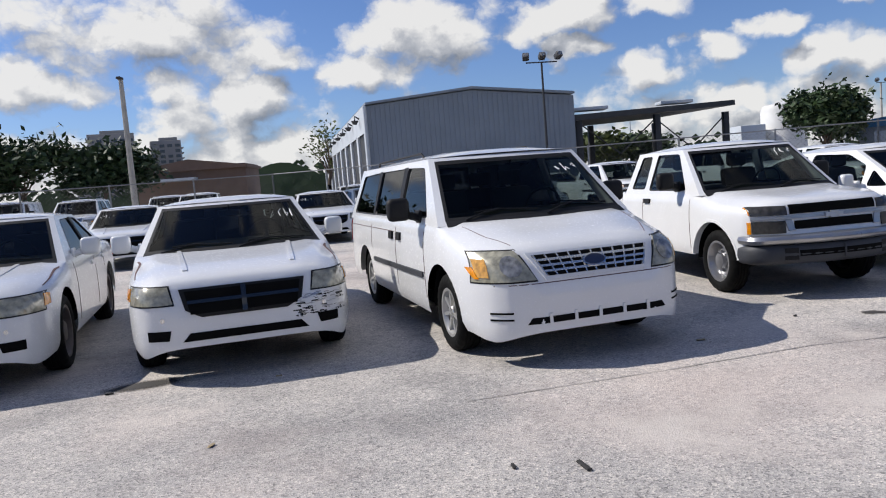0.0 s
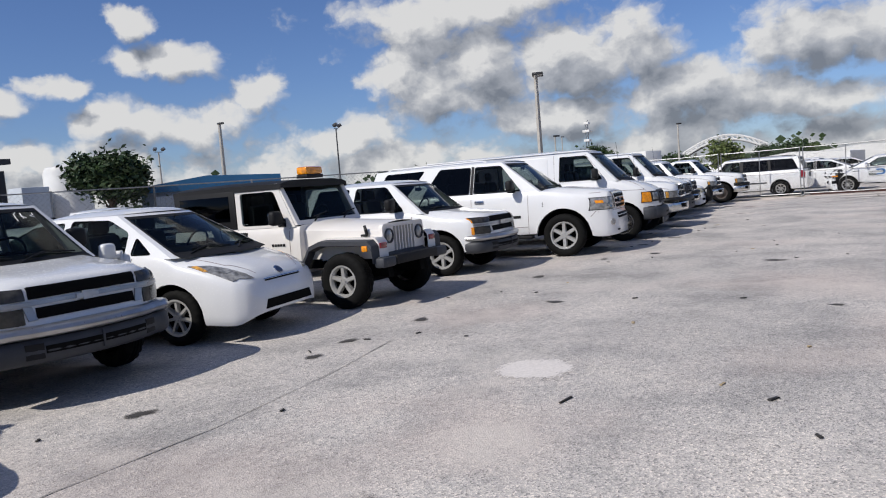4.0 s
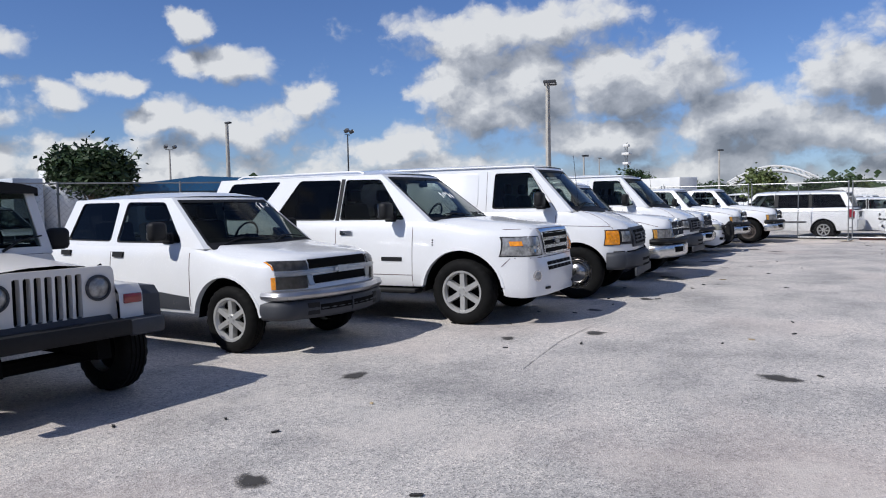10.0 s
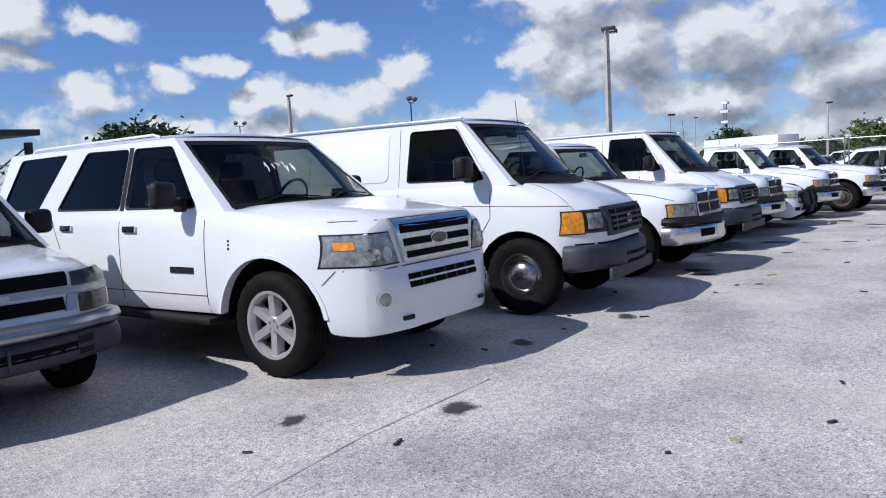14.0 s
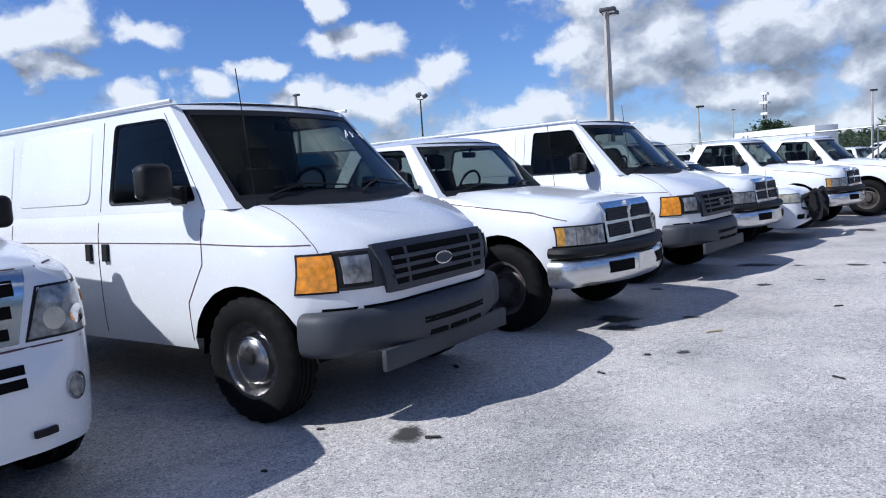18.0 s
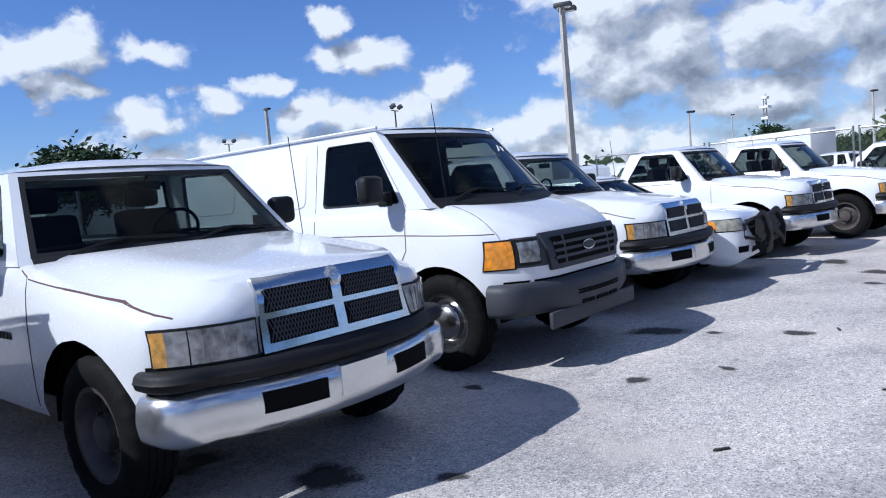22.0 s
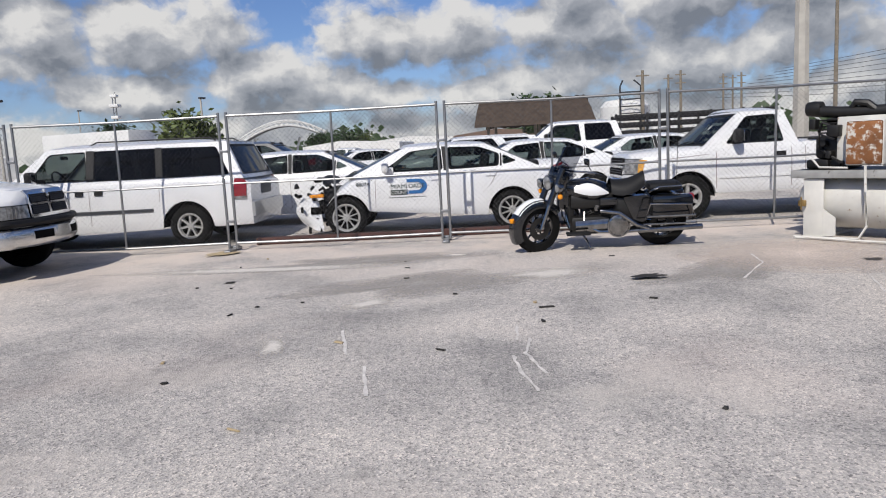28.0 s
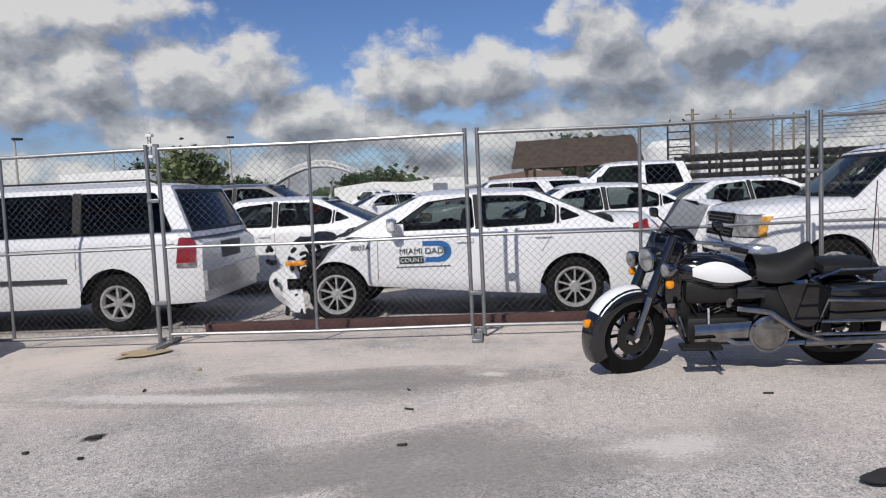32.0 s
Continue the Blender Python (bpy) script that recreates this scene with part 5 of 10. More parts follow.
    b = bmesh.new()
    K.patch(b, K.near, [(-0.9, 5.2, 0.45), (0.9, 5.2, 0.45), (0.9, 5.2, 0.68), (-0.9, 5.2, 0.68)], 16, 4, 0.045)
    part("rear_bumper", b, SILVERCAR, root)
    b = bmesh.new()
    K.patch(b, K.near, [(-0.30, 5.2, 0.78), (0.30, 5.2, 0.78), (0.32, 5.2, 0.98), (-0.32, 5.2, 0.98)], 6, 2, 0.008)
    part("plate_recess", b, GREY, root)
    corner(K, root, "reverse_lamp", LENS, [(0.90, 5.02, 0.735), (0.97, 4.82, 0.735), (0.97, 4.83, 0.785), (0.90, 5.03, 0.785)], 0.015, 4, 1)
    scrawl(root, 0.5, 1.32, 1.45, 1.5, 0.25, 3)
    return root


CHARGER = dict(L=5.05, W=1.9, hub=0.345, tyre=(0.35, 0.235, 0.225), rim="steel", rim_mat=STEEL, rim_label="black steel wheel", tuck=0.02,
               arch=[(0.98, 0.42), (4.05, 0.42)], hood=0.78, dip=0.6,
               top=[(0, 0.58), (0.03, 0.66), (0.06, 0.75), (0.12, 0.83), (0.22, 0.875), (0.45, 0.92), (0.9, 0.965), (1.35, 1.0), (3.9, 1.0), (4.2, 1.05), (4.9, 1.05), (5.05, 0.9)],
               crown=[(0, 0.03), (0.1, 0.07), (0.3, 0.11), (1.1, 0.09), (1.4, 0.02), (4.1, 0.02), (4.4, 0.06), (5.05, 0.05)],
               plan=[(0, 0.56), (0.03, 0.68), (0.08, 0.78), (0.16, 0.86), (0.28, 0.92), (0.45, 0.965), (0.9, 1), (4.5, 1), (4.9, 0.95), (5.05, 0.88)],
               base=[(0, 0.30), (0.2, 0.22), (0.5, 0.25), (4.6, 0.28), (5.05, 0.36)],
               cab=dict(w0=1.34, w1=2.16, r1=3.25, r0=4.20, H=1.49, belt=0.985, wr=0.70, edge=0.06, bulge=0.24, rbulge=0.12, seats=(2.75, 3.5), tint=(0, 1), drop=0.02,
                        win=[[(1.86, 1.02), (2.32, 1.38), (2.86, 1.395), (2.88, 1.02)], [(2.96, 1.02), (2.95, 1.395), (3.25, 1.385), (3.70, 1.13), (3.66, 1.02)]],
                        black=[[(2.87, 1.01), (2.85, 1.40), (2.96, 1.40), (2.97, 1.01)]]))


def police_sedan(label, scrape=False, push=False, paint=None, group="row of parked vehicles"):
    S = CHARGER
    root, K = start("sedan", label, S, paint or WHITE, group)
    g = front(K, root, "grille", BLACK, -0.34, 0.34, 0.535, 0.60, 0.010, 16, 3, x0t=-0.46, x1t=0.46, label="black crosshair grille")
    front(K, g, "grille_top", BLACK, -0.46, 0.46, 0.60, 0.765, 0.010, 16, 5, x0t=-0.50, x1t=0.50)
    front(K, g, "grille_opening_shade", DARK, -0.42, 0.42, 0.565, 0.745, 0.014, 16, 4, x0t=-0.46, x1t=0.46)
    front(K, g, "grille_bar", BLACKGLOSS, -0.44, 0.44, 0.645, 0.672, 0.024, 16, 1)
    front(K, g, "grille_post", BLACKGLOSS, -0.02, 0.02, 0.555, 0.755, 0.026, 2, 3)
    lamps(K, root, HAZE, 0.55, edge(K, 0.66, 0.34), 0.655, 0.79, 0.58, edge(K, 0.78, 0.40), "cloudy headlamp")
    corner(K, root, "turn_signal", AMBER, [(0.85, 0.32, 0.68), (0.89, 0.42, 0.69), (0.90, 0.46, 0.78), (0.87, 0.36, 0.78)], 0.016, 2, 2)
    front(K, root, "lower_intake_shade", DARK, -0.50, 0.50, 0.35, 0.415, 0.006, 12, 2, x0t=-0.44, x1t=0.44)
    front(K, root, "fog_recess_shade", DARK, 0.60, 0.76, 0.37, 0.45, 0.006, 5, 2, both=True, x0t=0.58)
    for s in (1, -1):
        bm = bmesh.new()
        K.disc(bm, K.ahead, (s * 0.64, 0.535), 0.018, 0.018, 0.006, 10)
        part("parking_sensor", bm, CHROME, root)
        bm = bmesh.new()
        K.patch(bm, K.over, [(s * 0.42, 0.30), (s * 0.46, 0.30), (s * 0.54, 1.4), (s * 0.50, 1.4)], 1, 8, 0.010)
        part("hood_crease", bm, paint or WHITE, root)
        bm = bmesh.new()
        K.disc(bm, K.over, (s * 0.26, 1.22), 0.02, 0.012, 0.008, 8)
        part("washer_nozzle", bm, BLACK, root)
    seams(S, K, root, [[(1.60, 0.36), (1.62, 1.0)], [(2.92, 0.36), (2.92, 1.0)], [(3.62, 0.75), (3.75, 1.0)], [(0.5, 0.84), (1.2, 0.94)]])
    handles(S, K, root, [(2.72, 0.86), (3.60, 0.88)], paint or WHITE, 0.2, 0.04)
    mirrors(S, root, paint or WHITE, 1.84, 1.0, 1.1, 0.08)
    corner(K, root, "tail_lamp", REDLENS, [(0.60, 5.1, 0.80), (0.90, 4.9, 0.80), (0.90, 4.9, 0.94), (0.60, 5.1, 0.96)], 0.01, 5, 3)
    if scrape:
        rnd = random.Random(4)
        bm = bmesh.new()
        for k in range(46):
            x, z = 0.40 + 0.42 * rnd.random() ** 0.8, 0.44 + rnd.random() * 0.18
            w, h = rnd.uniform(0.006, 0.04), rnd.uniform(0.002, 0.008)
            K.patch(bm, K.ahead, [(x - w, z - h * 0.4), (x + w, z - h + rnd.uniform(-0.01, 0.01)), (x + w * 0.8, z + h), (x - w, z + h * 0.6)], 2, 1, 0.0015 + 0.0004 * (k % 4), 0.004)
        part("scraped_paint", bm, BLACK, root, "black scrapes in the bumper paint")
        bm = bmesh.new()
        for k in range(60):
            x, z = 0.38 + 0.46 * rnd.random() ** 0.8, 0.43 + rnd.random() * 0.20
            w, h = rnd.uniform(0.005, 0.03), rnd.uniform(0.002, 0.006)
            K.patch(bm, K.ahead, [(x - w, z - h), (x + w, z - h * 0.5), (x + w * 0.7, z + h), (x - w, z + h * 0.4)], 2, 1, 0.0034 + 0.0003 * (k % 4), 0.004)
        part("bare_primer", bm, SATIN, root, "grey primer showing through the scrapes")
    if push:
        p = bmesh.new()
        for s in (1, -1):
            poly = rounded([(-0.22, 0.34), (-0.10, 0.30), (-0.02, 0.44), (-0.04, 0.80), (-0.12, 0.88), (-0.18, 0.84), (-0.24, 0.60)], 0.03, 3)
            prism(p, poly, 0.07, m=Matrix.Translation((s * 0.42 + 0.035, 0, 0)) @ Matrix.Rotation(radians(90), 4, "Z"))
        for z, y in ((0.80, -0.12), (0.62, -0.16), (0.46, -0.14)):
            tube(p, [(-0.42, y, z), (0.42, y, z)], 0.028, 10)
        for s in (1, -1):
            tube(p, [(s * 0.42, -0.12, 0.80), (s * 0.60, -0.06, 0.79), (s * 0.66, 0.03, 0.72), (s * 0.66, 0.05, 0.56), (s * 0.44, -0.1, 0.5)], 0.022, 8)
            tube(p, [(s * 0.42, -0.05, 0.40), (s * 0.42, 0.2, 0.36)], 0.03, 6)
        part("push_bumper", p, BLACK, root, "black steel push bumper", 30)
    for x, w in ((0.5, 0.35),):
        scrawl(root, -x if not scrape else x, 1.68, 1.22, 1.85, w, 5)
    return root


PRIUS = dict(L=4.45, W=1.73, hub=0.30, tyre=(0.305, 0.19, 0.19), rim="7", tuck=0.04, arch=[(0.90, 0.375), (3.60, 0.37)], hood=0.72, dip=0.65,
             top=[(0, 0.46), (0.04, 0.56), (0.10, 0.68), (0.22, 0.775), (0.5, 0.885), (0.85, 0.965), (1.0, 0.98), (3.9, 1.02), (4.3, 1.05), (4.45, 0.9)],
             crown=[(0, 0.04), (0.1, 0.08), (0.3, 0.12), (0.8, 0.10), (1.0, 0.02), (4.45, 0.03)],
             plan=[(0, 0.52), (0.03, 0.66), (0.08, 0.76), (0.2, 0.87), (0.45, 0.95), (0.9, 1), (4.0, 1), (4.3, 0.94), (4.45, 0.86)],
             base=[(0, 0.30), (0.2, 0.20), (0.5, 0.22), (4.45, 0.3)],
             cab=dict(w0=0.86, w1=1.76, r1=2.85, r0=4.22, H=1.51, belt=0.96, wr=0.60, edge=0.07, bulge=0.26, rbulge=0.1, seats=(2.15, 2.95), rtint=False, drop=0.02,
                      win=[[(1.14, 0.99), (1.40, 1.19), (1.44, 0.99)], [(1.52, 1.0), (1.52, 1.24), (1.84, 1.39), (2.40, 1.41), (2.44, 1.0)], [(2.52, 1.0), (2.50, 1.40), (2.95, 1.37), (3.35, 1.22), (3.30, 1.0)], ]))


def hatchback(label):
    S = PRIUS
    root, K = start("hatchback", label, S, WHITE)
    h = corner(K, root, "headlamp", LENS, [(0.48, 0.12, 0.65), (0.70, 0.22, 0.65), (0.835, 0.68, 0.885), (0.69, 0.50, 0.86)], 0.012, 8, 5, label="triangular clear headlamp")
    for o, s in zip(h, (1, -1)):
        bm = bmesh.new()
        K.patch(bm, K.near, [(s * 0.60, 0.3, 0.70), (s * 0.68, 0.32, 0.70), (s * 0.78, 0.54, 0.82), (s * 0.70, 0.48, 0.79)], 3, 3, 0.016)
        part("reflector", bm, LENS, o)
        bm = bmesh.new()
        K.patch(bm, K.near, [(s * 0.775, 0.46, 0.79), (s * 0.80, 0.5, 0.80), (s * 0.825, 0.64, 0.87), (s * 0.775, 0.58, 0.865)], 3, 3, 0.018)
        part("turn_signal", bm, PALEAMBER, o)
    hood_lines(K, root, [(0.40, 0.14), (0.58, 0.4), (0.66, 0.84)])
    front(K, root, "upper_slot", DARK, -0.34, 0.34, 0.615, 0.63, 0.006, 12, 1)
    front(K, root, "chrome_strip", CHROME, -0.36, 0.36, 0.634, 0.643, 0.01, 12, 1)
    front(K, root, "lower_intake_shade", DARK, -0.46, 0.46, 0.33, 0.43, 0.006, 14, 2, x0t=-0.42, x1t=0.42)
    bm = bmesh.new()
    K.disc(bm, K.ahead, (0, 0.70), 0.06, 0.042, 0.01, 20)
    o = part("oval_badge", bm, CHROME, root)
    bm = bmesh.new()
    K.disc(bm, K.ahead, (0, 0.70), 0.046, 0.031, 0.014, 20)
    part("badge_face", bm, BLUE, o)
    seams(S, K, root, [[(1.36, 0.34), (1.40, 0.96)], [(2.48, 0.34), (2.48, 0.98)], [(3.2, 0.7), (3.3, 0.98)]])
    handles(S, K, root, [(2.30, 0.86), (3.15, 0.88)], WHITE, 0.18, 0.04)
    mirrors(S, root, WHITE, 1.56, 0.98, 1.05, 0.08)
    corner(K, root, "tail_lamp", REDLENS, [(0.66, 4.4, 0.7), (0.84, 4.2, 0.7), (0.80, 4.2, 1.0), (0.66, 4.4, 1.0)], 0.01, 4, 4)
    return root


JEEP = dict(L=3.7, W=1.52, hub=0.36, tyre=(0.365, 0.2, 0.235), rim="5", rim_label="five-spoke alloy wheel", tuck=-0.10, arch=[(0.56, 0.47), (2.93, 0.44)], hood=0.70, dip=0.05,
            top=[(0.12, 1.02), (0.14, 1.04), (0.2, 1.055), (0.7, 1.10), (1.3, 1.15), (1.36, 1.13), (3.6, 1.13), (3.7, 1.1)],
            crown=[(0.12, 0.10), (0.3, 0.16), (1.25, 0.20), (1.36, 0.03), (3.7, 0.03)],
            plan=[(0.12, 0.66), (0.6, 0.74), (1.3, 0.90), (1.36, 0.98), (3.7, 0.98)], base=[(0, 0.50), (3.7, 0.46)])


def jeep(label):
    S = JEEP
    root = empty("off_roader", label, "suv", "row of parked vehicles")
    S2 = dict(S, top=[(y, z) for y, z in S["top"]], arch=S["arch"])
    bm = bmesh.new()
    # narrow hood block
    def hood(u, v):
        y = 0.16 + 1.2 * v
        hw = 0.50 + 0.14 * v
        e = 1 - abs(u) ** 4
        return (u * hw, y, 0.97 + 0.07 * v + 0.10 * e + 0.015 * (1 - u * u))
    us = [-1, -0.99, -0.94, -0.85, -0.6, -0.2, 0.2, 0.6, 0.85, 0.94, 0.99, 1]
    r = sheet(bm, hood, us, [0, 0.02, 0.1, 0.4, 0.7, 1])
    for s in (0, -1):
        col = [row[s] for row in r]
        low = [bm.verts.new((v.co.x, v.co.y, 0.62)) for v in col]
        for i in range(len(col) - 1):
            bm.faces.new((col[i], col[i + 1], low[i + 1], low[i]))
    part("hood", bm, CREAM, root, sharp=40)
    # grille plate with seven slots
    bm = bmesh.new()
    outer = rounded([(-0.53, 0.58), (0.53, 0.58), (0.51, 0.86), (0.50, 1.06), (-0.50, 1.06), (-0.51, 0.86)], 0.06, 4)
    loops = [outer] + [rounded([(x - 0.026, 0.69), (x + 0.026, 0.69), (x + 0.026, 1.015), (x - 0.026, 1.015)], 0.016, 2) for x in (-0.222, -0.148, -0.074, 0, 0.074, 0.148, 0.222)]
    flat = [p for l in loops for p in l]
    A, B = [bm.verts.new((x, 0.11, z)) for x, z in flat], [bm.verts.new((x, 0.17, z)) for x, z in flat]
    for a, b, c in tessellate_polygon([[Vector((x, z, 0)) for x, z in l] for l in loops]):
        bm.faces.new((A[a], A[b], A[c]))
    k = 0
    for l in loops:
        for i in range(len(l)):
            a, b = k + i, k + (i + 1) % len(l)
            bm.faces.new((A[a], A[b], B[b], B[a]))
        k += len(l)
    g = part("grille", bm, CREAM, root, "seven-slot grille")
    bm = bmesh.new()
    box(bm, 0, 0.20, 0.85, 0.6, 0.03, 0.38)
    part("radiator", bm, DARK, g)
    for s in (1, -1):
        bm = bmesh.new()
        lathe(bm, [(0.098, 0), (0.098, 0.02), (0.084, 0.024), (0.08, 0.012)], 24, m=pose(s * 0.37, 0.11, 0.90, 0, 0, -90))
        h = part("headlamp_ring", bm, GREY, g)
        bm = bmesh.new()
        lathe(bm, [(0.083, 0.008), (0.06, 0.02), (0.03, 0.027), (0, 0.03)], 24, m=pose(s * 0.37, 0.11, 0.90, 0, 0, -90))
        part("headlamp", bm, LENS, h, "round headlamp")
        # fender with flare
        bm = bmesh.new()
        prof = [(0.04, 0.60), (0.05, 0.84), (0.10, 0.905), (0.9, 0.92), (1.12, 0.86), (1.34, 0.55)]
        rows = [[bm.verts.new((s * x, y, z)) for y, z in prof] for x in (0.5, 0.70)]
        for j in range(5):
            bm.faces.new((rows[0][j], rows[0][j + 1], rows[1][j + 1], rows[1][j]))
        low = [bm.verts.new((s * 0.70, y, z - 0.05)) for y, z in prof]
        for j in range(5):
            bm.faces.new((rows[1][j], rows[1][j + 1], low[j + 1], low[j]))
        part("fender", bm, CREAM, root)
        bm = bmesh.new()
        prof = [(0.05, 0.66), (0.06, 0.82), (0.12, 0.885), (0.88, 0.905), (1.06, 0.84), (1.22, 0.58)]
        rows = [[bm.verts.new((s * x, y, z + dz)) for y, z in prof] for x, dz in ((0.69, 0.0), (0.86, -0.012), (0.86, -0.07), (0.72, -0.09))]
        for P, Q in zip(rows, rows[1:]):
            for j in range(5):
                bm.faces.new((P[j], P[j + 1], Q[j + 1], Q[j]))
        part("fender_flare", bm, GREY, root, "grey plastic fender flare")
        bm = bmesh.new()
        box(bm, s * 0.61, 0.045, 0.80, 0.15, 0.03, 0.075, 0.01)
        part("turn_signal", bm, REDLENS, root, "brown-amber turn lamp")
        bm = bmesh.new()
        box(bm, s * 0.858, 0.16, 0.78, 0.02, 0.085, 0.075, 0.008)
        part("side_marker", bm, AMBER, root)
        bm = bmesh.new()
        tube(bm, [(s * 0.54, 0.33, 0.94), (s * 0.56, 0.33, 1.0), (s * 0.54, 0.36, 1.05)], 0.022, 6)
        box(bm, s * 0.56, 0.36, 0.93, 0.05, 0.09, 0.03, 0.008)
        part("hood_latch", bm, BLACK, root)
    # tub
    T = dict(L=3.7, W=1.52, hub=0.36, tyre=S["tyre"], arch=[(2.93, 0.44)], hood=0.9, dip=0.5, top=[(1.3, 1.12), (3.7, 1.12)], crown=[(1.3, 0.02), (3.7, 0.02)], plan=[(1.3, 0.97), (1.5, 1), (3.7, 1)], base=[(1.3, 0.46), (3.7, 0.46)], cab=dict(w0=1.3, r0=3.7))
    bm = shell(T)
    K = Skin(bm, T)
    part("tub", bm, [CREAM, INTERIOR], root)
    wheels(S, root)
    # windscreen frame and top
    bm = bmesh.new()
    P = lambda x, v, d=0.0: Vector((x, 1.32 + 0.30 * v + d, 1.12 + 0.58 * v))
    for x0, x1, v0, v1 in ((-0.72, -0.64, 0, 1), (0.64, 0.72, 0, 1), (-0.64, 0.64, 0, 0.10), (-0.64, 0.64, 0.92, 1)):
        q = [P(x0, v0), P(x1, v0), P(x1, v1), P(x0, v1)]
        a = [bm.verts.new(p) for p in q]
        b = [bm.verts.new(p + Vector((0, 0.05, 0))) for p in q]
        bm.faces.new(a)
        bm.faces.new(b)
        for i in range(4):
            bm.faces.new((a[i], b[i], b[(i + 1) % 4], a[(i + 1) % 4]))
    part("windscreen_frame", bm, CREAM, root)
    bm = bmesh.new()
    bm.faces.new([bm.verts.new(P(x, v, 0.02)) for x, v in ((-0.64, 0.1), (0.64, 0.1), (0.64, 0.92), (-0.64, 0.92))])
    part("windscreen", bm, GLASS, root)
    bm = bmesh.new()
    def top(u, v):
        y = 1.55 + 2.12 * v
        return (u * 0.735, y, 1.69 + 0.055 * (1 - abs(u) ** 5) + 0.02 * math.sin(v * 3.1))
    r = sheet(bm, top, us, [0, 0.02, 0.25, 0.5, 0.75, 0.98, 1])
    for s in (0, -1):
        col = [row[s] for row in r]
        low = [bm.verts.new((v.co.x * 1.005, v.co.y, 1.62)) for v in col]
        for i in range(len(col) - 1):
            bm.faces.new((col[i], col[i + 1], low[i + 1], low[i]))
    bm.faces.new([*r[0], bm.verts.new((0.735, 1.55, 1.64)), bm.verts.new((-0.735, 1.55, 1.64))])
    part("roof", bm, BLACK, root, "black hard top")
    bm = bmesh.new()
    box(bm, 0, 3.66, 1.40, 1.46, 0.05, 0.56, 0.02)
    part("rear_wall", bm, BLACK, root)
    for s in (1, -1):
        bm = bmesh.new()
        x = s * 0.73
        loops = [[(1.36, 1.10), (1.62, 1.66), (2.42, 1.66), (2.42, 1.10)], rounded([(1.52, 1.14), (1.70, 1.60), (2.33, 1.60), (2.33, 1.14)], 0.05)]
        flat = [p for l in loops for p in l]
        A, B = [bm.verts.new((x, y, z)) for y, z in flat], [bm.verts.new((x - s * 0.04, y, z)) for y, z in flat]
        for a, b, c in tessellate_polygon([[Vector((y, z, 0)) for y, z in l] for l in loops]):
            bm.faces.new((A[a], A[b], A[c]))
            bm.faces.new((B[a], B[b], B[c]))
        k = 0
        for l in loops:
            for i in range(len(l)):
                a, b = k + i, k + (i + 1) % len(l)
                bm.faces.new((A[a], A[b], B[b], B[a]))
            k += len(l)
        d = part("door_frame", bm, CREAM, root)
        bm = bmesh.new()
        bm.faces.new([bm.verts.new((x - s * 0.015, y, z)) for y, z in loops[1]])
        part("side_window", bm, GLASS, d)
        bm = bmesh.new()
        box(bm, s * 0.725, 3.04, 1.38, 0.03, 1.22, 0.54, 0.01)
        q = part("top_side", bm, BLACK, root)
        bm = bmesh.new()
        box(bm, s * 0.742, 3.04, 1.40, 0.008, 1.0, 0.36, 0.003)
        part("side_window", bm, TINT, q)
        bm = bmesh.new()
        rows = []
        for k in range(13):
            a = math.pi * k / 12
            rows.append([bm.verts.new((s * xx, 2.93 + rr * math.cos(a), 0.36 + rr * math.sin(a))) for xx, rr in ((0.72, 0.44), (0.86, 0.44), (0.86, 0.50), (0.74, 0.54))])
        for P2, Q in zip(rows, rows[1:]):
            for j in range(3):
                bm.faces.new((P2[j], P2[j + 1], Q[j + 1], Q[j]))
        part("fender_flare", bm, GREY, root)
    seams(T, K, root, [[(1.46, 0.52), (1.46, 1.1)], [(2.42, 0.9), (2.42, 1.1)], [(1.46, 0.52), (2.2, 0.52)]])
    handles(T, K, root, [(2.30, 1.02)], BLACK, 0.14, 0.06)
    mirrors(dict(W=1.52), root, BLACK, 1.55, 1.14, 1.15, 0.08)
    for k in range(5):
        for z, h in ((0.98, 0.035), (0.68, 0.02)):
            bm = bmesh.new()
            box(bm, -0.765, 1.56 + k * 0.05, z - 0.12, 0.006, 0.035, h, 0.001)
            part("badge_letter", bm, BLACK, root)
    bm = bmesh.new()
    box(bm, 0, -0.02, 0.60, 1.02, 0.15, 0.12, 0.015)
    part("front_bumper", bm, BLACK, root, "black steel front bumper")
    for s in (1, -1):
        bm = bmesh.new()
        box(bm, s * 0.66, -0.01, 0.59, 0.30, 0.15, 0.13, 0.03)
        part("bumper_end", bm, GREY, root, "grey plastic bumper end cap")
    bm = bmesh.new()
    sheet(bm, lambda u, v: (u * 0.46, 0.05 - 0.02 + 0.09 * v, 0.62 + 0.08 * v), [-1, -0.5, 0, 0.5, 1], [0, 1])
    part("bumper_cover", bm, GREY, root)
    bm = bmesh.new()
    box(bm, -0.02, 1.62, 1.785, 0.36, 0.2, 0.05, 0.01)
    l = part("light_bar_base", bm, BLACK, root)
    bm = bmesh.new()
    box(bm, -0.02, 1.62, 1.865, 0.36, 0.19, 0.11, 0.025)
    part("amber_beacon", bm, AMBER, l, "amber warning light bar")
    for x in (-0.36, 0.3):
        bm = bmesh.new()
        tube(bm, [P(x, 0.06, -0.02), P(x + 0.18, 0.22, -0.02)], 0.012, 6)
        tube(bm, [P(x + 0.02, 0.16, -0.015), P(x + 0.36, 0.26, -0.015)], 0.008, 6)
        part("wiper", bm, BLACK, root)
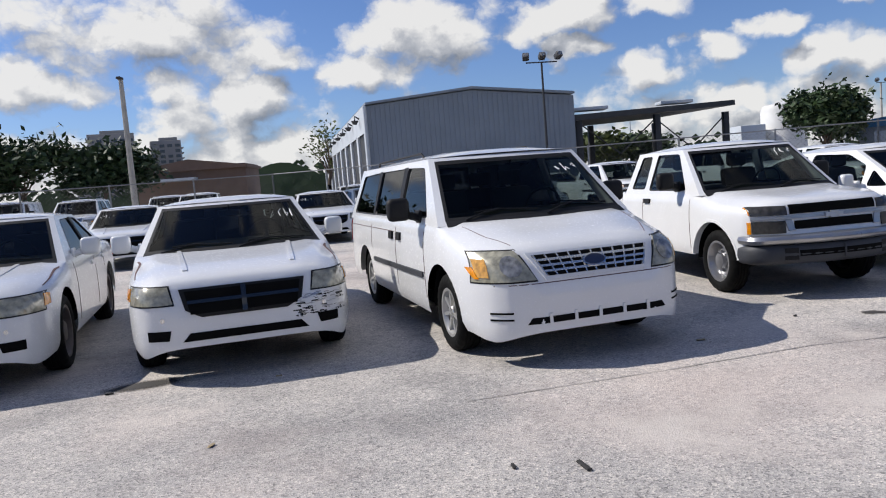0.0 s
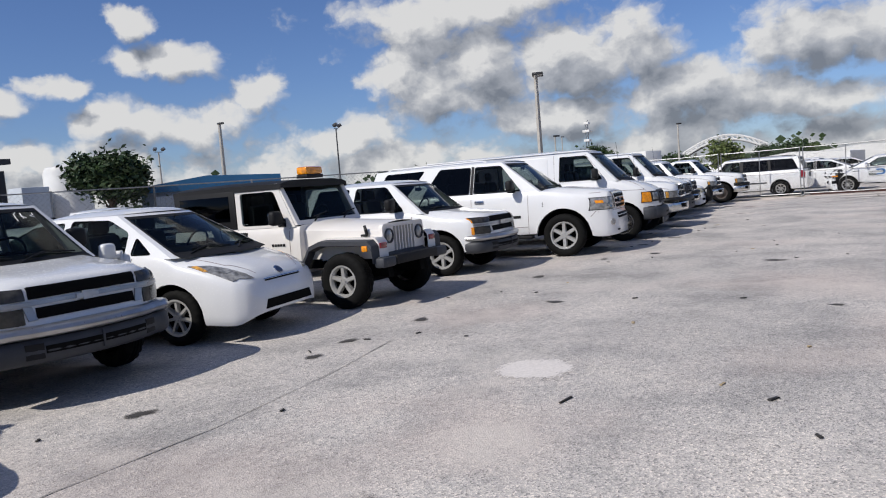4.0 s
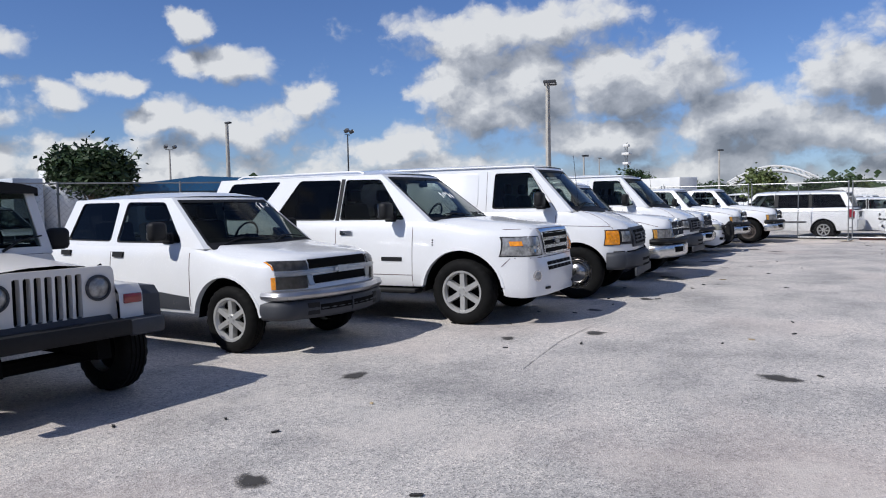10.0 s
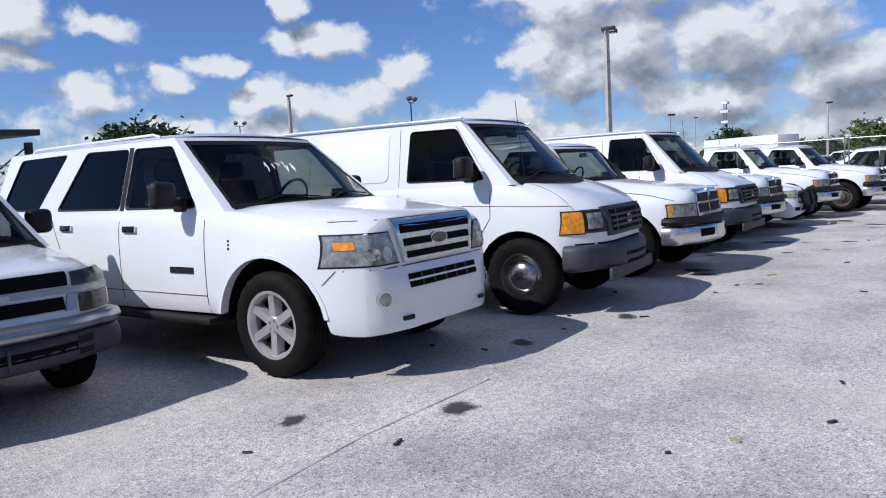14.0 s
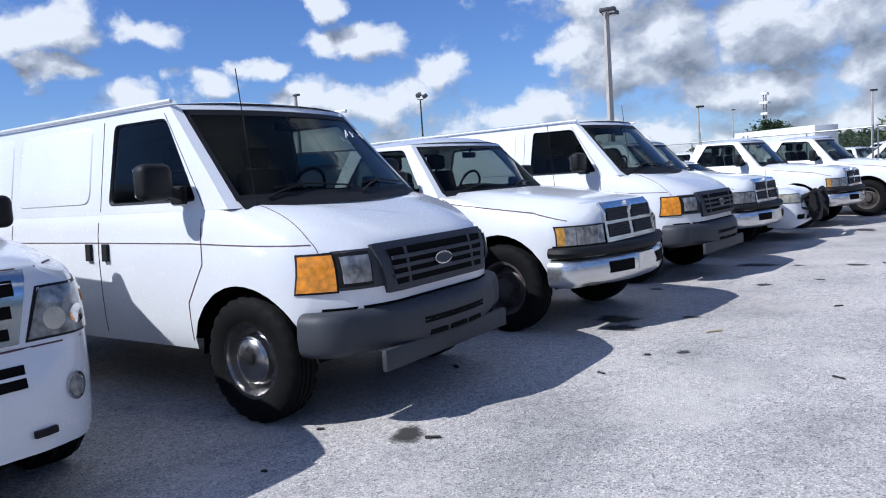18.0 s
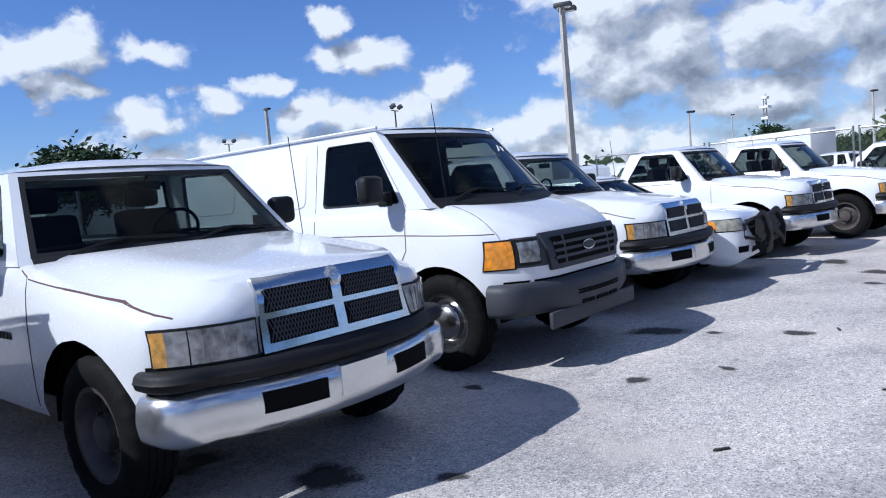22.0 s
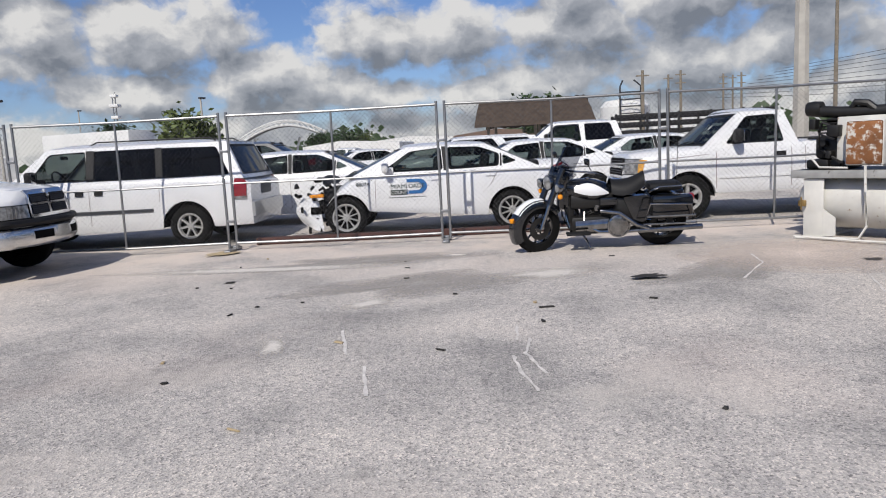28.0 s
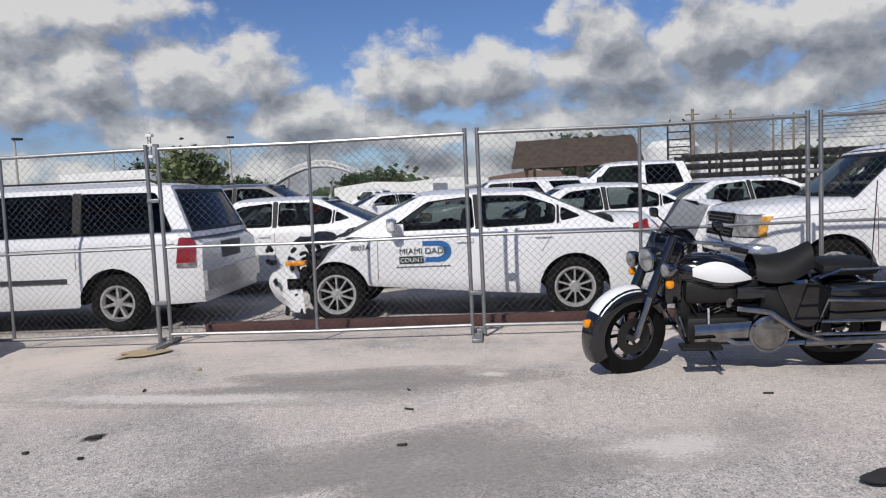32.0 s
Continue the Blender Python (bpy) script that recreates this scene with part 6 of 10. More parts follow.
    for x in (-0.36, 0.36):
        bm = bmesh.new()
        box(bm, x, 2.3, 1.15, 0.45, 0.13, 0.55, 0.05)
        box(bm, x, 2.36, 1.48, 0.24, 0.08, 0.15, 0.04)
        part("seat_back", bm, SEATS, root)
    bm = bmesh.new()
    c = [(0.36 + 0.18 * math.cos(a), 1.82 - 0.08 * math.sin(a), 1.2 + 0.16 * math.sin(a)) for a in (2 * math.pi * k / 18 for k in range(18))]
    tube(bm, c, 0.014, 6, closed=True)
    part("steering_wheel", bm, BLACK, root)
    bm = bmesh.new()
    box(bm, 0, 1.55, 1.15, 1.3, 0.3, 0.1, 0.03)
    part("dashboard", bm, INTERIOR, root)
    return root


SEDAN = dict(L=4.65, W=1.78, hub=0.32, tyre=(0.325, 0.22, 0.205), rim="10", rim_label="multi-spoke alloy wheel", tuck=0.02, arch=[(0.90, 0.395), (3.64, 0.395)], hood=0.74, dip=0.6,
             top=[(0, 0.52), (0.04, 0.64), (0.12, 0.76), (0.3, 0.83), (0.8, 0.94), (1.1, 1.0), (1.4, 1.02), (3.7, 1.04), (4.0, 1.09), (4.2, 1.12), (4.5, 1.11), (4.65, 0.95)],
             crown=[(0, 0.03), (0.1, 0.07), (0.3, 0.12), (0.9, 0.10), (1.15, 0.03), (3.75, 0.03), (4.1, 0.10), (4.5, 0.09), (4.65, 0.05)],
             plan=[(0, 0.50), (0.04, 0.66), (0.1, 0.78), (0.25, 0.89), (0.5, 0.965), (0.9, 1), (4.1, 1), (4.35, 0.965), (4.5, 0.93), (4.65, 0.82)],
             base=[(0, 0.30), (0.2, 0.2), (0.5, 0.22), (4.2, 0.24), (4.65, 0.36)],
             cab=dict(w0=1.04, w1=1.92, r1=3.22, r0=4.16, H=1.485, belt=1.005, wr=0.60, edge=0.06, bulge=0.2, rbulge=0.1, seats=(2.35, 3.15), tint=(), drop=0.02,
                      win=[[(1.50, 1.03), (1.98, 1.35), (2.50, 1.395), (2.53, 1.03)], [(2.62, 1.03), (2.60, 1.395), (3.12, 1.38), (3.46, 1.25), (3.44, 1.05)], [(3.50, 1.07), (3.51, 1.24), (3.74, 1.12)]],
                      black=[[(2.54, 1.02), (2.51, 1.41), (2.59, 1.41), (2.61, 1.02)], [(3.455, 1.04), (3.47, 1.26), (3.495, 1.25), (3.49, 1.06)]]))


def plain_sedan(label, paint=None, S=None, group="parked cars behind", wreck=False):
    S = S or SEDAN
    if wreck:
        S = dict(S, top=[(0.62, 0.55), (0.68, 0.70), (0.8, 0.84)] + [p for p in S["top"] if p[0] > 0.85], plan=[(0.62, 0.75), (0.75, 0.9)] + [p for p in S["plan"] if p[0] > 0.8], base=[(0.62, 0.46)] + [p for p in S["base"] if p[0] > 0.7], crown=[(0.62, 0.05)] + [p for p in S["crown"] if p[0] > 0.7])
    root, K = start("sedan", label, S, paint or WHITE, group)
    if not wreck:
        front(K, root, "grille", DARK, -0.34, 0.34, 0.58, 0.66, 0.008, 8, 2)
        front(K, root, "lower_intake_shade", DARK, -0.5, 0.5, 0.32, 0.46, 0.006, 10, 2, x0t=-0.44, x1t=0.44)
        corner(K, root, "headlamp", LENS, [(0.42, 0.1, 0.60), (0.78, 0.4, 0.66), (0.82, 0.5, 0.76), (0.46, 0.18, 0.70)], 0.01, 6, 3)
    seams(S, K, root, [[(1.40, 0.34), (1.42, 1.0)], [(2.58, 0.34), (2.58, 1.01)], [(3.28, 0.74), (3.45, 1.02)]])
    handles(S, K, root, [(2.42, 0.90), (3.30, 0.92)], paint or WHITE, 0.18, 0.04)
    mirrors(S, root, paint or WHITE, 1.60, 1.03, 1.0, 0.07)
    corner(K, root, "tail_lamp", REDLENS, [(0.55, 4.7, 0.88), (0.86, 4.3, 0.92), (0.86, 4.3, 1.02), (0.55, 4.7, 1.02)], 0.01, 5, 3, label="red tail lamp")
    return root


FULLSIZE = dict(L=5.5, W=1.98, hub=0.37, tyre=(0.375, 0.215, 0.24), rim="6", rim_label="chromed steel wheel", tuck=0.04,
                arch=[(0.98, 0.44), (4.4, 0.44)], hood=0.84, dip=0.5,
                top=[(0, 0.76), (0.03, 0.92), (0.06, 1.07), (0.12, 1.12), (0.4, 1.155), (1.0, 1.195), (1.3, 1.205), (2.8, 1.20), (2.86, 1.22), (5.5, 1.22)],
                crown=[(0, 0.02), (0.08, 0.06), (0.3, 0.08), (1.0, 0.07), (1.35, 0.02), (5.5, 0.02)],
                plan=[(0, 0.60), (0.04, 0.72), (0.1, 0.83), (0.18, 0.90), (0.28, 0.95), (0.45, 0.985), (0.7, 1), (5.4, 1), (5.5, 0.96)],
                base=[(0, 0.55), (0.3, 0.45), (0.5, 0.42), (5.5, 0.46)],
                cab=dict(w0=1.22, w1=1.86, r1=2.55, r0=2.76, H=1.79, belt=1.18, wr=0.77, edge=0.07, bulge=0.18, seats=(2.25,), rtint=False, pillar=0.06,
                         win=[[(1.58, 1.21), (1.94, 1.64), (2.42, 1.66), (2.52, 1.21)]]))


def full_pickup(label, group):
    S = FULLSIZE
    root, K = start("pickup_truck", label, S, WHITE, group, "pickup truck")
    g = front(K, root, "grille", DARK, -0.50, 0.50, 0.76, 1.05, 0.02, 12, 4, label="black grille with a chrome bar")
    front(K, g, "grille_bar", DULLCHROME, -0.52, 0.52, 0.88, 0.92, 0.032, 12, 1)
    for z in (0.80, 0.84, 0.96, 1.0):
        front(K, g, "grille_slat", GREY, -0.48, 0.48, z - 0.006, z + 0.006, 0.028, 12, 1)
    w = edge(K, 0.84, 0.24)
    lamps(K, root, LENS, 0.53, w - 0.03, 0.79, 1.03, 0.53, w - 0.03, "cloudy headlamp")
    front(K, root, "turn_signal", PALEAMBER, w - 0.028, w + 0.01, 0.79, 1.02, 0.014, 3, 3, both=True)
    b = bumper(S, root, "front_bumper", DULLCHROME, -0.12, 0.48, 0.72, 0.2, 0.93, 0.2, 0.16, 0.05, "chrome front bumper")
    on_bumper(b, "bumper_slot_shade", DARK, -0.12, 0.2, 0.93, -0.4, 0.4, 0.53, 0.60)
    seams(S, K, root, [[(1.42, 0.5), (1.42, 1.19)], [(2.62, 0.5), (2.62, 1.19)], [(2.84, 0.5), (2.84, 1.2)], [(0.2, 0.98), (1.3, 1.06)]])
    handles(S, K, root, [(2.44, 1.02)], BLACK, 0.17, 0.07)
    mirrors(S, root, BLACK, 1.72, 1.24, 1.25, 0.08)
    arch_trim(S, root, WHITE, 0.03, 0.006)
    for s in (1, -1):
        bm = bmesh.new()
        box(bm, s * 0.93, 4.15, 1.225, 0.08, 2.5, 0.03, 0.01)
        part("bed_rail", bm, BLACK, root)
        bm = bmesh.new()
        K.patch(bm, K.beside, [(s, 1.46, 0.66), (s, 2.6, 0.66), (s, 2.6, 0.70), (s, 1.46, 0.70)], 5, 1, 0.014)
        part("side_moulding", bm, WHITE, root)
    scrawl(root, 0.35, 1.42, 1.42, 1.1, 0.3, 4)
    return root


# ---- ground ----
def asphalt():
    m, t, b = nodes_of("bleached_asphalt")
    co = t.nodes.new("ShaderNodeTexCoord")

    def noise_(scale, detail=4.0, rough=0.55):
        n = add(t, "ShaderNodeTexNoise", Scale=scale, Detail=detail, Roughness=rough)
        t.links.new(co.outputs["Object"], n.inputs["Vector"])
        return n.outputs["Fac"]

    def ramp(src, *stops):
        r = t.nodes.new("ShaderNodeValToRGB")
        e = r.color_ramp.elements
        while len(e) < len(stops):
            e.new(0.5)
        for k, (p, c) in zip(e, stops):
            k.position, k.color = p, (*c, 1)
        t.links.new(src, r.inputs["Fac"])
        return r.outputs["Color"]

    def mix(fac, a, c, how="MIX"):
        n = t.nodes.new("ShaderNodeMixRGB")
        n.blend_type = how
        for s, v in ((n.inputs["Fac"], fac), (n.inputs["Color1"], a), (n.inputs["Color2"], c)):
            if isinstance(v, (int, float)):
                s.default_value = v
            elif isinstance(v, tuple):
                s.default_value = (*v, 1)
            else:
                t.links.new(v, s)
        return n.outputs["Color"]

    def cells(scale):
        v = add(t, "ShaderNodeTexVoronoi", Scale=scale)
        t.links.new(co.outputs["Object"], v.inputs["Vector"])
        c = t.nodes.new("ShaderNodeSeparateColor")
        t.links.new(v.outputs["Color"], c.inputs[0])
        return v, c.outputs[0]

    vor, tint = cells(95.0)
    grit, shade = cells(210.0)
    base = ramp(noise_(0.22, 6), (0.3, (0.36, 0.343, 0.325)), (0.5, (0.455, 0.43, 0.405)), (0.7, (0.53, 0.495, 0.46)))
    base = mix(1.0, base, ramp(noise_(0.9, 7, 0.62), (0.36, (0.74, 0.75, 0.76)), (0.5, (1.0, 1.0, 1.0)), (0.66, (1.16, 1.15, 1.13))), "MULTIPLY")
    base = mix(1.0, base, ramp(tint, (0.0, (0.44, 0.44, 0.45)), (0.2, (0.84, 0.84, 0.85)), (0.7, (1.04, 1.03, 1.02)), (1.0, (1.42, 1.39, 1.35))), "MULTIPLY")
    base = mix(1.0, base, ramp(shade, (0.0, (0.76, 0.76, 0.76)), (0.3, (0.97, 0.97, 0.97)), (1.0, (1.14, 1.135, 1.13))), "MULTIPLY")
    base = mix(1.0, base, ramp(noise_(16.0, 4, 0.7), (0.32, (0.78, 0.78, 0.79)), (0.5, (1.02, 1.02, 1.02)), (0.7, (1.16, 1.15, 1.14))), "MULTIPLY")
    pink = ramp(noise_(0.35, 5), (0.52, (0, 0, 0)), (0.70, (0.45, 0.45, 0.45)))
    base = mix(pink, base, (0.50, 0.40, 0.355))
    dust = ramp(noise_(0.7, 8, 0.65), (0.55, (0, 0, 0)), (0.68, (0.55, 0.55, 0.55)))
    base = mix(dust, base, (0.58, 0.54, 0.49))
    # sand that has drifted along the foot of the fence
    place = t.nodes.new("ShaderNodeSeparateXYZ")
    t.links.new(co.outputs["Object"], place.inputs[0])
    drift = add(t, "ShaderNodeMapRange")
    drift.inputs["From Min"].default_value, drift.inputs["From Max"].default_value = -4.2, -0.6
    t.links.new(place.outputs[0], drift.inputs["Value"])
    end = add(t, "ShaderNodeMapRange")
    end.inputs["From Min"].default_value, end.inputs["From Max"].default_value = 0.0, 0.9
    end.inputs["To Min"].default_value, end.inputs["To Max"].default_value = 1.0, 0.0
    t.links.new(place.outputs[0], end.inputs["Value"])
    both_ends = mix(1.0, drift.outputs["Result"], end.outputs["Result"], "MULTIPLY")
    sand = mix(1.0, both_ends, ramp(noise_(0.8, 8, 0.68), (0.40, (0.1, 0.1, 0.1)), (0.60, (1.1, 1.1, 1.1))), "MULTIPLY")
    base = mix(sand, base, (0.62, 0.54, 0.475))
    stain = ramp(noise_(1.7, 7, 0.7), (0.62, (0, 0, 0)), (0.70, (0.5, 0.5, 0.5)))
    base = mix(stain, base, (0.20, 0.19, 0.18))
    t.links.new(base, b.inputs["Base Color"])
    b.inputs["Roughness"].default_value = 0.88
    bu = add(t, "ShaderNodeBump", Strength=0.42, Distance=0.008)
    t.links.new(vor.outputs["Distance"], bu.inputs["Height"])
    b2 = add(t, "ShaderNodeBump", Strength=0.3, Distance=0.03)
    t.links.new(noise_(3.0, 6), b2.inputs["Height"])
    t.links.new(bu.outputs["Normal"], b2.inputs["Normal"])
    t.links.new(b2.outputs["Normal"], b.inputs["Normal"])
    return m


ASPHALT = asphalt()
bm = bmesh.new()
bmesh.ops.create_grid(bm, x_segments=8, y_segments=8, size=2500)
tagged(part("ground", bm, ASPHALT), "sun-bleached asphalt of the vehicle lot with stains and loose grit", "ground", kind="structure")


# ---- the row of vehicles: where the badge on the nose stands, and the turn ----
def put(ob, x, y, turn=13.0):
    ob.matrix_world = pose(x, y, 0, 0, 0, turn)
    return ob


ch_a = put(police_sedan("white police sedan with marker writing on its windscreen"), -39.15, -0.05)
put(police_sedan("white police sedan with a scraped front bumper", scrape=True), -36.62, 0.05)
put(minivan("white minivan with yellowed headlamps"), -33.84, -0.50)
colo_a = put(small_pickup("white extended-cab pickup with smoked headlamps", COLO_EXT), -30.92, 1.05, 4)
put(hatchback("white hatchback with triangular headlamps"), -28.44, 1.33)
put(jeep("cream-white off-roader with black hard top and amber beacon"), -26.31, 1.15, 4)
g_truck = put(small_pickup("white crew-cab pickup with a flat front tyre", COLO_CREW, True), -23.22, 1.44, 7)
suv_a = put(big_suv("large white suv with chrome grille"), -20.40, 0.34, 10)
van_a = put(panel_van("white panel van with faded grey bumper and amber lamps"), -17.51, 0.45)
copy_thing(van_a, pose(-11.95, 1.34, 0, 0, 0, 8))
ram_a = put(ram_pickup("white regular-cab pickup with chrome cross grille"), -14.81, 0.76, 8)
for x, y, a in ((-9.44, 1.83, 6), (-4.76, 2.14, 5), (-1.90, 1.74, 4)):
    copy_thing(ram_a, pose(x, y, 0, 0, 0, a))
put(police_sedan("white police sedan with a black push bumper", push=True), -7.27, 2.02)

# ---- behind the fence ----
put(minivan("white minivan parked side-on behind the chain-link fence", "parked cars behind"), 1.28, 4.81, 180)
county = put(plain_sedan("white county sedan with a wrecked front end", wreck=True), 1.42, -0.88, 180)


# ---- materials of the yard ----
GALV = mat("galvanised_steel", (0.27, 0.275, 0.28), 0.42, 0.7, vary=0.2, scale=9, bump=0.05)
RUSTPIPE = mat("rusted_pipe", (0.14, 0.07, 0.045), 0.8, 0.2, vary=0.4, scale=12, bump=0.2)
CONC = mat("concrete", (0.40, 0.38, 0.34), 0.85, vary=0.2, scale=2, bump=0.15, spot=(0.26, 0.24, 0.21), spots=-0.02)
STEELBLUE = mat("blue_grey_cladding", (0.20, 0.235, 0.28), 0.55, 0.1, vary=0.1, scale=0.6, fine=20, bump=0.03, spot=(0.16, 0.18, 0.21), spots=-0.03)
PALEBLUE = mat("pale_cladding", (0.48, 0.52, 0.56), 0.6, vary=0.1, scale=0.6, bump=0.03)
BLUEROOF = mat("blue_roof_sheet", (0.02, 0.12, 0.26), 0.5, vary=0.15, scale=0.5, bump=0.03)
DARKMETAL = mat("dark_painted_steel", (0.03, 0.032, 0.036), 0.6, vary=0.2, bump=0.05)
BROWNWALL = mat("brown_stucco", (0.15, 0.10, 0.075), 0.9, vary=0.15, scale=0.8, bump=0.1)
TOWERWALL = mat("tower_concrete", (0.30, 0.29, 0.28), 0.8, vary=0.12, scale=0.05, bump=0.0)
TOWERGLASS = mat("tower_windows", (0.05, 0.07, 0.09), 0.2, vary=0.2, scale=0.3, bump=0.0)
LEAF = mat("leaves", (0.03, 0.06, 0.016), 0.6, vary=0.55, scale=1.6, fine=30, bump=0.05)
LEAF2 = mat("pale_leaves", (0.09, 0.12, 0.03), 0.6, vary=0.5, scale=1.6, fine=30, bump=0.05)
BARK = mat("bark", (0.11, 0.08, 0.055), 0.9, vary=0.3, scale=5, bump=0.4)
THATCH = mat("thatch", (0.06, 0.042, 0.03), 0.95, vary=0.4, scale=3, fine=80, bump=0.6)
TRAILER = mat("trailer_white", (0.66, 0.66, 0.64), 0.5, vary=0.12, scale=0.8, bump=0.02, spot=(0.4, 0.37, 0.33), spots=-0.04)
OLDWHITE = mat("dirty_white_enamel", (0.62, 0.61, 0.57), 0.55, vary=0.15, scale=4, bump=0.04, spot=(0.25, 0.16, 0.09), spots=-0.015)
GREASE = mat("greasy_black_iron", (0.009, 0.0085, 0.008), 0.5, 0.0, vary=0.5, scale=7, bump=0.25)
LOGOBLUE = mat("logo_blue", (0.02, 0.13, 0.36), 0.4, vary=0.05)
LOGODARK = mat("logo_dark", (0.02, 0.035, 0.03), 0.4, vary=0.05)
WIRE = mat("cable_black", (0.02, 0.02, 0.02), 0.7, vary=0.2)
MESHWIRE = mat("weathered_wire", (0.075, 0.075, 0.08), 0.6, 0.2, vary=0.25, scale=6, bump=0.0)
DECKGREY = mat("scuffed_grey_steel", (0.33, 0.33, 0.32), 0.6, 0.1, vary=0.3, scale=7, bump=0.1, spot=(0.1, 0.08, 0.07), spots=0.0)
WOOD = mat("weathered_wood", (0.20, 0.17, 0.13), 0.9, vary=0.3, scale=6, bump=0.3)


# ---- chain-link fence of loose panels ----
def chain_link(bm, a, b, z0, z1, step=0.052, r=0.0015):
    """Crossed wires between two points on the plan; each strand runs up at 45 degrees."""
    a, b = Vector(a), Vector(b)
    w, h = (b - a).length, z1 - z0
    d = (b - a) / w
    s = step * math.sqrt(2)
    n = Vector((-d.y, d.x))
    for sgn in (1, -1):
        k = -h
        while k < w:
            u0, u1 = k, k + h
            lo, hi = max(0, u0), min(w, u1)
            if hi - lo > 0.01:
                f0, f1 = (lo - u0) / h, (hi - u0) / h
                p, q = (lo, f0), (hi, f1)
                if sgn < 0:
                    p, q = (lo, 1 - f0), (hi, 1 - f1)
                P = [a + d * u for u, _ in (p, q)]
                o = n * (0.003 * sgn)
                tube(bm, [(P[0].x + o.x, P[0].y + o.y, z0 + p[1] * h), (P[1].x + o.x, P[1].y + o.y, z0 + q[1] * h)], r, 3)
            k += s


def fence_panel(y0, y1, x=-0.5, rust=False, top=2.02):
    root = empty("fence_panel", "galvanised chain-link fence panel on loose feet", "fence", "fence panels", pose(x, y0, 0))
    w = y1 - y0
    for y in (0.05, w - 0.05):
        bm = bmesh.new()
        tube(bm, [(0, y, 0.03), (0, y, top + 0.05)], 0.021, 10)
        part("post", bm, GALV, root)
    bm = bmesh.new()
    tube(bm, [(0, w / 2 + 0.02, 0.1), (0, w / 2, top - 0.02)], 0.017, 10)
    part("post", bm, RUSTPIPE if rust else GALV, root)
    for z in (0.12, 1.02, top):
        bm = bmesh.new()
        tube(bm, [(0, 0.05, z), (0, w * 0.5, z - 0.012), (0, w - 0.05, z)], 0.019 if z != 1.02 else 0.015, 8)
        part("rail", bm, RUSTPIPE if rust and z == top else GALV, root)
    bm = bmesh.new()
    chain_link(bm, (0.022, 0.06), (0.022, w - 0.06), 0.13, top - 0.01)
    tagged(part("wire_mesh", bm, MESHWIRE, root), kind="stuff")
    bm = bmesh.new()
    box(bm, 0, 0.0, 0.02, 0.6, 0.10, 0.04, 0.01)
    box(bm, 0.1, 0.0, 0.045, 0.1, 0.14, 0.05, 0.01)
    part("foot", bm, GALV, root)
    for z in (0.45, 1.5):
        bm = bmesh.new()
        box(bm, -0.005, 0.0, z, 0.06, 0.13, 0.04, 0.006)
        part("clamp", bm, GALV, root)


for y0, y1, rust in ((6.30, 9.52, False), (3.05, 6.28, False), (-0.20, 3.03, False), (-3.44, -0.22, False), (-6.68, -3.46, False), (-9.92, -6.70, False), (-13.2, -9.94, True)):
    fence_panel(y0, y1, rust=rust)

# fixed fence behind the row
root = empty("back_fence", "tall chain-link boundary fence behind the parked row", "fence", "", pose(0, 0, 0))
ends = [(-62.0, 21.0), (-40.0, 26.0), (-18.0, 18.5), (-9.0, 13.2), (-0.6, 12.6)]
for (xa, ya), (xb, yb) in zip(ends, ends[1:]):
    l = math.hypot(xb - xa, yb - ya)
    k = int(l / 3)
    for i in range(k + 1):
        bm = bmesh.new()
        x, y = xa + (xb - xa) * i / k, ya + (yb - ya) * i / k
        tube(bm, [(x, y, 0), (x, y, 2.4)], 0.035, 8)
        part("post", bm, GALV, root)
    bm = bmesh.new()
    tube(bm, [(xa, ya, 2.36), (xb, yb, 2.36)], 0.025, 6)
    part("rail", bm, GALV, root)
    bm = bmesh.new()
    chain_link(bm, (xa, ya), (xb, yb), 0.05, 2.34, 0.12, 0.003)
    tagged(part("wire_mesh", bm, MESHWIRE, root), kind="stuff")


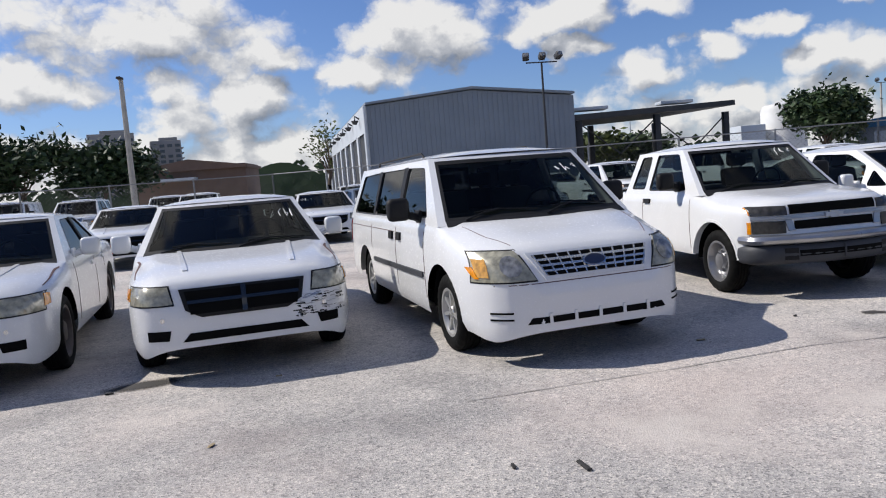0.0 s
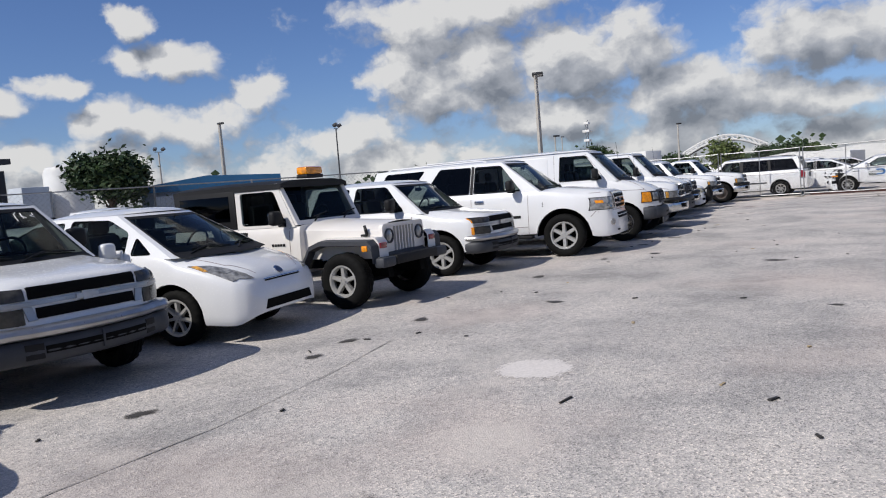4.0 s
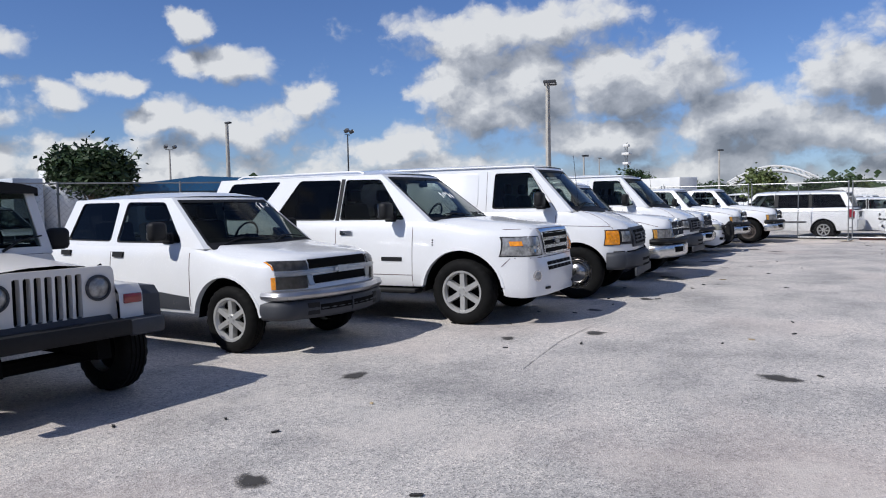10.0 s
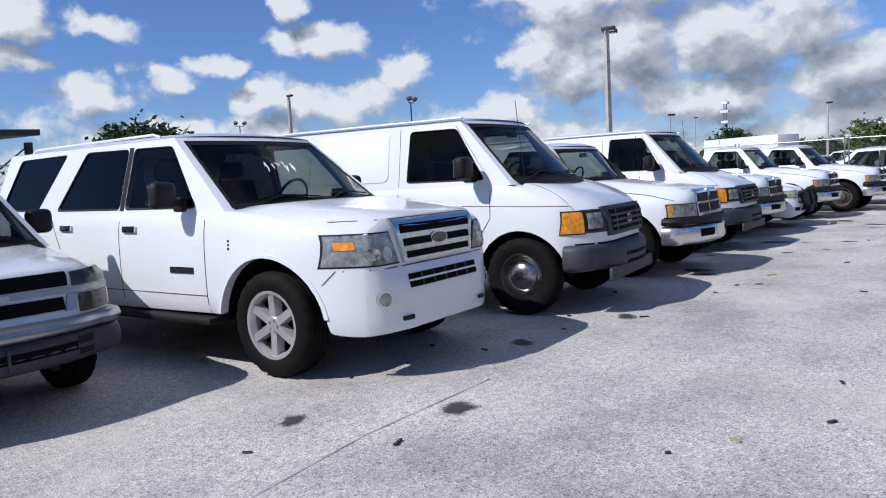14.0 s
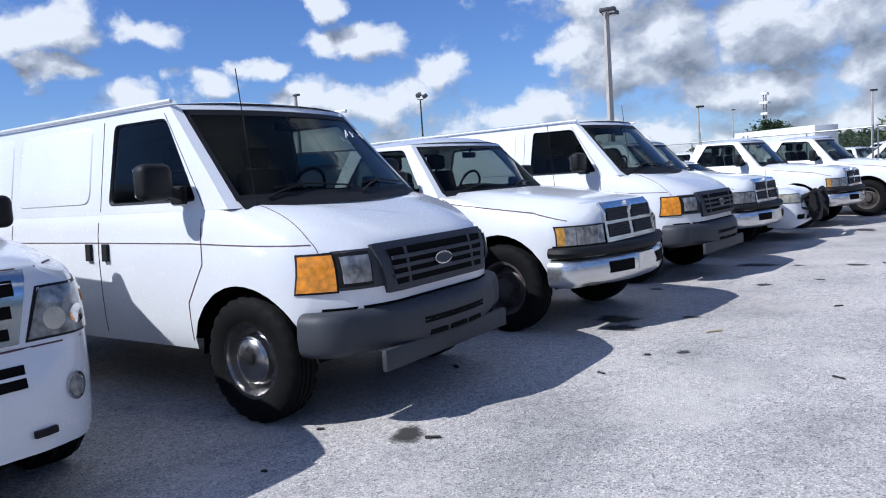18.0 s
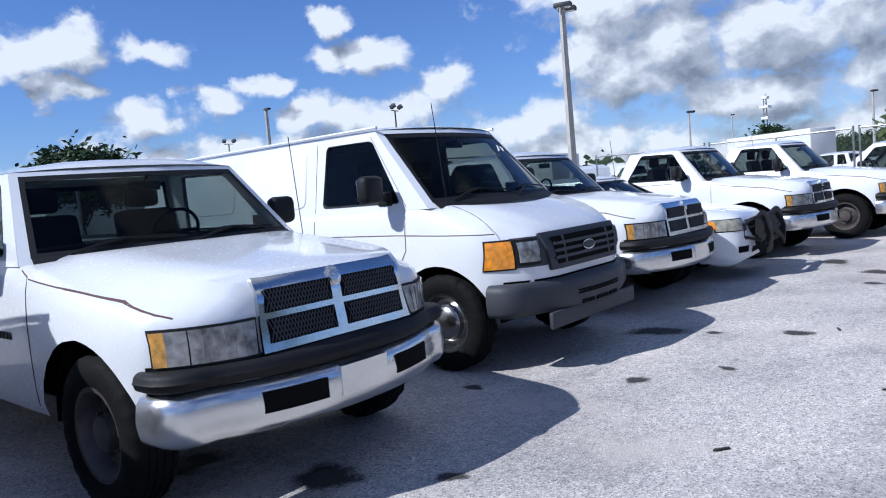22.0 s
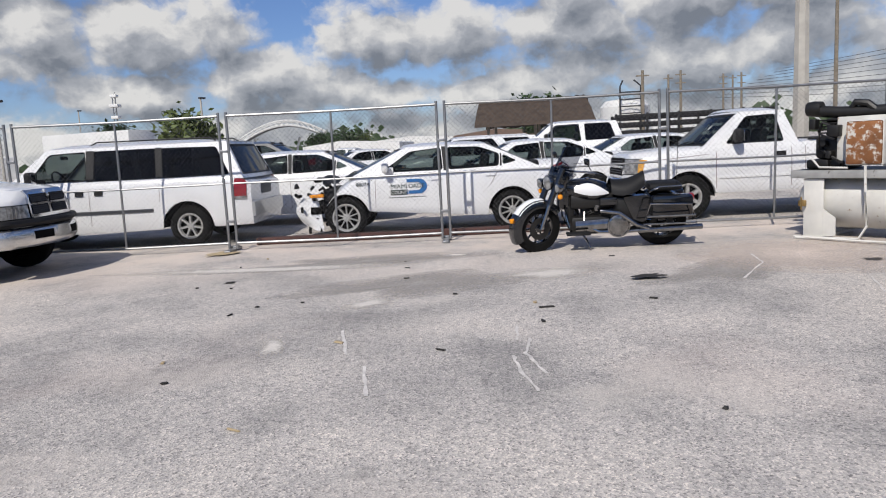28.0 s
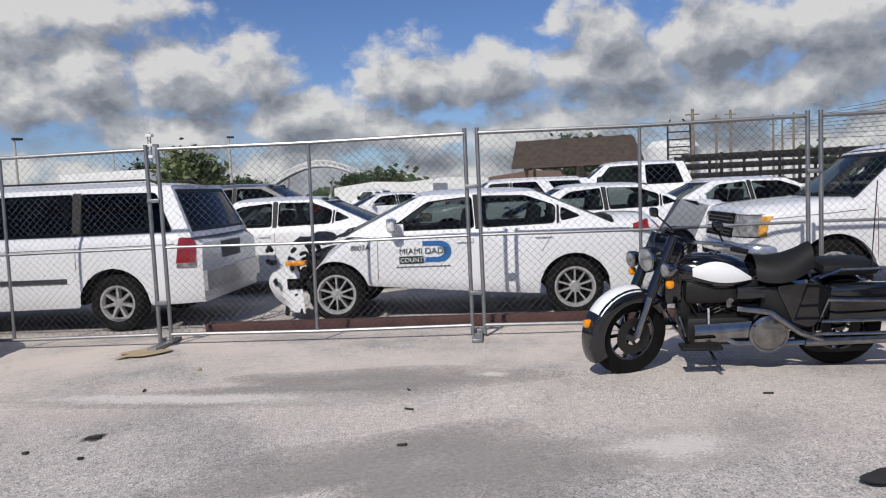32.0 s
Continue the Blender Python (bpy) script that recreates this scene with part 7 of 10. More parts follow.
# ---- trees ----
def tree(x, y, h, w, seed, label, trunk=0.3, leaves=2600, leaf=0.16, mat_=None, group="trees"):
    rnd = random.Random(seed)
    root = empty("tree", label, "tree", group, pose(x, y, 0))
    bm = bmesh.new()
    tube(bm, [(0, 0, 0), (0.05 * h * rnd.uniform(-1, 1), 0.03, h * 0.25), (0.04 * h * rnd.uniform(-1, 1), 0, h * 0.5)], h * 0.03, 8, r2=h * 0.016)
    tips = []
    for k in range(14):
        a, e = rnd.uniform(0, 6.28), rnd.uniform(0.35, 1.0)
        p = Vector((math.cos(a) * w * 0.42 * rnd.uniform(0.4, 1), math.sin(a) * w * 0.42 * rnd.uniform(0.4, 1), h * (0.35 + 0.6 * e * (1 - 0.2 * rnd.random()))))
        s = Vector((0, 0, h * (trunk + 0.25 * rnd.random())))
        tube(bm, [s, s.lerp(p, 0.5) + Vector((0, 0, 0.05 * h)), p], h * 0.011, 5, r2=h * 0.003)
        tips.append(p)
    part("trunk", bm, BARK, root)
    verts, faces = [], []
    for k in range(leaves):
        t = rnd.choice(tips)
        q = t + Vector((rnd.gauss(0, 1) * w * 0.12, rnd.gauss(0, 1) * w * 0.12, rnd.gauss(0, 1) * h * 0.085))
        q.z = max(q.z, h * trunk * 0.7)
        s = leaf * rnd.uniform(0.6, 1.5)
        d, u = Vector((rnd.gauss(0, 1), rnd.gauss(0, 1), rnd.gauss(0, 0.6))).normalized(), Vector((rnd.gauss(0, 1), rnd.gauss(0, 1), rnd.gauss(0, 1))).normalized()
        e = d.cross(u).normalized() * s * 0.45
        i = len(verts)
        verts += [q - d * s, q + e, q + d * s, q - e]
        faces.append((i, i + 1, i + 2, i + 3))
    me = bpy.data.meshes.new("crown")
    me.from_pydata(verts, [], faces)
    me.materials.append(mat_ or LEAF)
    new("crown", me).parent = root
    return root


tree(-3.4, 44.5, 6.0, 4.9, 1, "dark green broad-leaved tree behind the lot fence", leaves=15000, leaf=0.22, trunk=0.2)
for i, (x, y, h, w) in enumerate(((-66, 60, 8.0, 9), (-60, 62, 7.0, 8), (-73, 57, 8.6, 10), (-80, 55, 8, 9))):
    tree(x, y, h, w, 10 + i, "dense dark tree clump beyond the lot", leaves=5200, leaf=0.30)
tree(-40.5, 72, 8.5, 5, 21, "sparse thin tree beside the workshop", leaves=500, leaf=0.2, mat_=LEAF2)
for i, (x, y, h, w) in enumerate(((-18, 58, 4.6, 8), (-12, 60, 4.2, 8), (88, 44, 7.0, 6), (95, 46, 6.2, 6), (80, 30, 3.8, 5), (86, 31, 4.2, 7), (92, 30, 3.8, 6), (120, 22, 5.0, 6), (128, 20, 5.6, 8), (138, 19, 5.0, 7), (60, -11, 5.6, 4), (10, 26, 3.0, 2.6), (16, 6.6, 3.2, 2.0))):
    tree(x, y, h, w, 40 + i, "distant rounded green tree" if h > 4.5 else "low green bush behind the fence", leaves=2200, leaf=0.3 if h > 4 else 0.14, mat_=LEAF if i % 3 else LEAF2, trunk=0.12)

# overgrown fence at the end of the lot
root = empty("vine_hedge", "overgrown chain-link fence thick with green vines", "hedge", "", pose(0, 0, 0))
rnd = random.Random(7)
verts, faces = [], []
for k in range(17000):
    u = rnd.random()
    p = Vector((2.6 + 4.0 * u + rnd.gauss(0, 0.25), -14.0 - 10.6 * u + rnd.gauss(0, 0.25), 2.05 * rnd.random() ** 0.8 + 0.2 * math.sin(u * 14)))
    s = rnd.uniform(0.05, 0.12)
    d, w = Vector((rnd.gauss(0, 1), rnd.gauss(0, 1), rnd.gauss(0, 1))).normalized(), Vector((rnd.gauss(0, 1), rnd.gauss(0, 1), rnd.gauss(0, 1))).normalized()
    e = d.cross(w).normalized() * s * 0.5
    p.z = max(p.z, 0.1)
    i = len(verts)
    verts += [p - d * s, p + e, p + d * s, p - e]
    faces.append((i, i + 1, i + 2, i + 3))
me = bpy.data.meshes.new("vine_leaves")
me.from_pydata(verts, [], faces)
me.materials.append(LEAF)
tagged(new("vine_leaves", me), kind="stuff").parent = root
bm = bmesh.new()
for k in range(6):
    x, y = 1.4 + 5.2 * k / 5, -11.2 - 13.5 * k / 5
    tube(bm, [(x, y, 0), (x, y, 2.2)], 0.03, 6)
    part("post", bm, GALV, root)
    bm = bmesh.new()
tube(bm, [(1.4, -11.2, 1.1), (6.6, -24.7, 1.1)], 0.02, 6)
part("rail", bm, GALV, root)


# ---- light poles ----
def flood(root, x, y, z, turn, mat_=None):
    bm = bmesh.new()
    m = pose(x, y, z, 0, 0, turn)
    box(bm, 0, -0.18, 0.0, 0.36, 0.42, 0.30, 0.05, m=m @ Matrix.Rotation(radians(-28), 4, "X"))
    o = part("flood_lamp", bm, mat_ or DARKMETAL, root)
    bm = bmesh.new()
    box(bm, 0, -0.395, 0.0, 0.30, 0.012, 0.24, 0.004, m=m @ Matrix.Rotation(radians(-28), 4, "X"))
    part("lamp_glass", bm, LENS, o)


def pole(x, y, h, kind, label, turn=0.0, r=0.14, mat_=None):
    root = empty("light_pole", label, "light pole", "light poles", pose(x, y, 0, 0, 0, turn))
    bm = bmesh.new()
    tube(bm, [(0, 0, 0), (0, 0, h * 0.5), (0, 0, h)], r, 8 if kind != "square" else 4, r2=r * 0.62)
    part("pole", bm, mat_ or CONC, root)
    if kind == "square":
        bm = bmesh.new()
        tube(bm, [(-0.5, 0, h + 0.02), (0.5, 0, h + 0.02)], 0.04, 6)
        part("cross_arm", bm, DARKMETAL, root)
        for s in (-1, 1):
            bm = bmesh.new()
            box(bm, s * 0.34, -0.12, h + 0.03, 0.34, 0.62, 0.16, 0.04)
            o = part("lamp_head", bm, DARKMETAL, root)
            bm = bmesh.new()
            box(bm, s * 0.34, -0.14, h - 0.053, 0.28, 0.48, 0.012, 0.003)
            part("lamp_glass", bm, LENS, o)
    elif kind in ("two", "three"):
        xs = (-0.5, 0.5) if kind == "two" else (-0.9, 0, 0.9)
        bm = bmesh.new()
        tube(bm, [(xs[0], 0, h), (xs[-1], 0, h)], 0.04, 6)
        part("cross_arm", bm, DARKMETAL, root)
        for v in xs:
            flood(root, v, 0, h + 0.22, -12 if v < 0 else 14 if v > 0 else 0)
    elif kind == "tip":
        bm = bmesh.new()
        box(bm, 0, -0.2, h, 0.34, 0.7, 0.18, 0.05)
        part("lamp_head", bm, DARKMETAL, root)
    return root


pole(4.3, 13.97, 7.5, "square", "tall concrete light pole with twin lamp heads", 25, 0.17)
pole(19.9, 43.1, 8.1, "two", "black steel pole with two floodlights", 20, 0.10, DARKMETAL)
pole(-26.0, 34.7, 7.6, "three", "black steel pole with three floodlights", 5, 0.09, DARKMETAL)
pole(-53.4, 49.4, 10.7, "tip", "tall concrete light pole with a single head", 0, 0.26)
pole(14.0, 52.8, 9.5, "tip", "leaning concrete light pole without arms", 0, 0.24)
pole(18.1, 68.5, 8.2, "two", "concrete pole with two small floodlights", 0, 0.14)
pole(62.0, 22.3, 7.5, "tip", "slim concrete pole with a small lamp", 60, 0.15)
pole(41.7, 30.2, 6.4, "tip", "slim concrete pole with a small lamp", 60, 0.12)
pole(110, 60, 10.5, "tip", "distant slim pole with lamp", 60, 0.15)
pole(17.3, -16.6, 11.0, "tip", "thick tapered concrete utility pole", 90, 0.32)
pole(-10.2, 66.0, 6.2, "tip", "thin pole beside the storage tanks", 0, 0.09, PALEBLUE)
pole(-75, 130, 11.0, "two", "distant pole with floodlights", 0, 0.2, DARKMETAL)
root = empty("radio_mast", "distant lattice mast hung with antennas", "mast", "", pose(118, 57.5, 0))
bm = bmesh.new()
for s in range(3):
    a = s * 2.094
    tube(bm, [(0.5 * math.cos(a), 0.5 * math.sin(a), 0), (0.3 * math.cos(a), 0.3 * math.sin(a), 13.2)], 0.09, 5)
for k in range(14):
    a, b = k * 2.094, (k + 1) * 2.094
    tube(bm, [(0.4 * math.cos(a), 0.4 * math.sin(a), k), (0.4 * math.cos(b), 0.4 * math.sin(b), k + 0.95)], 0.05, 4)
part("lattice", bm, GALV, root)
for z, w in ((13.3, 1.1), (11.6, 1.6), (9.6, 1.3)):
    bm = bmesh.new()
    box(bm, 0, 0, z, w, w, 0.5, 0.06)
    part("antenna", bm, TRAILER, root)

# wooden utility poles with wires on the far side
pts = []
for i, (x, y, h) in enumerate(((46, -17.5, 6.4), (62, -25, 7.6), (70, -26, 7.9), (82, -36, 8.6), (90, -40, 9.0), (76, -36, 8.2), (44, -31, 12.5))):
    root = empty("utility_pole", "weathered wooden utility pole with cross arms", "utility pole", "utility poles", pose(x, y, 0))
    bm = bmesh.new()
    tube(bm, [(0, 0, 0), (0, 0, h)], 0.17, 7, r2=0.11)
    part("pole", bm, WOOD, root)
    for z in (h - 0.4, h - 1.2)[:1 + i % 2]:
        bm = bmesh.new()
        box(bm, 0, 0, z, 0.10, 1.0, 0.10, 0.02)
        part("cross_arm", bm, WOOD, root)
    pts.append((x, y, h))
for j in range(9):
    root = empty("power_line", "long sagging power cables", "cable", "power lines", pose(0, 0, 0))
    bm = bmesh.new()
    a, b = Vector((88 - 1.2 * j, -37 - 0.6 * j, 6.0 + 0.32 * j)), Vector((24 + j, -62, 5.2 + 1.0 * j))
    tube(bm, [a.lerp(b, k / 12) - Vector((0, 0, 1.1 * math.sin(math.pi * k / 12))) for k in range(13)], 0.022, 4)
    part("cable", bm, WIRE, root)


# ---- workshop, canopy and far buildings ----
def wall_ribs(bm, a, b, z0, top, step=0.3):
    """Upright ribs along a wall from a to b; top gives the height at each fraction."""
    a, b = Vector((*a, 0)), Vector((*b, 0))
    l = (b - a).length
    d = (b - a) / l
    n = Vector((d.y, -d.x, 0))
    k = int(l / step)
    for i in range(k + 1):
        p = a + d * (l * i / k)
        zt = top(i / k)
        vs = [p - d * 0.03, p - d * 0.015 + n * 0.03, p + d * 0.015 + n * 0.03, p + d * 0.03]
        A = [bm.verts.new((v.x, v.y, z0)) for v in vs]
        B = [bm.verts.new((v.x, v.y, zt)) for v in vs]
        for j in range(3):
            bm.faces.new((A[j], A[j + 1], B[j + 1], B[j]))


root = empty("workshop", "blue-grey metal workshop with a row of bay doors", "building", "", pose(0, 0, 0))
L_, R_, F_, E_ = (-36.0, 40.7), (-23.3, 38.55), (-41.8, 84.0), (-29.1, 82.0)
zl, zr_, zm = 6.55, 6.1, 6.95


def gable(f):
    return zl + (zm - zl) * f / 0.52 if f < 0.52 else zm + (zr_ - zm) * (f - 0.52) / 0.48


bm = bmesh.new()
pts = [(L_[0] + (R_[0] - L_[0]) * f, L_[1] + (R_[1] - L_[1]) * f, gable(f)) for f in (0, 0.26, 0.52, 0.76, 1)]
A, B = [bm.verts.new((x, y, 0)) for x, y, _ in pts], [bm.verts.new(p) for p in pts]
for j in range(4):
    bm.faces.new((A[j], A[j + 1], B[j + 1], B[j]))
wall_ribs(bm, L_, R_, 0, gable)
part("gable_wall", bm, STEELBLUE, root)
bm = bmesh.new()
for side, (p, q, z) in enumerate(((R_, E_, zr_), (E_, F_, zm))):
    bm.faces.new([bm.verts.new(v) for v in ((*p, 0), (*q, 0), (*q, z), (*p, z))])
part("rear_walls", bm, STEELBLUE, root)
bm = bmesh.new()
n = 9
dv = Vector((F_[0] - L_[0], F_[1] - L_[1], 0))
out = Vector((-dv.y, dv.x, 0)).normalized() * 0.15
for i in range(n + 1):
    p = Vector((*L_, 0)) + dv * (i / n)
    w = dv.normalized() * 0.5
    vs = [p - w, p + w, p + w + out, p - w + out] if 0 < i < n else [p, p + w, p + w + out, p + out]
    A, B = [bm.verts.new(v) for v in vs], [bm.verts.new(v + Vector((0, 0, 5.0))) for v in vs]
    for j in range(4):
        bm.faces.new((A[j], A[(j + 1) % 4], B[(j + 1) % 4], B[j]))
bm.faces.new([bm.verts.new(Vector((*L_, 4.9)) + out), bm.verts.new(Vector((*F_, 4.9)) + out), bm.verts.new(Vector((*F_, zl)) + out), bm.verts.new(Vector((*L_, zl)) + out)])
part("bay_wall", bm, PALEBLUE, root)
for i in range(n):
    p = Vector((*L_, 0)) + dv * ((i + 0.5) / n)
    w = dv * (0.5 / n) * 0.82
    # flat dark sheet painting the shade of the open bay
    bm = bmesh.new()
    bm.faces.new([bm.verts.new(v) for v in (p - w, p + w, p + w + Vector((0, 0, 4.92)), p - w + Vector((0, 0, 4.92)))])
    part("bay_shade", bm, DARKMETAL, root)
    bm = bmesh.new()
    q = p + out * 3 + Vector((0, 0, 5.9))
    tube(bm, [p + out + Vector((0, 0, 6.0)), q + Vector((0, 0, 0.3)), q], 0.06, 5)
    tube(bm, [q, q - Vector((0, 0, 0.25))], 0.25, 8, r2=0.12)
    part("wall_lamp", bm, DARKMETAL, root)
bm = bmesh.new()
for (fa, fb) in ((0, 0.52), (0.52, 1)):
    pa, pb = [Vector((L_[0] + (R_[0] - L_[0]) * f, L_[1] + (R_[1] - L_[1]) * f, gable(f) + 0.06)) for f in (fa, fb)]
    back = Vector((E_[0] - R_[0], E_[1] - R_[1], 0))
    fore = -back.normalized() * 0.3
    vs = [pa + fore, pb + fore, pb + back, pa + back]
    A, B = [bm.verts.new(v) for v in vs], [bm.verts.new(v + Vector((0, 0, 0.14))) for v in vs]
    bm.faces.new(A)
    bm.faces.new(B)
    for j in range(4):
        bm.faces.new((A[j], A[(j + 1) % 4], B[(j + 1) % 4], B[j]))
part("roof", bm, STEELBLUE, root)
for f in (0.25, 0.68):
    bm = bmesh.new()
    p = Vector((L_[0] + (R_[0] - L_[0]) * f, L_[1] + (R_[1] - L_[1]) * f + 4, gable(f)))
    tube(bm, [p, p + Vector((0, 0, 0.5))], 0.16, 8)
    part("roof_vent", bm, GALV, root)
bm = bmesh.new()
tube(bm, [(L_[0] - 0.05, L_[1] - 0.1, 0), (L_[0] - 0.05, L_[1] - 0.1, zl)], 0.13, 6)
part("corner_trim", bm, PALEBLUE, root)
bm = bmesh.new()
box(bm, -29.0, 39.2, 1.3, 1.6, 0.3, 2.6, 0.03, m=None)
part("lean_to", bm, DARKMETAL, root)

root = empty("canopy", "open steel canopy with a dark sloping roof", "canopy", "", pose(0, 0, 0))
ca, cb = Vector((-22.6, 41.0, 0)), Vector((-8.5, 47.6, 0))
bk = Vector((-3.0, 9.0, 0))
bm = bmesh.new()
vs = [ca + Vector((0, 0, 4.7)), cb + Vector((0, 0, 5.45)), cb + bk + Vector((0, 0, 5.45)), ca + bk + Vector((0, 0, 4.7))]
A, B = [bm.verts.new(v) for v in vs], [bm.verts.new(v + Vector((0, 0, 0.38))) for v in vs]
bm.faces.new(A)
bm.faces.new(B)
for j in range(4):
    bm.faces.new((A[j], A[(j + 1) % 4], B[(j + 1) % 4], B[j]))
part("roof", bm, DARKMETAL, root)
for f in (0.04, 0.5, 0.96):
    for g in (0.05, 0.9):
        p = ca.lerp(cb, f) + bk * g
        bm = bmesh.new()
        box(bm, p.x, p.y, 2.5, 0.42, 0.42, 5.0, 0.03)
        part("column", bm, DARKMETAL, root)
    if f < 0.9:
        p, q = ca.lerp(cb, f) + bk * 0.05, ca.lerp(cb, f + 0.46) + bk * 0.05
        bm = bmesh.new()
        tube(bm, [p + Vector((0, 0, 4.6)), p.lerp(q, 0.5) + Vector((0, 0, 2.4))], 0.05, 5)
        tube(bm, [q + Vector((0, 0, 4.8)), p.lerp(q, 0.5) + Vector((0, 0, 2.4))], 0.05, 5)
        part("brace", bm, DARKMETAL, root)
for f in (0.1, 0.62):
    p = ca.lerp(cb, f)
    bm = bmesh.new()
    box(bm, p.x, p.y + 1, 5.45 + 0.6 * f, 2.4, 1.2, 0.22, 0.03)
    part("roof_light", bm, PALEBLUE, root)

root = empty("low_building", "long low brown building with a flat roof", "building", "", pose(0, 0, 0))
bm = bmesh.new()
box(bm, -58.5, 92, 2.9, 13.2, 10, 5.8, 0.05)
part("wall", bm, BROWNWALL, root)
bm = bmesh.new()
prism(bm, [(-65.8, 5.6), (-58.7, 6.7), (-51.6, 5.6), (-51.6, 5.3), (-65.8, 5.3)], 11, m=Matrix.Translation((0, 97.5, 0)))
part("roof", bm, BROWNWALL, root)
bm = bmesh.new()
box(bm, -61.5, 86, 4.3, 7.5, 2.0, 0.3, 0.03)
part("awning", bm, PALEBLUE, root)

for x, y, h, w, d in ((-166, 372, 37.5, 21, 18), (-176, 369, 29, 14, 16), (-146, 392, 34, 15, 16)):
    root = empty("apartment_tower", "distant grey apartment tower with rows of windows", "tower", "towers", pose(x, y, 0, 0, 0, 18))
    bm = bmesh.new()
    box(bm, 0, 0, h / 2, w, d, h, 0.2)
    part("wall", bm, TOWERWALL, root)
    bm = bmesh.new()
    box(bm, 1.5, 0, h + 0.9, w * 0.6, d * 0.6, 1.8, 0.1)
    part("roof", bm, TOWERWALL, root)
    nx = int(w / 3.4)
    for j in range(nx):
        for k in range(int(h / 2.7)):
            if (j * 7 + k * 3) % 11 == 0:
                continue
            bm = bmesh.new()
            box(bm, -w / 2 + (j + 0.5) * w / nx, -d / 2 - 0.04, 1.6 + k * 2.7, w / nx * 0.62, 0.16, 1.5, 0.02, seg=1)
            part("window", bm, TOWERGLASS, root)
    for k in range(int(h / 2.7)):
        bm = bmesh.new()
        box(bm, w / 2 + 0.6, 0, 0.6 + k * 2.7, 1.4, d * 0.7, 0.3)
        part("balcony", bm, TOWERWALL, root)

root = empty("blue_shed", "long shed with a bright blue metal roof", "shed", "", pose(6.2, 45.5, 0, 0, 0, -36.6))
bm = bmesh.new()
prism(bm, [(-5.4, 2.9), (-5.4, 3.35), (-0.3, 3.98), (5.4, 3.75), (5.4, 2.9)], 8, m=Matrix.Translation((0, 4, 0)))
part("roof", bm, BLUEROOF, root)
bm = bmesh.new()
box(bm, 0, 0, 1.45, 10.4, 7.6, 2.9, 0.03)
part("wall", bm, STEELBLUE, root)
root = empty("metal_wall", "ribbed grey metal boundary wall", "wall", "", pose(0, 0, 0))
bm = bmesh.new()
a, b = Vector((-2.2, 41, 0)), Vector((22, 33, 0))
vs = [a, b, b + Vector((0, 0, 2.5)), a + Vector((0, 0, 2.5))]
bm.faces.new([bm.verts.new(v) for v in vs])
wall_ribs(bm, (a.x, a.y), (b.x, b.y), 0, lambda f: 2.5, 0.35)
part("sheet", bm, STEELBLUE, root)
root = empty("storage_tank", "white cylindrical storage tank with a ladder rail", "tank", "", pose(2.9, 61, 0))
bm = bmesh.new()
lathe(bm, [(2.0, 0), (2.0, 5.6), (1.8, 6.1), (0, 6.5)], 24, m=Matrix.Rotation(radians(-90), 4, "Y"))
part("shell", bm, TRAILER, root)
bm = bmesh.new()
box(bm, -3.6, 0, 2.2, 2.4, 2.4, 4.4, 0.06)
part("cabinet", bm, PALEBLUE, root)
for x, y, w, turn in ((32, 39.5, 9, 8), (-66.5, 40, 8, 30), (40, 22, 8, 70), (30, 36, 7, 20)):
    root = empty("box_trailer", "long white box trailer on wheels", "trailer", "trailers", pose(x, y, 0, 0, 0, turn))
    bm = bmesh.new()
    box(bm, 0, 0, 2.3, w, 2.5, 2.7, 0.06)
    part("box", bm, TRAILER, root)
    bm = bmesh.new()
    box(bm, 0, 0, 0.85, w * 0.9, 1.0, 0.2)
    part("frame", bm, DARKMETAL, root)
    for k in (-0.3, 0.3):
        bm = bmesh.new()
        tube(bm, [(w * k, -1.2, 0.48), (w * k, 1.2, 0.48)], 0.48, 16)
        part("wheel", bm, RUBBER, root)

# arched hall roof far off
root = empty("arched_hall", "distant hall under a white arched truss roof", "hall", "", pose(172, 41, 0, 0, 0, 100))
bm = bmesh.new()
for off in (-3.5, 3.5):
    for zo in (0, 1.1):
        tube(bm, [(-10.5 + 21 * k / 16, off, 3.6 + 5.2 * math.sin(math.pi * (0.12 + 0.80 * k / 16)) + zo) for k in range(17)], 0.22, 5)
for k in range(16):
    x0, x1 = -10.5 + 21 * k / 16, -10.5 + 21 * (k + 1) / 16
    z0, z1 = [3.6 + 5.2 * math.sin(math.pi * (0.12 + 0.80 * q / 16)) for q in (k, k + 1)]
    for off in (-3.5, 3.5):
        tube(bm, [(x0, off, z0), (x1, off, z1 + 1.1)], 0.16, 4)
part("truss", bm, TRAILER, root)
bm = bmesh.new()
sheet(bm, lambda u, v: (-10.5 + 21 * u, -3.5 + 7 * v, 3.3 + 5.2 * math.sin(math.pi * (0.12 + 0.80 * u))), [k / 16 for k in range(17)], [0, 1])
part("roof_sheet", bm, DARKMETAL, root)
for x in (-8, -2, 9):
    bm = bmesh.new()
    tube(bm, [(x, -3, 0), (x - 1.5, -3, 6)], 0.3, 6)
    part("strut", bm, TRAILER, root)
root = empty("thatched_hut", "thatched open hut with a ragged dark roof", "hut", "", pose(37.5, -8.6, 0, 0, 0, 80))
bm = bmesh.new()
rnd = random.Random(3)
rows = sheet(bm, lambda u, v: ((u - 0.5) * (7.6 - 0.7 * v) + 0.35 * v + rnd.uniform(-0.1, 0.1), (1 - v) * -2.6 + rnd.uniform(-0.1, 0.1), 2.5 + 1.75 * v ** 0.8 + rnd.uniform(-0.06, 0.06)), [k / 30 for k in range(31)], [k / 6 for k in range(7)])
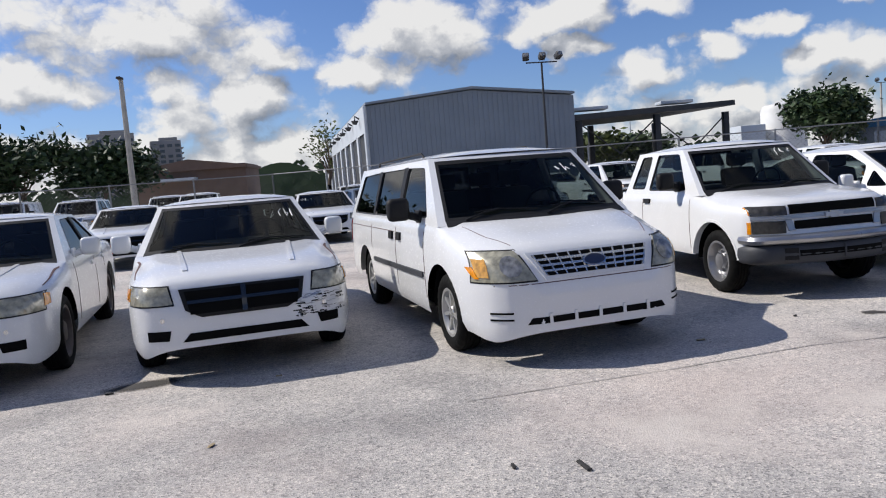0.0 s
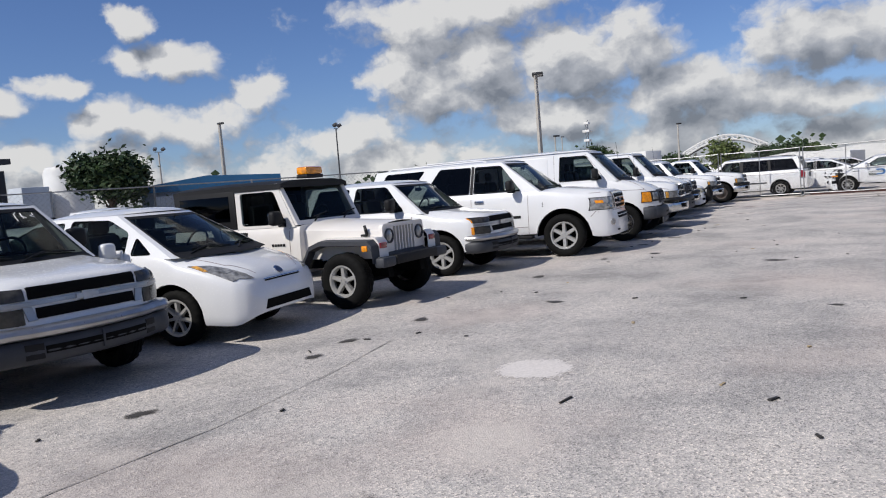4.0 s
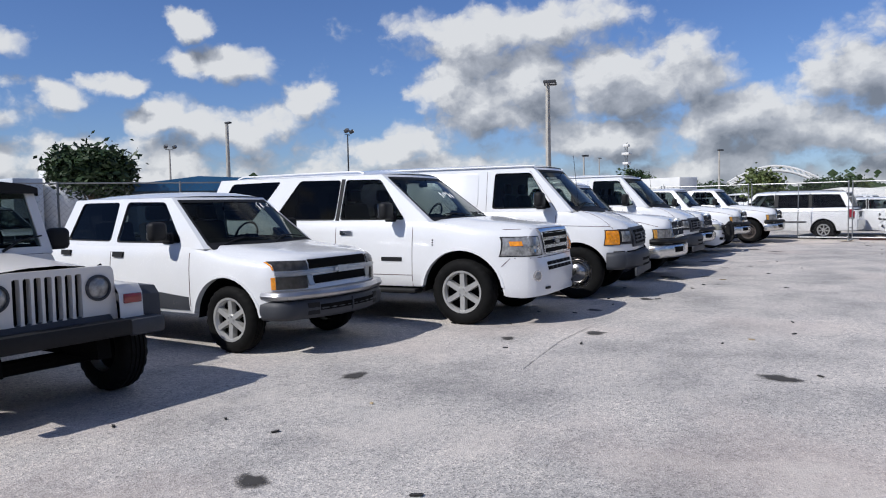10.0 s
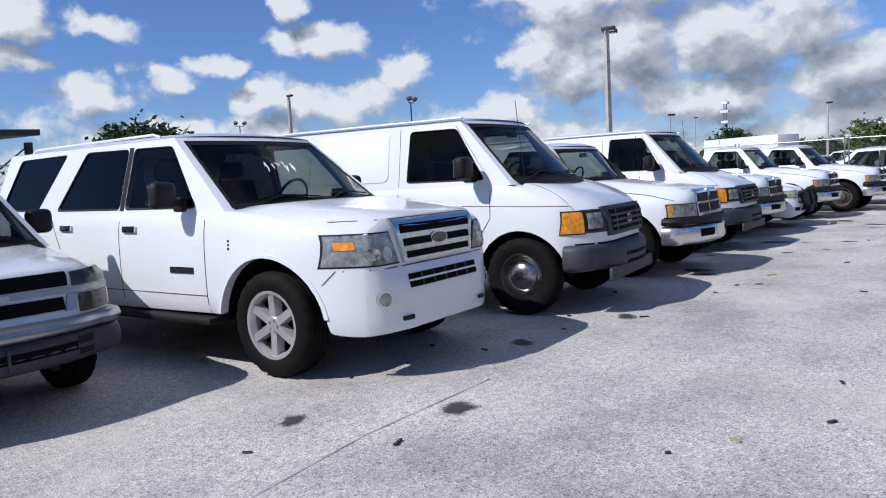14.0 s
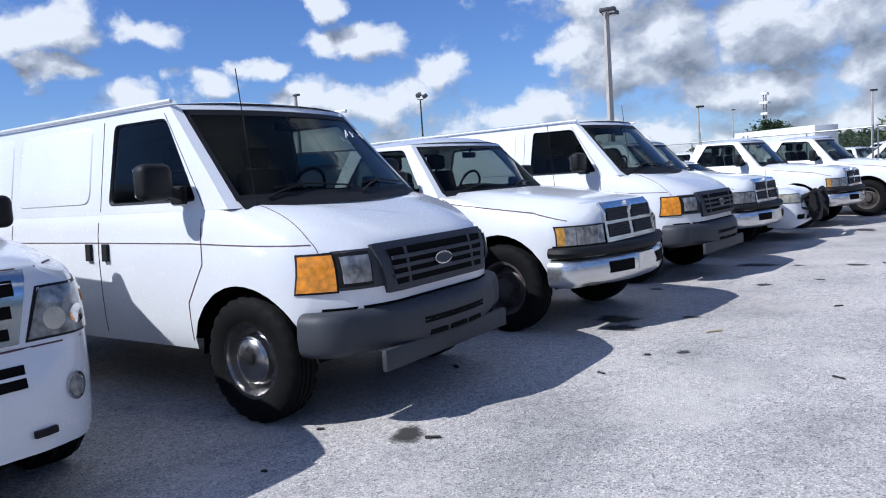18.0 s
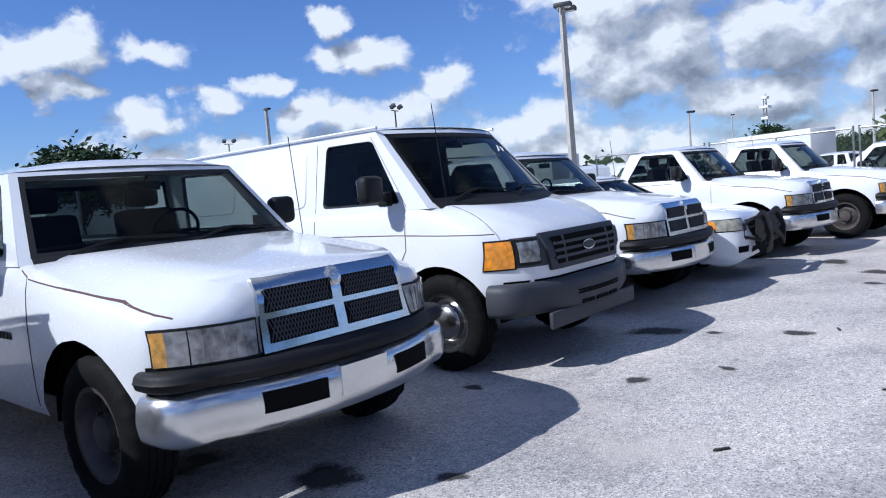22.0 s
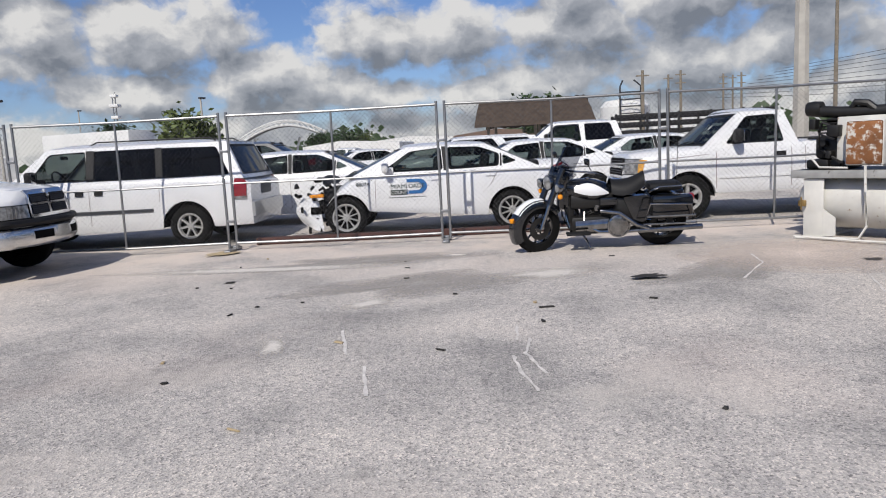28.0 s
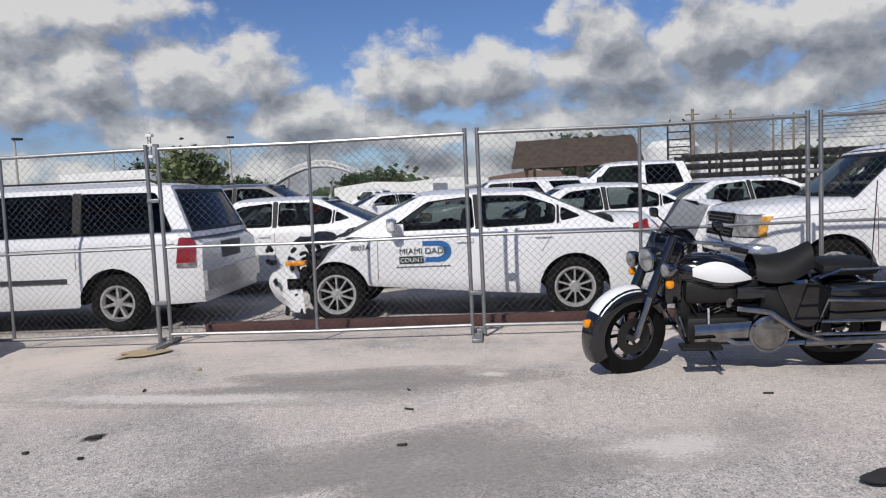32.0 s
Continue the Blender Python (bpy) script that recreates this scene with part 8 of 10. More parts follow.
sheet(bm, lambda u, v: ((u - 0.5) * (7.6 - 0.7 * v) + 0.35 * v, (1 - v) * 2.6, 2.5 + 1.75 * v ** 0.8), [k / 10 for k in range(11)], [0, 0.5, 1])
part("roof", bm, THATCH, root)
for x in (-3, 0, 3):
    for y in (-1.8, 1.8):
        bm = bmesh.new()
        tube(bm, [(x, y, 0), (x, y, 2.8)], 0.1, 6)
        part("post", bm, WOOD, root)
root = empty("water_tank", "white water tank with a steel ladder cage", "tank", "", pose(50, -17, 0))
bm = bmesh.new()
lathe(bm, [(0, 0), (2.0, 0), (2.0, 3.9), (1.6, 4.4), (0, 4.6)], 20, m=Matrix.Rotation(radians(-90), 4, "Y"))
part("shell", bm, TRAILER, root)
bm = bmesh.new()
for y in (-0.9, 0.9):
    tube(bm, [(-2.2, y, 0), (-2.1, y * 0.9, 5.4), (-1.4, y * 0.5, 5.9)], 0.07, 5)
ladder = part("ladder", bm, DARKMETAL, root)
for k in range(10):
    bm = bmesh.new()
    tube(bm, [(-2.2, -0.9, k * 0.55), (-2.2, 0.9, k * 0.55)], 0.05, 4)
    part("rung", bm, DARKMETAL, ladder)
# low distant rooflines and treeline
for i, (x, y, w, h, turn, m_) in enumerate(((150, 5, 26, 4.2, 92, TRAILER), (140, -12, 20, 4.6, 95, BROWNWALL), (95, 75, 22, 3.8, 50, TRAILER), (60, 62, 16, 3.2, 40, PALEBLUE), (120, -45, 30, 5.0, 110, TRAILER), (90, 12, 14, 3.0, 80, TRAILER))):
    root = empty("low_shed", "distant low pale shed roofline", "shed", "distant sheds", pose(x, y, 0, 0, 0, turn))
    bm = bmesh.new()
    prism(bm, [(-w / 2, 0), (w / 2, 0), (w / 2, h * 0.8), (w * 0.1, h), (-w / 2, h * 0.82)], 8)
    part("wall", bm, m_, root)
rnd = random.Random(11)
verts, faces = [], []
for k in range(16000):
    a = rnd.uniform(-1.0, 2.4)
    d = rnd.uniform(300, 420)
    q = Vector((math.sin(a) * d, math.cos(a) * d, abs(rnd.gauss(0, 1)) * 2.6 * (1 + 0.7 * math.sin(a * 23) + 0.5 * math.sin(a * 61 + 1))))
    s = rnd.uniform(0.8, 2.2)
    e1, e2 = Vector((math.cos(a), -math.sin(a), rnd.uniform(-0.4, 0.4))) * s, Vector((rnd.uniform(-0.3, 0.3), 0, 1)) * s * 0.8
    i = len(verts)
    verts += [q - e1, q + e2, q + e1, q - e2]
    faces.append((i, i + 1, i + 2, i + 3))
me = bpy.data.meshes.new("treeline")
me.from_pydata(verts, [], faces)
me.materials.append(LEAF)
tagged(new("treeline", me), "distant dark green line of trees", "trees", kind="stuff")
bm = bmesh.new()
sheet(bm, lambda u, v: (-175 + 130 * u, 560, 26 * math.sin(math.pi * u) ** 2 * v), [k / 20 for k in range(21)], [0, 1])
tagged(part("hill", bm, LEAF), "distant low green hill", "hill", kind="structure")


# ---- more parked vehicles ----
def twin(ob, x, y, turn=13.0, label="", size=1.0):
    o = copy_thing(ob, pose(x, y, 0, 0, 0, turn))
    if size != 1.0:
        o.scale = (size, size, size)
    o["group"] = "parked cars behind"
    if label:
        o["label"] = label
    return o


sed_b = put(plain_sedan("white four-door sedan parked behind the fence"), 4.0, 2.3, 180)
twin(sed_b, 5.5, -2.9, 180)
twin(sed_b, 6.4, -5.6, 184)
twin(sed_b, 18.0, 2.6, 200, "white taxi sedan with a roof sign")
twin(suv_a, 11.0, -1.6, 182, "long white suv with dark side windows", 0.86)
put(full_pickup("large white regular-cab pickup behind the fence", "parked cars behind"), 1.64, -6.42, 180)
twin(g_truck, 13.8, -4.6, 172, "white crew-cab work truck", 1.22)
put(plain_sedan("dark grey pickup-like suv behind the fence", GREYCAR), 8.6, 4.6, 180).scale = (1.15, 1.0, 1.22)
put(plain_sedan("silver sedan parked at the end of the lot", SILVERCAR), -3.74, -10.95, 47)
ch2 = twin(ch_a, -41.5, 11.6, 13, "white police sedan in the second row")
twin(ch_a, -36.9, 14.6, 10, "white police sedan with a dark grille in the second row")
twin(suv_a, -48.3, 25.2, 10, "white suv in the far row")
twin(suv_a, -45.2, 27.8, 10, "white suv in the far row", 0.95)
twin(colo_a, -43.2, 25.4, 8, "white pickup in the far row", 1.1)
twin(colo_a, -36.4, 27.0, 8, "white pickup in the far row")
twin(van_a, -52.0, 27.0, 14, "white work van in the far row")
put(plain_sedan("dark grey sedan beside the aisle", GREYCAR), -35.2, 18.5, 20)
put(plain_sedan("silver sedan beside the aisle", SILVERCAR), -33.6, 14.2, 14)
for x, y, k in ((-30.5, 15.5, 0), (-27.2, 16.0, 1), (-24.0, 13.5, 2), (-20.5, 14.5, 1), (-14.5, 11.0, 0), (-30.0, 30.0, 2), (-25.5, 31.0, 0), (4.5, 20.0, 1), (9.0, 16.0, 0), (13.0, 19.0, 2), (18, 12, 1), (23, 9, 0), (30, 14, 2), (26, 3.5, 0), (36, 6, 1)):
    twin((sed_b, colo_a, suv_a)[k], x, y, 13 if x < 0 else 170, ("white sedan in the second row", "white pickup in the second row", "white suv in the second row")[k])

# stake bed of the work truck
root = empty("stake_bed_truck", "black stake-bed truck body with slatted sides", "truck", "", pose(13.6, -8.6, 0, 0, 0, 172))
bm = bmesh.new()
box(bm, 0, 2.6, 1.0, 2.3, 5.0, 0.25, 0.02)
part("deck", bm, BLACK, root)
for k in range(4):
    for s in (1, -1):
        bm = bmesh.new()
        box(bm, s * 1.12, 2.6, 1.3 + k * 0.25, 0.04, 4.9, 0.14, 0.01)
        part("slat", bm, BLACK, root)
for k in range(6):
    for s in (1, -1):
        bm = bmesh.new()
        box(bm, s * 1.14, 0.2 + k * 0.96, 1.6, 0.06, 0.08, 1.1, 0.01)
        part("stake", bm, BLACK, root)
for y in (0.4, 3.6):
    for s in (1, -1):
        bm = bmesh.new()
        tube(bm, [(s * 0.8, y + 0.4, 0.45), (s * 1.1, y + 0.4, 0.45)], 0.45, 16)
        part("wheel", bm, RUBBER, root)

# marks on the county car: fleet number, wordmark and blue device
def words(text, size, m, mat_, parent, name="lettering"):
    cu = bpy.data.curves.new(name, "FONT")
    cu.body, cu.size, cu.extrude = text, size, 0.001
    tmp = bpy.data.objects.new(name, cu)
    scene.collection.objects.link(tmp)
    me = bpy.data.meshes.new_from_object(tmp.evaluated_get(bpy.context.evaluated_depsgraph_get()))
    bpy.data.objects.remove(tmp)
    me.materials.clear()
    me.materials.append(mat_)
    ob = new(name, me)
    ob.parent = parent
    ob.matrix_local = m
    return ob


side = SEDAN["W"] / 2 + 0.004
turned = Matrix(((0, 0, 1, 0), (-1, 0, 0, 0), (0, 1, 0, 0), (0, 0, 0, 1)))


def on_side(y, z, lift=0.0):
    """Flat on the +x side of a car, reading towards its tail."""
    return Matrix.Translation((side + lift, y, z)) @ Matrix(((0, 0, 1, 0), (1, 0, 0, 0), (0, 1, 0, 0), (0, 0, 0, 1)))


words("8807A", 0.085, on_side(1.10, 0.83), LOGODARK, county, "fleet_number")
words("MIAMI", 0.10, on_side(1.66, 0.765, 0.002), LOGODARK, county, "door_lettering")
words("DADE", 0.10, on_side(1.955, 0.765, 0.004), LOGODARK, county, "door_lettering")
words("COUNTY", 0.072, on_side(1.67, 0.675, 0.004), TRAILER, county, "door_lettering")
bm = bmesh.new()
box(bm, side, 1.80, 0.70, 0.004, 0.28, 0.085)
part("lettering_panel", bm, LOGODARK, county)
bm = bmesh.new()
pts = [(1.93, 0.67), (2.13, 0.67)] + [(2.13 + 0.13 * math.sin(a), 0.79 - 0.12 * math.cos(a)) for a in (math.pi * k / 10 for k in range(1, 10))] + [(2.13, 0.91), (1.93, 0.91), (1.93, 0.86), (2.10, 0.86)] + [(2.10 + 0.075 * math.sin(a), 0.79 + 0.065 * math.cos(a)) for a in (math.pi * k / 8 for k in range(1, 8))] + [(2.10, 0.725), (1.93, 0.725)]
A, B = [bm.verts.new((side + 0.002, y, z)) for y, z in pts], [bm.verts.new((side - 0.01, y, z)) for y, z in pts]
for a, b, c in tessellate_polygon([[Vector((y, z, 0)) for y, z in pts]]):
    bm.faces.new((A[a], A[b], A[c]))
for j in range(len(pts)):
    bm.faces.new((A[j], B[j], B[(j + 1) % len(pts)], A[(j + 1) % len(pts)]))
part("blue_device", bm, LOGOBLUE, county)
bm = bmesh.new()
for k in range(14):
    box(bm, side, 1.64 + k * 0.045, 0.62, 0.003, 0.03, 0.016)
part("small_lettering", bm, LOGODARK, county)
# wrecked nose: torn bumper, crumpled hood and hanging lamp
rnd = random.Random(8)
bm = bmesh.new()
sheet(bm, lambda u, v: ((u - 0.5) * 1.5, 0.62 - 0.30 * v + rnd.uniform(-0.04, 0.04), 0.86 + 0.12 * math.sin(v * 2.6) + rnd.uniform(-0.035, 0.035)), [k / 8 for k in range(9)], [k / 5 for k in range(6)])
part("crumpled_hood", bm, BLACK, county, "buckled hood edge")
bm = bmesh.new()
sheet(bm, lambda u, v: (0.82 - 0.10 * v - 0.25 * u * u + rnd.uniform(-0.015, 0.015), 0.52 - 0.10 * v - (0.14 + 0.34 * math.sin(math.pi * (0.2 + 0.65 * v))) * u + rnd.uniform(-0.012, 0.012), 0.10 + 0.56 * v + 0.10 * u * (1 - v) + rnd.uniform(-0.012, 0.012)), [k / 6 for k in range(7)], [k / 6 for k in range(7)])
part("torn_bumper", bm, WHITE, county, "torn white bumper skin hanging down")
bm = bmesh.new()
for k in range(60):
    p = Vector((rnd.uniform(-0.75, 0.8), rnd.uniform(0.05, 0.62), rnd.uniform(0.08, 0.86)))
    q = p + Vector((rnd.uniform(-0.2, 0.2), rnd.uniform(-0.12, 0.12), rnd.uniform(-0.12, 0.12)))
    tube(bm, [p, p.lerp(q, 0.5) + Vector((0, 0, rnd.uniform(-0.05, 0.05))), q], rnd.uniform(0.01, 0.035), 5)
box(bm, 0, 0.60, 0.55, 1.3, 0.2, 0.5, 0.03)
part("broken_front_structure", bm, BLACK, county, "exposed broken black front structure")
bm = bmesh.new()
box(bm, 0.74, 0.42, 0.70, 0.16, 0.24, 0.06, 0.02)
part("broken_lamp", bm, AMBER, county)


# ---- police-style touring motorcycle on its side stand ----
def motorcycle(x, y, turn, lean):
    root = empty("motorcycle", "black and white touring motorcycle on its side stand", "motorcycle", "", pose(x, y, 0, 0, 0, turn) @ pose(0, 0, 0, 0, lean, 0))
    F, B, R = 0.80, -0.82, 0.325

    def wheel(yc):
        bm = bmesh.new()
        lathe(bm, [(0.20, -0.055), (0.24, -0.065), (0.30, -0.06), (R - 0.005, -0.035), (R, 0), (R - 0.005, 0.035), (0.30, 0.06), (0.24, 0.065), (0.20, 0.055)], 40, m=Matrix.Translation((0, yc, R)))
        w = part("wheel", bm, RUBBER, root)
        bm = bmesh.new()
        lathe(bm, [(0.205, -0.05), (0.21, 0.05), (0.185, 0.045), (0.185, -0.045)], 36, ring=True, m=Matrix.Translation((0, yc, R)))
        lathe(bm, [(0, -0.07), (0.05, -0.06), (0.05, 0.06), (0, 0.07)], 16, m=Matrix.Translation((0, yc, R)))
        for k in range(9):
            a = 2 * math.pi * k / 9
            tube(bm, [(0, yc + 0.04 * math.cos(a), R + 0.04 * math.sin(a)), (0, yc + 0.19 * math.cos(a), R + 0.19 * math.sin(a))], 0.014, 6)
        part("rim", bm, BLACKGLOSS, w)
        bm = bmesh.new()
        lathe(bm, [(0.07, -0.075), (0.145, -0.075), (0.145, -0.068), (0.07, -0.068)], 30, ring=True, m=Matrix.Translation((0, yc, R)))
        part("brake_shade_disc", bm, GREASE, w)
        return w

    turned_parts = [wheel(F)]
    wheel(B)
    # front fender: black valance with a white crown
    for name, m_, x0, a0, a1, rr in (("front_fender", BLACKGLOSS, 1.0, -0.45, 2.55, R + 0.035), ("fender_crown", WHITE, 0.72, 0.62, 1.75, R + 0.041)):
        bm = bmesh.new()
        prof = [(-0.095 * x0, -0.09), (-0.093 * x0, -0.02), (-0.07 * x0, 0.012), (0, 0.022), (0.07 * x0, 0.012), (0.093 * x0, -0.02), (0.095 * x0, -0.09)] if name == "front_fender" else [(-0.085, -0.012), (-0.06, 0.010), (0, 0.020), (0.06, 0.010), (0.085, -0.012)]
        sheet(bm, lambda u, v: (prof[int(u)][0], F + (rr + prof[int(u)][1]) * math.cos(v), R + (rr + prof[int(u)][1]) * math.sin(v)), range(len(prof)), [a0 + (a1 - a0) * k / 18 for k in range(19)])
        part(name, bm, m_, root)
    bm = bmesh.new()
    box(bm, 0, F + R + 0.03, R + 0.14, 0.05, 0.07, 0.06, 0.015)
    part("fender_lamp", bm, AMBER, root)
    # forks
    for s in (1, -1):
        bm = bmesh.new()
        tube(bm, [(s * 0.105, F, R), (s * 0.105, F - 0.12, R + 0.3)], 0.032, 10)
        part("fork_leg", bm, BIKECHROME, root)
        bm = bmesh.new()
        tube(bm, [(s * 0.105, F - 0.12, R + 0.3), (s * 0.105, F - 0.33, R + 0.74)], 0.042, 10)
        part("fork_cover", bm, BLACKGLOSS, root, "black upper fork cover")
        bm = bmesh.new()
        tube(bm, [(s * 0.02, F - 0.30, 0.86), (s * 0.2, F - 0.24, 0.85)], 0.015, 6)
        lathe(bm, [(0.0, -0.06), (0.05, -0.045), (0.064, 0.0), (0.064, 0.03), (0.05, 0.036)], 18, m=pose(s * 0.22, F - 0.20, 0.85, 0, 0, 90))
        o = part("auxiliary_lamp", bm, BIKECHROME, root)
        bm = bmesh.new()
        lathe(bm, [(0.054, 0.034), (0.03, 0.043), (0, 0.046)], 16, m=pose(s * 0.22, F - 0.20, 0.85, 0, 0, 90))
        part("lamp_lens", bm, LENS, o)
        bm = bmesh.new()
        box(bm, s * 0.24, F - 0.2, 0.745, 0.05, 0.06, 0.065, 0.02)
        part("turn_signal", bm, AMBER, root)
        # mirrors
        bm = bmesh.new()
        tube(bm, [(s * 0.30, F - 0.62, 1.03), (s * 0.36, F - 0.52, 1.14)], 0.007, 6)
        box(bm, s * 0.38, F - 0.50, 1.17, 0.11, 0.03, 0.075, 0.02)
        part("mirror", bm, BLACKGLOSS, root)
    bm = bmesh.new()
    lathe(bm, [(0, -0.15), (0.06, -0.13), (0.095, -0.04), (0.1, 0.02), (0.09, 0.03)], 24, m=pose(0, F - 0.18, 0.89, 0, 0, 90))
    o = part("headlamp", bm, BIKECHROME, root)
    bm = bmesh.new()
    lathe(bm, [(0.09, 0.028), (0.06, 0.045), (0, 0.052)], 24, m=pose(0, F - 0.18, 0.89, 0, 0, 90))
    part("lamp_lens", bm, LENS, o)
    bm = bmesh.new()
    box(bm, 0, F - 0.33, 0.91, 0.30, 0.20, 0.24, 0.07)
    part("nacelle", bm, BLACKGLOSS, root)
    bm = bmesh.new()
    c = [(s * w, F - 0.40 - b, z) for s, w, b, z in ((-1, 0.40, 0.30, 0.98), (-1, 0.36, 0.2, 1.02), (-1, 0.16, 0.02, 1.03), (1, 0.16, 0.02, 1.03), (1, 0.36, 0.2, 1.02), (1, 0.40, 0.30, 0.98))]
    tube(bm, c, 0.014, 8)
    part("handlebar", bm, BIKECHROME, root)
    for s in (1, -1):
        bm = bmesh.new()
        tube(bm, [(s * 0.395, F - 0.62, 0.995), (s * 0.42, F - 0.74, 0.96)], 0.02, 8)
        part("grip", bm, BLACK, root)
        bm = bmesh.new()
        tube(bm, [(s * 0.34, F - 0.50, 1.02), (s * 0.40, F - 0.66, 1.0)], 0.008, 6)
        part("lever", bm, BIKECHROME, root)
    bm = bmesh.new()
    sheet(bm, lambda u, v: ((u - 0.5) * 0.44 * (1 - 0.25 * v), F - 0.24 - 0.22 * v - 0.14 * (2 * u - 1) ** 2, 0.98 + 0.36 * v - 0.05 * (2 * u - 1) ** 2 * v), [k / 8 for k in range(9)], [k / 5 for k in range(6)])
    part("windshield", bm, pane("tinted_windshield", (0.30, 0.31, 0.33)), root)
    # the front end is turned to full lock on the stand
    turned_parts += [o for o in root.children if o.name.split(".")[0] in ("front_fender", "fender_crown", "fender_lamp", "fork_leg", "fork_cover", "auxiliary_lamp", "turn_signal", "mirror", "headlamp", "nacelle", "handlebar", "grip", "lever", "windshield")]
    for o in turned_parts:
        o.matrix_basis = Matrix.Translation((0, F - 0.26, 0)) @ Matrix.Rotation(radians(24), 4, "Z") @ Matrix.Translation((0, 0.26 - F, 0))
    # frame and tank
    bm = bmesh.new()
    tube(bm, [(0, F - 0.36, 0.92), (0, F - 0.52, 0.62), (0, 0.2, 0.24), (0, -0.4, 0.22), (0, B, 0.33)], 0.028, 8)
    tube(bm, [(0, F - 0.36, 0.9), (0, -0.2, 0.72), (0, B + 0.1, 0.56), (0, B - 0.1, 0.5)], 0.03, 8)
    part("frame", bm, BLACK, root)
    bm = bmesh.new()

    def tank(u, v, k=1.0):
        a = 2 * math.pi * v
        w = 0.18 * math.sin(math.pi * min(1, 0.12 + 0.86 * u)) ** 0.6 * k
        return (w * math.cos(a), 0.40 - 0.66 * u, 0.80 - 0.08 * u + 0.15 * math.sin(math.pi * min(1, 0.15 + 0.8 * u)) ** 0.6 * math.sin(a) * k)

    sheet(bm, tank, [k / 12 for k in range(13)], [k / 20 for k in range(21)])
    part("fuel_tank", bm, BLACKGLOSS, root, "gloss black fuel tank")
    for s in (0, 0.5):
        bm = bmesh.new()
        sheet(bm, lambda u, v: tank(0.14 + 0.66 * u, s + (-0.055 if s == 0 else -0.0) * 1 + (0.17 * v * math.sin(math.pi * (0.15 + 0.8 * u)) - 0.13 * math.sin(math.pi * (0.15 + 0.8 * u))) + (0.055 if s == 0 else 0.0), 1.012), [k / 10 for k in range(11)], [k / 6 for k in range(7)])
        part("tank_panel", bm, WHITE, root, "white tank panel")
    bm = bmesh.new()
    lathe(bm, [(0.03, 0), (0.03, 0.02), (0, 0.025)], 14, m=pose(0, 0.12, 0.905, 0, -90, 0))
    part("fuel_cap", bm, BIKECHROME, root)
    bm = bmesh.new()
    box(bm, 0, 0.43, 0.70, 0.20, 0.16, 0.34, 0.06)
    part("neck_cover", bm, BLACKGLOSS, root)
    # seats
    bm = bmesh.new()
    sheet(bm, lambda u, v: (0.20 * math.cos(math.pi * v) * (0.6 + 0.4 * math.sin(math.pi * min(1, 0.15 + u * 0.8))), -0.16 - 0.42 * u, 0.68 + 0.05 * (u * 2 - 1) ** 2 + 0.17 * math.sin(math.pi * v) + 0.08 * u), [k / 8 for k in range(9)], [k / 10 for k in range(11)])
    part("seat", bm, BLACK, root, "black leather saddle")
    bm = bmesh.new()
    box(bm, 0, -0.84, 0.78, 0.30, 0.42, 0.10, 0.045)
    part("pillion_pad", bm, BLACK, root)
    # engine
    bm = bmesh.new()
    box(bm, 0, 0.02, 0.33, 0.30, 0.66, 0.24, 0.05)
    box(bm, 0, -0.36, 0.50, 0.28, 0.34, 0.36, 0.05)
    box(bm, 0, 0.34, 0.52, 0.16, 0.10, 0.34, 0.03)
    box(bm, 0.0, -0.2, 0.44, 0.22, 0.3, 0.2, 0.04)
    box(bm, 0.0, 0.08, 0.64, 0.26, 0.56, 0.20, 0.05)
    part("crankcase", bm, GREASE, root)
    for a in (20, -24):
        bm = bmesh.new()
        m = pose(0, 0.06, 0.40, a, 0, 0)
        for k in range(8):
            box(bm, 0, 0, 0.08 + k * 0.028, 0.17, 0.18, 0.012, 0.004, m=m, seg=1)
        box(bm, 0, 0, 0.17, 0.13, 0.14, 0.24, 0.01, m=m)
        box(bm, 0, 0, 0.325, 0.16, 0.16, 0.06, 0.02, m=m)
        part("cylinder", bm, GREASE, root)
    bm = bmesh.new()
    lathe(bm, [(0.15, 0), (0.15, 0.05), (0.145, 0.07), (0.125, 0.08), (0.12, 0.074), (0.06, 0.09), (0, 0.092)], 32, m=pose(-0.16, -0.24, 0.33, 0, 0, 180))
    sheet(bm, lambda u, v: (-0.19 - 0.03 * math.sin(math.pi * v), 0.30 - 0.5 * u, 0.255 + 0.15 * v + 0.02 * u), [k / 6 for k in range(7)], [k / 6 for k in range(7)])
    part("primary_cover", bm, BIKECHROME, root, "polished primary cover")
    bm = bmesh.new()
    lathe(bm, [(0.07, -0.1), (0.075, -0.08), (0.075, -0.05), (0, -0.11)], 20, m=Matrix.Translation((0.0, 0.05, 0.60)))
    box(bm, -0.1, 0.02, 0.56, 0.06, 0.07, 0.11, 0.025)
    part("air_cleaner", bm, BIKECHROME, root)
    for s in (1, -1):
        bm = bmesh.new()
        tube(bm, [(s * 0.1, 0.16, 0.5), (s * 0.17, 0.2, 0.36), (s * 0.2, 0.0, 0.26), (s * 0.2, -0.35, 0.25), (s * 0.22, -0.5, 0.26)], 0.024, 8)
        tube(bm, [(s * 0.22, -0.5, 0.26), (s * 0.23, -1.28, 0.28)], 0.036, 12)
        part("exhaust", bm, BIKECHROME, root, "chrome exhaust pipe")
        bm = bmesh.new()
        prism(bm, rounded([(-0.30, 0.68), (-0.60, 0.70), (-0.72, 0.62), (-0.60, 0.36), (-0.46, 0.34)], 0.04, 3), 0.09, m=Matrix.Translation((s * 0.2 + 0.045, 0, 0)) @ Matrix.Rotation(radians(90), 4, "Z"))
